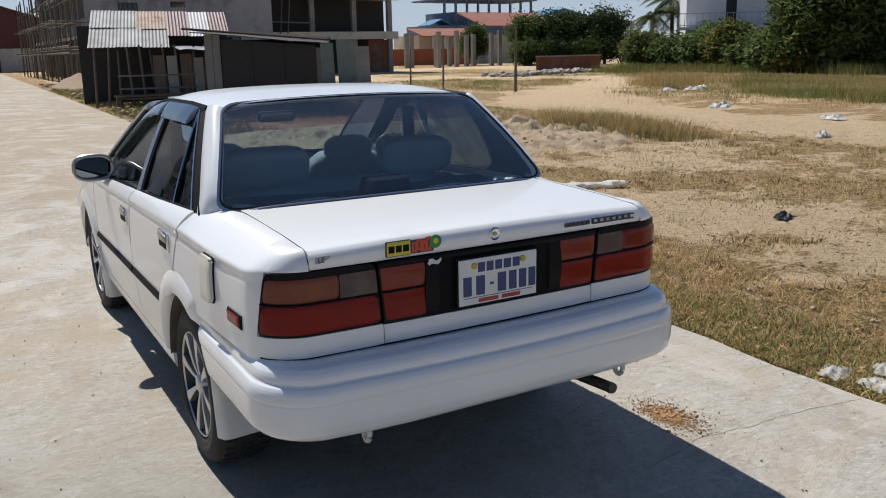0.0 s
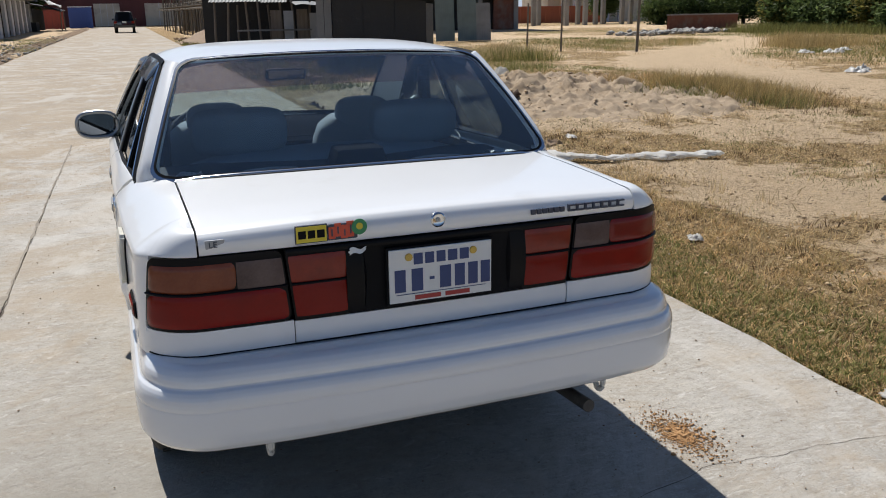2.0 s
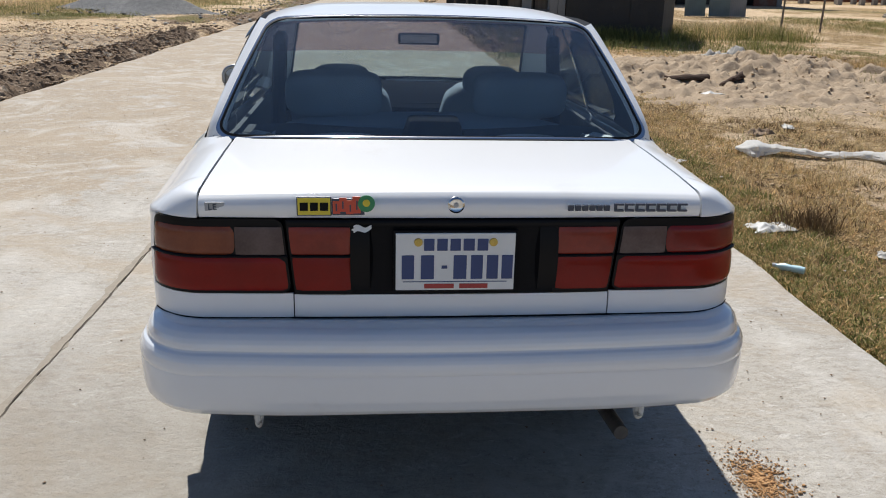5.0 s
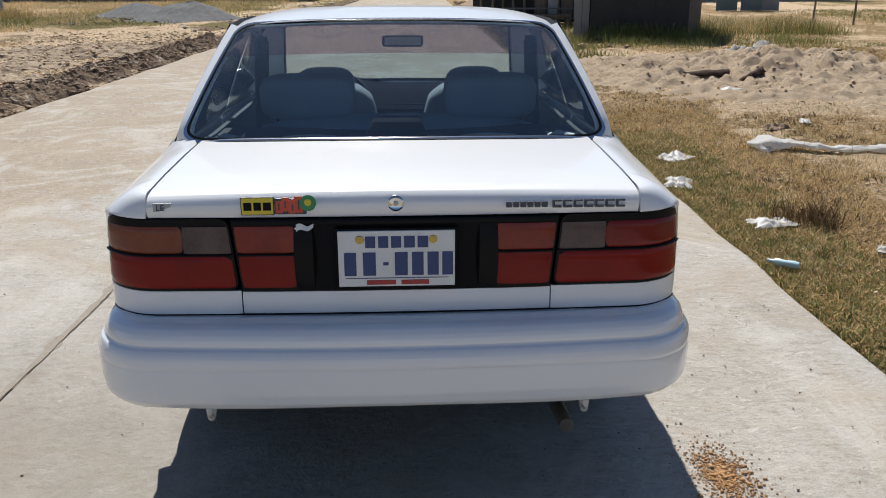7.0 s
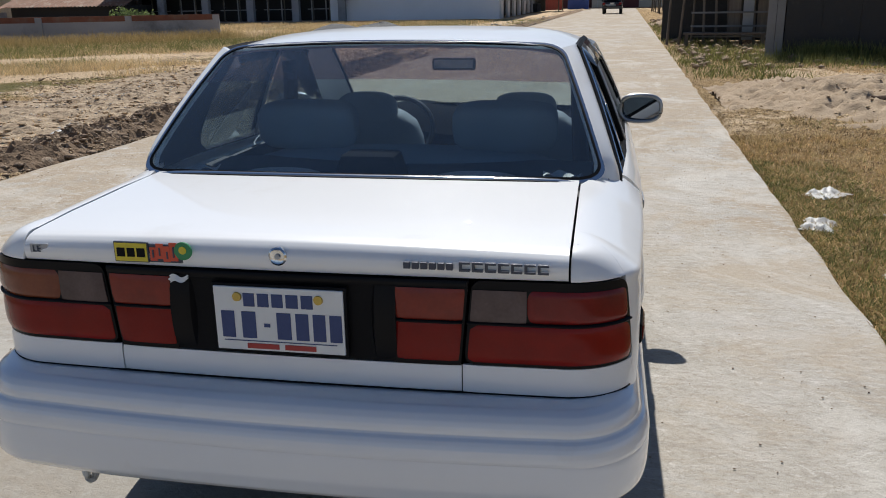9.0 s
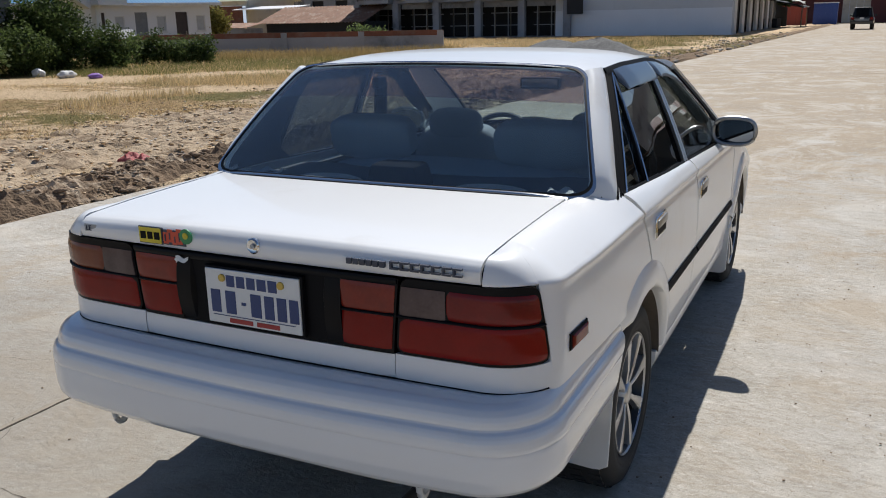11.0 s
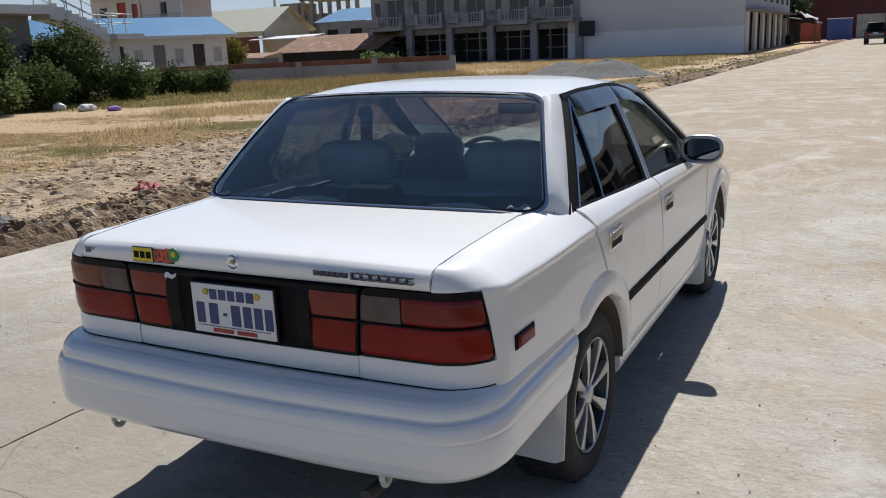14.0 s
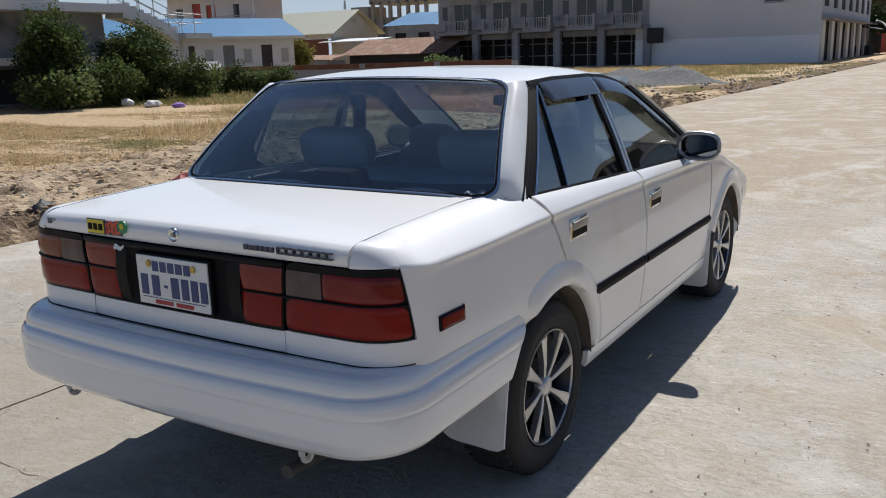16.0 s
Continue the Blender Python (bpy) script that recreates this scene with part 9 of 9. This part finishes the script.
def frame_building():
    g = thing("concrete_building", "open concrete frame building of several floors", "building", at=pose(20.3, 62.0, 0))
    W, D = 10.8, 12.0
    for z in (3.15, 6.2, 9.4):
        part("floor_slab", new_box(-0.1, W + 0.3, -0.35, D, z - 0.42, z), "raw_concrete", g)
        part("edge_beam", new_box(-0.1, W + 0.3, -0.45, -0.36, z - 0.5, z + 0.1), "cream_wall", g)
    for x in (0.0, 3.6, 7.2, 10.4):
        for y in (0.0, 5.6, 11.5):
            part("column", new_box(x, x + 0.38, y, y + 0.38, 0, 9.0), "raw_concrete", g)
    # dark walls just behind the columns stand in for the unlit depth
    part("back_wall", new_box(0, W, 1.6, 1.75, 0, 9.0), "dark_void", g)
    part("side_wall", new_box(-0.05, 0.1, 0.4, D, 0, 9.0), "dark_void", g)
    part("brick_infill", new_box(8.6, 10.4, 0.1, 0.25, 0.0, 2.6), "brick", g)
    for x in (0.9, 1.5):
        part("scaffold_pole", rod(bmesh.new(), (x, -0.6, 3.1), (x + 0.3, -0.6, 6.0), 0.05, 0.05, 6), "pole_wood", g)
    part("scaffold_rail", rod(bmesh.new(), (0.2, -0.62, 4.0), (3.6, -0.62, 3.9), 0.05, 0.05, 6), "pole_wood", g)
    return g


frame_building()

# sheets, poles and site clutter before the frames
for x, y, h, mt in ((15.2, 39.5, 2.1, "green"), (16.3, 39.2, 2.25, "green"), (17.3, 39.6, 1.9, "zinc")):
    ob = part("standing_sheet", corrugated(0, 1.05, (0, 0), (0.15, h), 0.1, 0.015), "zinc" if mt == "zinc" else "green_sheet", None)
    ob.matrix_world = Matrix.Translation((x, y, 0))
    tagged(ob, "corrugated metal panel standing upright", "metal panel", "standing panels")
for x, y, h, r in ((14.0, 26.9, 1.75, 0.04), (15.05, 26.2, 2.15, 0.04), (17.3, 24.6, 2.45, 0.055)):
    ob = part("wooden_pole", rod(bmesh.new(), (0, 0, 0), (0.03, 0, h), r, r * 0.8, 8), "pole_wood", None, smooth=True)
    ob.matrix_world = Matrix.Translation((x, y, 0))
    tagged(ob, "thin wooden pole standing in the waste ground", "pole", "thin poles")
for x, y, h in ((39.2, 75, 3.4), (40.3, 76, 3.4), (41.2, 72, 3.5), (43.2, 76, 3.3), (43.9, 73, 3.6), (45.4, 77, 3.1), (46.3, 75, 3.2), (47.8, 76, 3.3), (48.8, 74, 3.4), (50.5, 75, 3.7), (53.5, 75, 3.7)):
    ob = part("concrete_post", new_box(-0.2, 0.2, -0.2, 0.2, 0, h, bevel=0.02), "raw_concrete", None)
    ob.matrix_world = Matrix.Translation((x, y, 0))
    tagged(ob, "bare concrete post of a new foundation", "post", "concrete posts")
of = thing("orange_fence", "orange-brown sheet fence behind the posts", "fence", at=pose(42.5, 86, 0))
for k in range(14):
    part("fence_sheet", new_box(k * 0.8, k * 0.8 + 0.77, -0.03, 0.03, 0.05, 1.9), "orange_fence", of)
br = thing("brick_parapet", "low red brick wall round a yard", "wall", at=pose(37.6, 50.6, 0, 0, 0, 16))
part("wall", new_box(0, 8.4, 0, 0.2, 0, 1.0), "brick", br)
part("coping", new_box(-0.05, 8.45, -0.05, 0.25, 1.0, 1.09), "raw_concrete", br)
scatter_lumps("rubbish_heap", "heap of pale rubbish bags and rubble by the track", 420, lambda: (lambda t: (lerp(27.5, 37, t) + random.gauss(0, 0.5), lerp(40.5, 45.5, t) + random.gauss(0, 0.8), 0.12 * random.random()))(random.random()), 0.17, "rubble", category="rubbish")


def blue_building():
    g = thing("blue_building", "slate-blue house with an open roof terrace on columns", "house", at=pose(62.5, 110, 0))
    part("lower_body", new_box(0, 8.0, 0, 9, 0, 5.4), "blue_wall", g)
    part("upper_body", new_box(4.0, 17.5, 2, 10, 0, 7.4), "blue_wall", g)
    for k in range(6):
        window(g, 0.6 + k * 1.2, 1.3 + k * 1.2, 3.6, 4.9, -0.08, "blue_wall", "dark_pane", 0)
    for k in range(9):
        x = 2.2 + k * 2.0
        part("terrace_column", new_box(x, x + 0.3, 1.0, 1.3, 5.4, 9.1), "blue_wall", g)
    part("terrace_roof", new_box(1.0, 19.0, 0.4, 9, 9.1, 9.3), "blue_wall", g)
    part("lower_roof", sheet(lambda u, v: (lerp(-1.2, 3.0, u), lerp(-0.6, 3, v), 5.4 + 0.9 * (1 - abs(2 * u - 1))), 2, 2, 0.1), "blue_roof", g)
    return g


blue_building()
rr = thing("red_roof_house", "house with a faded red roof and pale columns", "house", at=pose(50.5, 92, 0))
part("wall", new_box(0, 22, 1, 8, 0, 3.6), "cream_wall", rr)
part("lower_roof", sheet(lambda u, v: (lerp(-0.5, 9, u), lerp(-1.0, 3.5, v), 3.5 + 1.0 * v), 3, 3, 0.12), "red_roof", rr)
part("upper_roof", sheet(lambda u, v: (lerp(8.0, 22, u), lerp(-1.2, 5, v), 4.7 + 1.9 * v), 3, 3, 0.12), "red_roof", rr)
part("blue_roof", sheet(lambda u, v: (lerp(18.0, 31, u), lerp(3.0, 9, v), 5.6 + 1.6 * (1 - abs(2 * u - 1))), 6, 3, 0.12), "blue_roof", rr)
for k in range(6):
    part("column", new_box(1.0 + k * 1.6, 1.3 + k * 1.6, -0.8, -0.5, 0, 3.5), "white_wall", rr)


def white_house():
    g = thing("white_house", "white two-storey house with a railed balcony", "house", at=pose(43.0, 41.0, 0, 0, 0, -40))
    W = 9.5
    bm = bmesh.new()
    hs = [(2.6, 3.3, 2.95, 4.75), (6.2, 7.1, 3.3, 4.6)]
    holes_wall(bm, 0, W, 0, 6.2, hs, 0, 0.2)
    part("front_wall", bm, "white_wall", g)
    door(g, *hs[0], 0.05, "dark_void")
    window(g, *hs[1], 0.02)
    part("body", new_box(0.02, W, 0.21, 7, 0, 6.2), "white_wall", g)
    part("balcony_slab", new_box(-0.7, W + 0.3, -1.4, -0.02, 2.66, 2.84), "white_wall", g)
    railing(g, -0.6, W, -1.35, 2.84, 0.9, 26)
    window(g, 1.9, 3.3, 1.75, 2.25, -0.08, "grey_render", "dark_pane", 2)
    return g


white_house()


# ---- plants ----
def crown(name, center, radii, clumps, per, size, mat, spread, parent_, seed, shell=0.55, drop=0.0, long=1.0):
    """Leaves in clumps through an uneven ellipsoid, with gaps."""
    r = np.random.default_rng(seed)
    vs, fs = [], []
    C = np.array(center)
    for _ in range(clumps):
        d = r.normal(size=3)
        d /= np.linalg.norm(d)
        rad = (shell + (1 - shell) * r.random()) * (0.78 + 0.42 * r.random())
        c = C + d * np.array(radii) * rad
        if c[2] < 0.08:
            c[2] = 0.08 + 0.3 * r.random()
        for _ in range(per):
            p = c + r.normal(size=3) * spread
            if p[2] < 0.03:
                p[2] = 0.03 + 0.1 * r.random()
            a = r.normal(size=3)
            a[2] = a[2] * 0.6 - drop
            a /= np.linalg.norm(a)
            b = np.cross(a, r.normal(size=3))
            b /= np.linalg.norm(b) + 1e-9
            s = size * (0.6 + 0.8 * r.random())
            o = len(vs)
            vs += [p, p + a * s * 0.5 * long + b * s * 0.36, p + a * s * long, p + a * s * 0.5 * long - b * s * 0.36]
            fs.append((o, o + 1, o + 2, o + 3))
    return link(name, mesh_of(name, vs, fs, mat), parent_)


def tree(name, label, category, x, y, h, radii, clumps, per, size, mat, spread, seed, trunk=0.12, group="", shell=0.5, second=None, drop=0.0, long=1.0):
    t = thing(name, label, category, group, at=Matrix.Translation((x, y, 0)))
    r = random.Random(seed)
    bm = bmesh.new()
    zc = h - radii[2]
    tube(bm, [(0, 0, -0.05), (0.06 * r.uniform(-1, 1), 0.05, zc * 0.5), (0.1 * r.uniform(-1, 1), 0.1, zc)], [trunk, trunk * 0.8, trunk * 0.6], 8)
    part("trunk", bm, "bark", t, smooth=True)
    for k in range(7):
        a = r.random() * 6.28
        e = (radii[0] * 0.75 * math.cos(a), radii[1] * 0.75 * math.sin(a), zc + radii[2] * r.uniform(-0.1, 0.7))
        s = zc * r.uniform(0.4, 0.95)
        part("limb", tube(bmesh.new(), [(0, 0, s), (e[0] * 0.45, e[1] * 0.45, (s + e[2]) / 2 + 0.1), e], [trunk * 0.5, trunk * 0.3, trunk * 0.1], 6), "bark", t, smooth=True)
    crown("crown", (0, 0, zc), radii, clumps, per, size, mat, spread, t, seed, shell, drop, long)
    if second:
        crown("crown", (0, 0, zc * 0.9), [q * 0.98 for q in radii], clumps // 3, per, size, second, spread, t, seed + 50, 0.8, drop, long)
    return t


# field side
tree("bush", "tall dark-leaved bush beside the grey stair house", "bush", -24.0, 16.0, 3.1, (1.05, 1.05, 1.45), 210, 56, 0.10, "leaf", 0.13, 1, 0.08, second="leaf_dark", shell=0.35)
tree("bush", "dense green bush below the outer stair", "bush", -24.0, 19.3, 2.65, (1.5, 1.3, 1.35), 330, 56, 0.09, "leaf", 0.12, 2, 0.08, second="leaf_dark", shell=0.35)
tree("bush", "low broad pale-leaved bush at the corner of the lot", "bush", -23.4, 15.6, 1.2, (1.25, 1.1, 0.55), 120, 40, 0.13, "leaf_light", 0.14, 3, 0.05)
for k in range(5):
    tree("bush", "low hedge bush along the boundary wall", "bush", -24.6 + k * 0.62, 22.6 + k * 0.58, 0.95 + 0.12 * (k % 3), (0.55, 0.5, 0.5), 60, 40, 0.09, "leaf_light" if k % 2 else "leaf", 0.11, 10 + k, 0.04, group="hedge bushes")
tree("bush", "low weedy bush between the two tall bushes", "bush", -23.3, 17.7, 1.6, (1.1, 1.0, 0.8), 150, 44, 0.09, "leaf", 0.12, 4, 0.04)
tree("bush", "olive bush sloping down from the tall one", "bush", -23.0, 21.0, 1.5, (1.0, 0.9, 0.75), 150, 44, 0.09, "leaf", 0.12, 5, 0.04, shell=0.3)
tree("bush", "round green bush before the unfinished row", "bush", -24.5, 41.5, 1.2, (1.1, 0.9, 0.6), 80, 40, 0.13, "leaf_light", 0.16, 20, 0.05)
tree("tree", "small leafy tree between the houses", "tree", -34.7, 40.6, 2.5, (0.8, 0.8, 0.9), 80, 40, 0.14, "leaf_yellow", 0.16, 21, 0.07)
tree("tree", "dark tree beside the site fence", "tree", -9.5, 118, 5.6, (2.4, 2.3, 1.8), 150, 40, 0.3, "leaf_dark", 0.35, 23, 0.2)
tree("tree", "dark tree behind the site canopy", "tree", -13.5, 113, 6.0, (2.2, 2.2, 1.9), 150, 40, 0.3, "leaf_dark", 0.35, 24, 0.2)
# right side, beyond the track
tree("tree", "large feathery green tree over the waste ground", "tree", 41.2, 27.9, 6.6, (3.2, 3.2, 3.0), 620, 60, 0.17, "leaf", 0.30, 30, 0.2, second="leaf_light", long=2.2, shell=0.3)
tree("tree", "dense green tree at the edge of the waste ground", "tree", 44.8, 23.5, 5.6, (3.0, 3.0, 2.6), 420, 56, 0.18, "leaf", 0.30, 31, 0.2, second="leaf_dark", long=2.0, shell=0.3)
tree("bush", "leafy bush with pale leaves by the brick wall", "bush", 41.6, 43.4, 2.2, (1.3, 1.2, 1.0), 150, 50, 0.14, "leaf_light", 0.2, 32, 0.07)
for k, (x, y, h, w) in enumerate(((40.2, 41.8, 2.2, 1.5), (40.5, 39.6, 2.5, 1.6), (40.8, 37.4, 2.3, 1.6), (41.0, 35.2, 2.6, 1.7), (40.6, 33.0, 2.5, 1.6), (39.8, 31.0, 2.2, 1.5), (39.0, 29.0, 1.8, 1.4), (42.0, 25.8, 1.9, 1.7), (43.0, 38.5, 3.0, 1.8))):
    tree("bush", "thick green undergrowth before the white house", "bush", x, y, h * (1.12, 0.82, 0.97)[k % 3], (w * 0.9, w * 0.8, h * (0.5, 0.38, 0.44)[k % 3]), 170, 50, 0.17, ("leaf", "leaf_light", "leaf_light")[k % 3], 0.24, 40 + k, 0.06, group="undergrowth", second=("leaf_yellow", "leaf", "leaf_light")[k % 3], long=1.7, shell=0.35)
for k, (x, y, h, w) in enumerate(((52.4, 72.4, 5.2, 2.2), (55.2, 70, 5.6, 3.0), (58.7, 67.5, 5.8, 3.1), (50.5, 80, 4.2, 1.5))):
    tree("tree", "dark spreading tree in front of the far houses", "tree", x, y, h, (w, w * 0.9, h * 0.38), 220, 46, 0.22, "leaf_dark" if k in (1, 2) else "leaf", 0.36, 60 + k, 0.2, group="far trees", shell=0.35)


for k, (x, y, h, w) in enumerate(((50.2, 69.5, 2.4, 1.9), (52.9, 68.0, 2.7, 2.1), (55.8, 66.4, 2.6, 2.1), (58.6, 64.8, 2.8, 2.2), (61.0, 63.0, 2.5, 2.2))):
    tree("bush", "dark undergrowth below the far trees", "bush", x, y, h, (w, w * 0.8, h * 0.46), 150, 46, 0.2, "leaf_dark" if k % 2 else "leaf", 0.3, 80 + k, 0.07, group="far undergrowth", shell=0.35)


def palm(x, y, h, seed):
    t = thing("palm_tree", "coconut palm with hanging grey fronds", "palm", at=Matrix.Translation((x, y, 0)))
    r = random.Random(seed)
    part("trunk", tube(bmesh.new(), [(0, 0, -0.05), (0.15, 0, h * 0.5), (0.1, 0.1, h)], [0.2, 0.16, 0.13], 10), "bark", t, smooth=True)
    for k in range(15):
        a = k * 2.4 + r.random()
        up, L = r.uniform(-0.5, 0.9), r.uniform(2.0, 2.9)
        vs, fs, P = [], [], []
        for i in range(13):
            s = i / 12 * L
            P.append(Vector((0.1 + s * math.cos(a) * 0.9, 0.1 + s * math.sin(a) * 0.9, h + up * s - 0.30 * s * s)))
        sd = Vector((-math.sin(a), math.cos(a), 0))
        for i in range(1, 13):
            for q in range(2):
                for s in (-1, 1):
                    o = len(vs)
                    b = P[i - 1].lerp(P[i], q * 0.5)
                    ln = 0.62 * math.sin(math.pi * min(0.98, (i + 0.6) / 13.5)) + 0.1
                    tip = b + sd * s * ln * 0.75 + (P[i] - P[i - 1]).normalized() * ln * 0.55 - Vector((0, 0, ln * 0.45))
                    w = (P[i] - P[i - 1]).normalized() * 0.05
                    vs += [b - w, b + w, tip]
                    fs.append((o, o + 1, o + 2))
        fr = link("frond", mesh_of("frond", vs, fs, "leaf" if k % 3 else "leaf_dark"), t)
        part("stalk", tube(bmesh.new(), P, [0.035 * (1 - i / 14) for i in range(13)], 5), "bark", fr)
    return t


palm(45.2, 46.6, 3.9, 1)
palm(46.6, 46.0, 5.0, 2)
palm(47.6, 45.2, 4.3, 3)
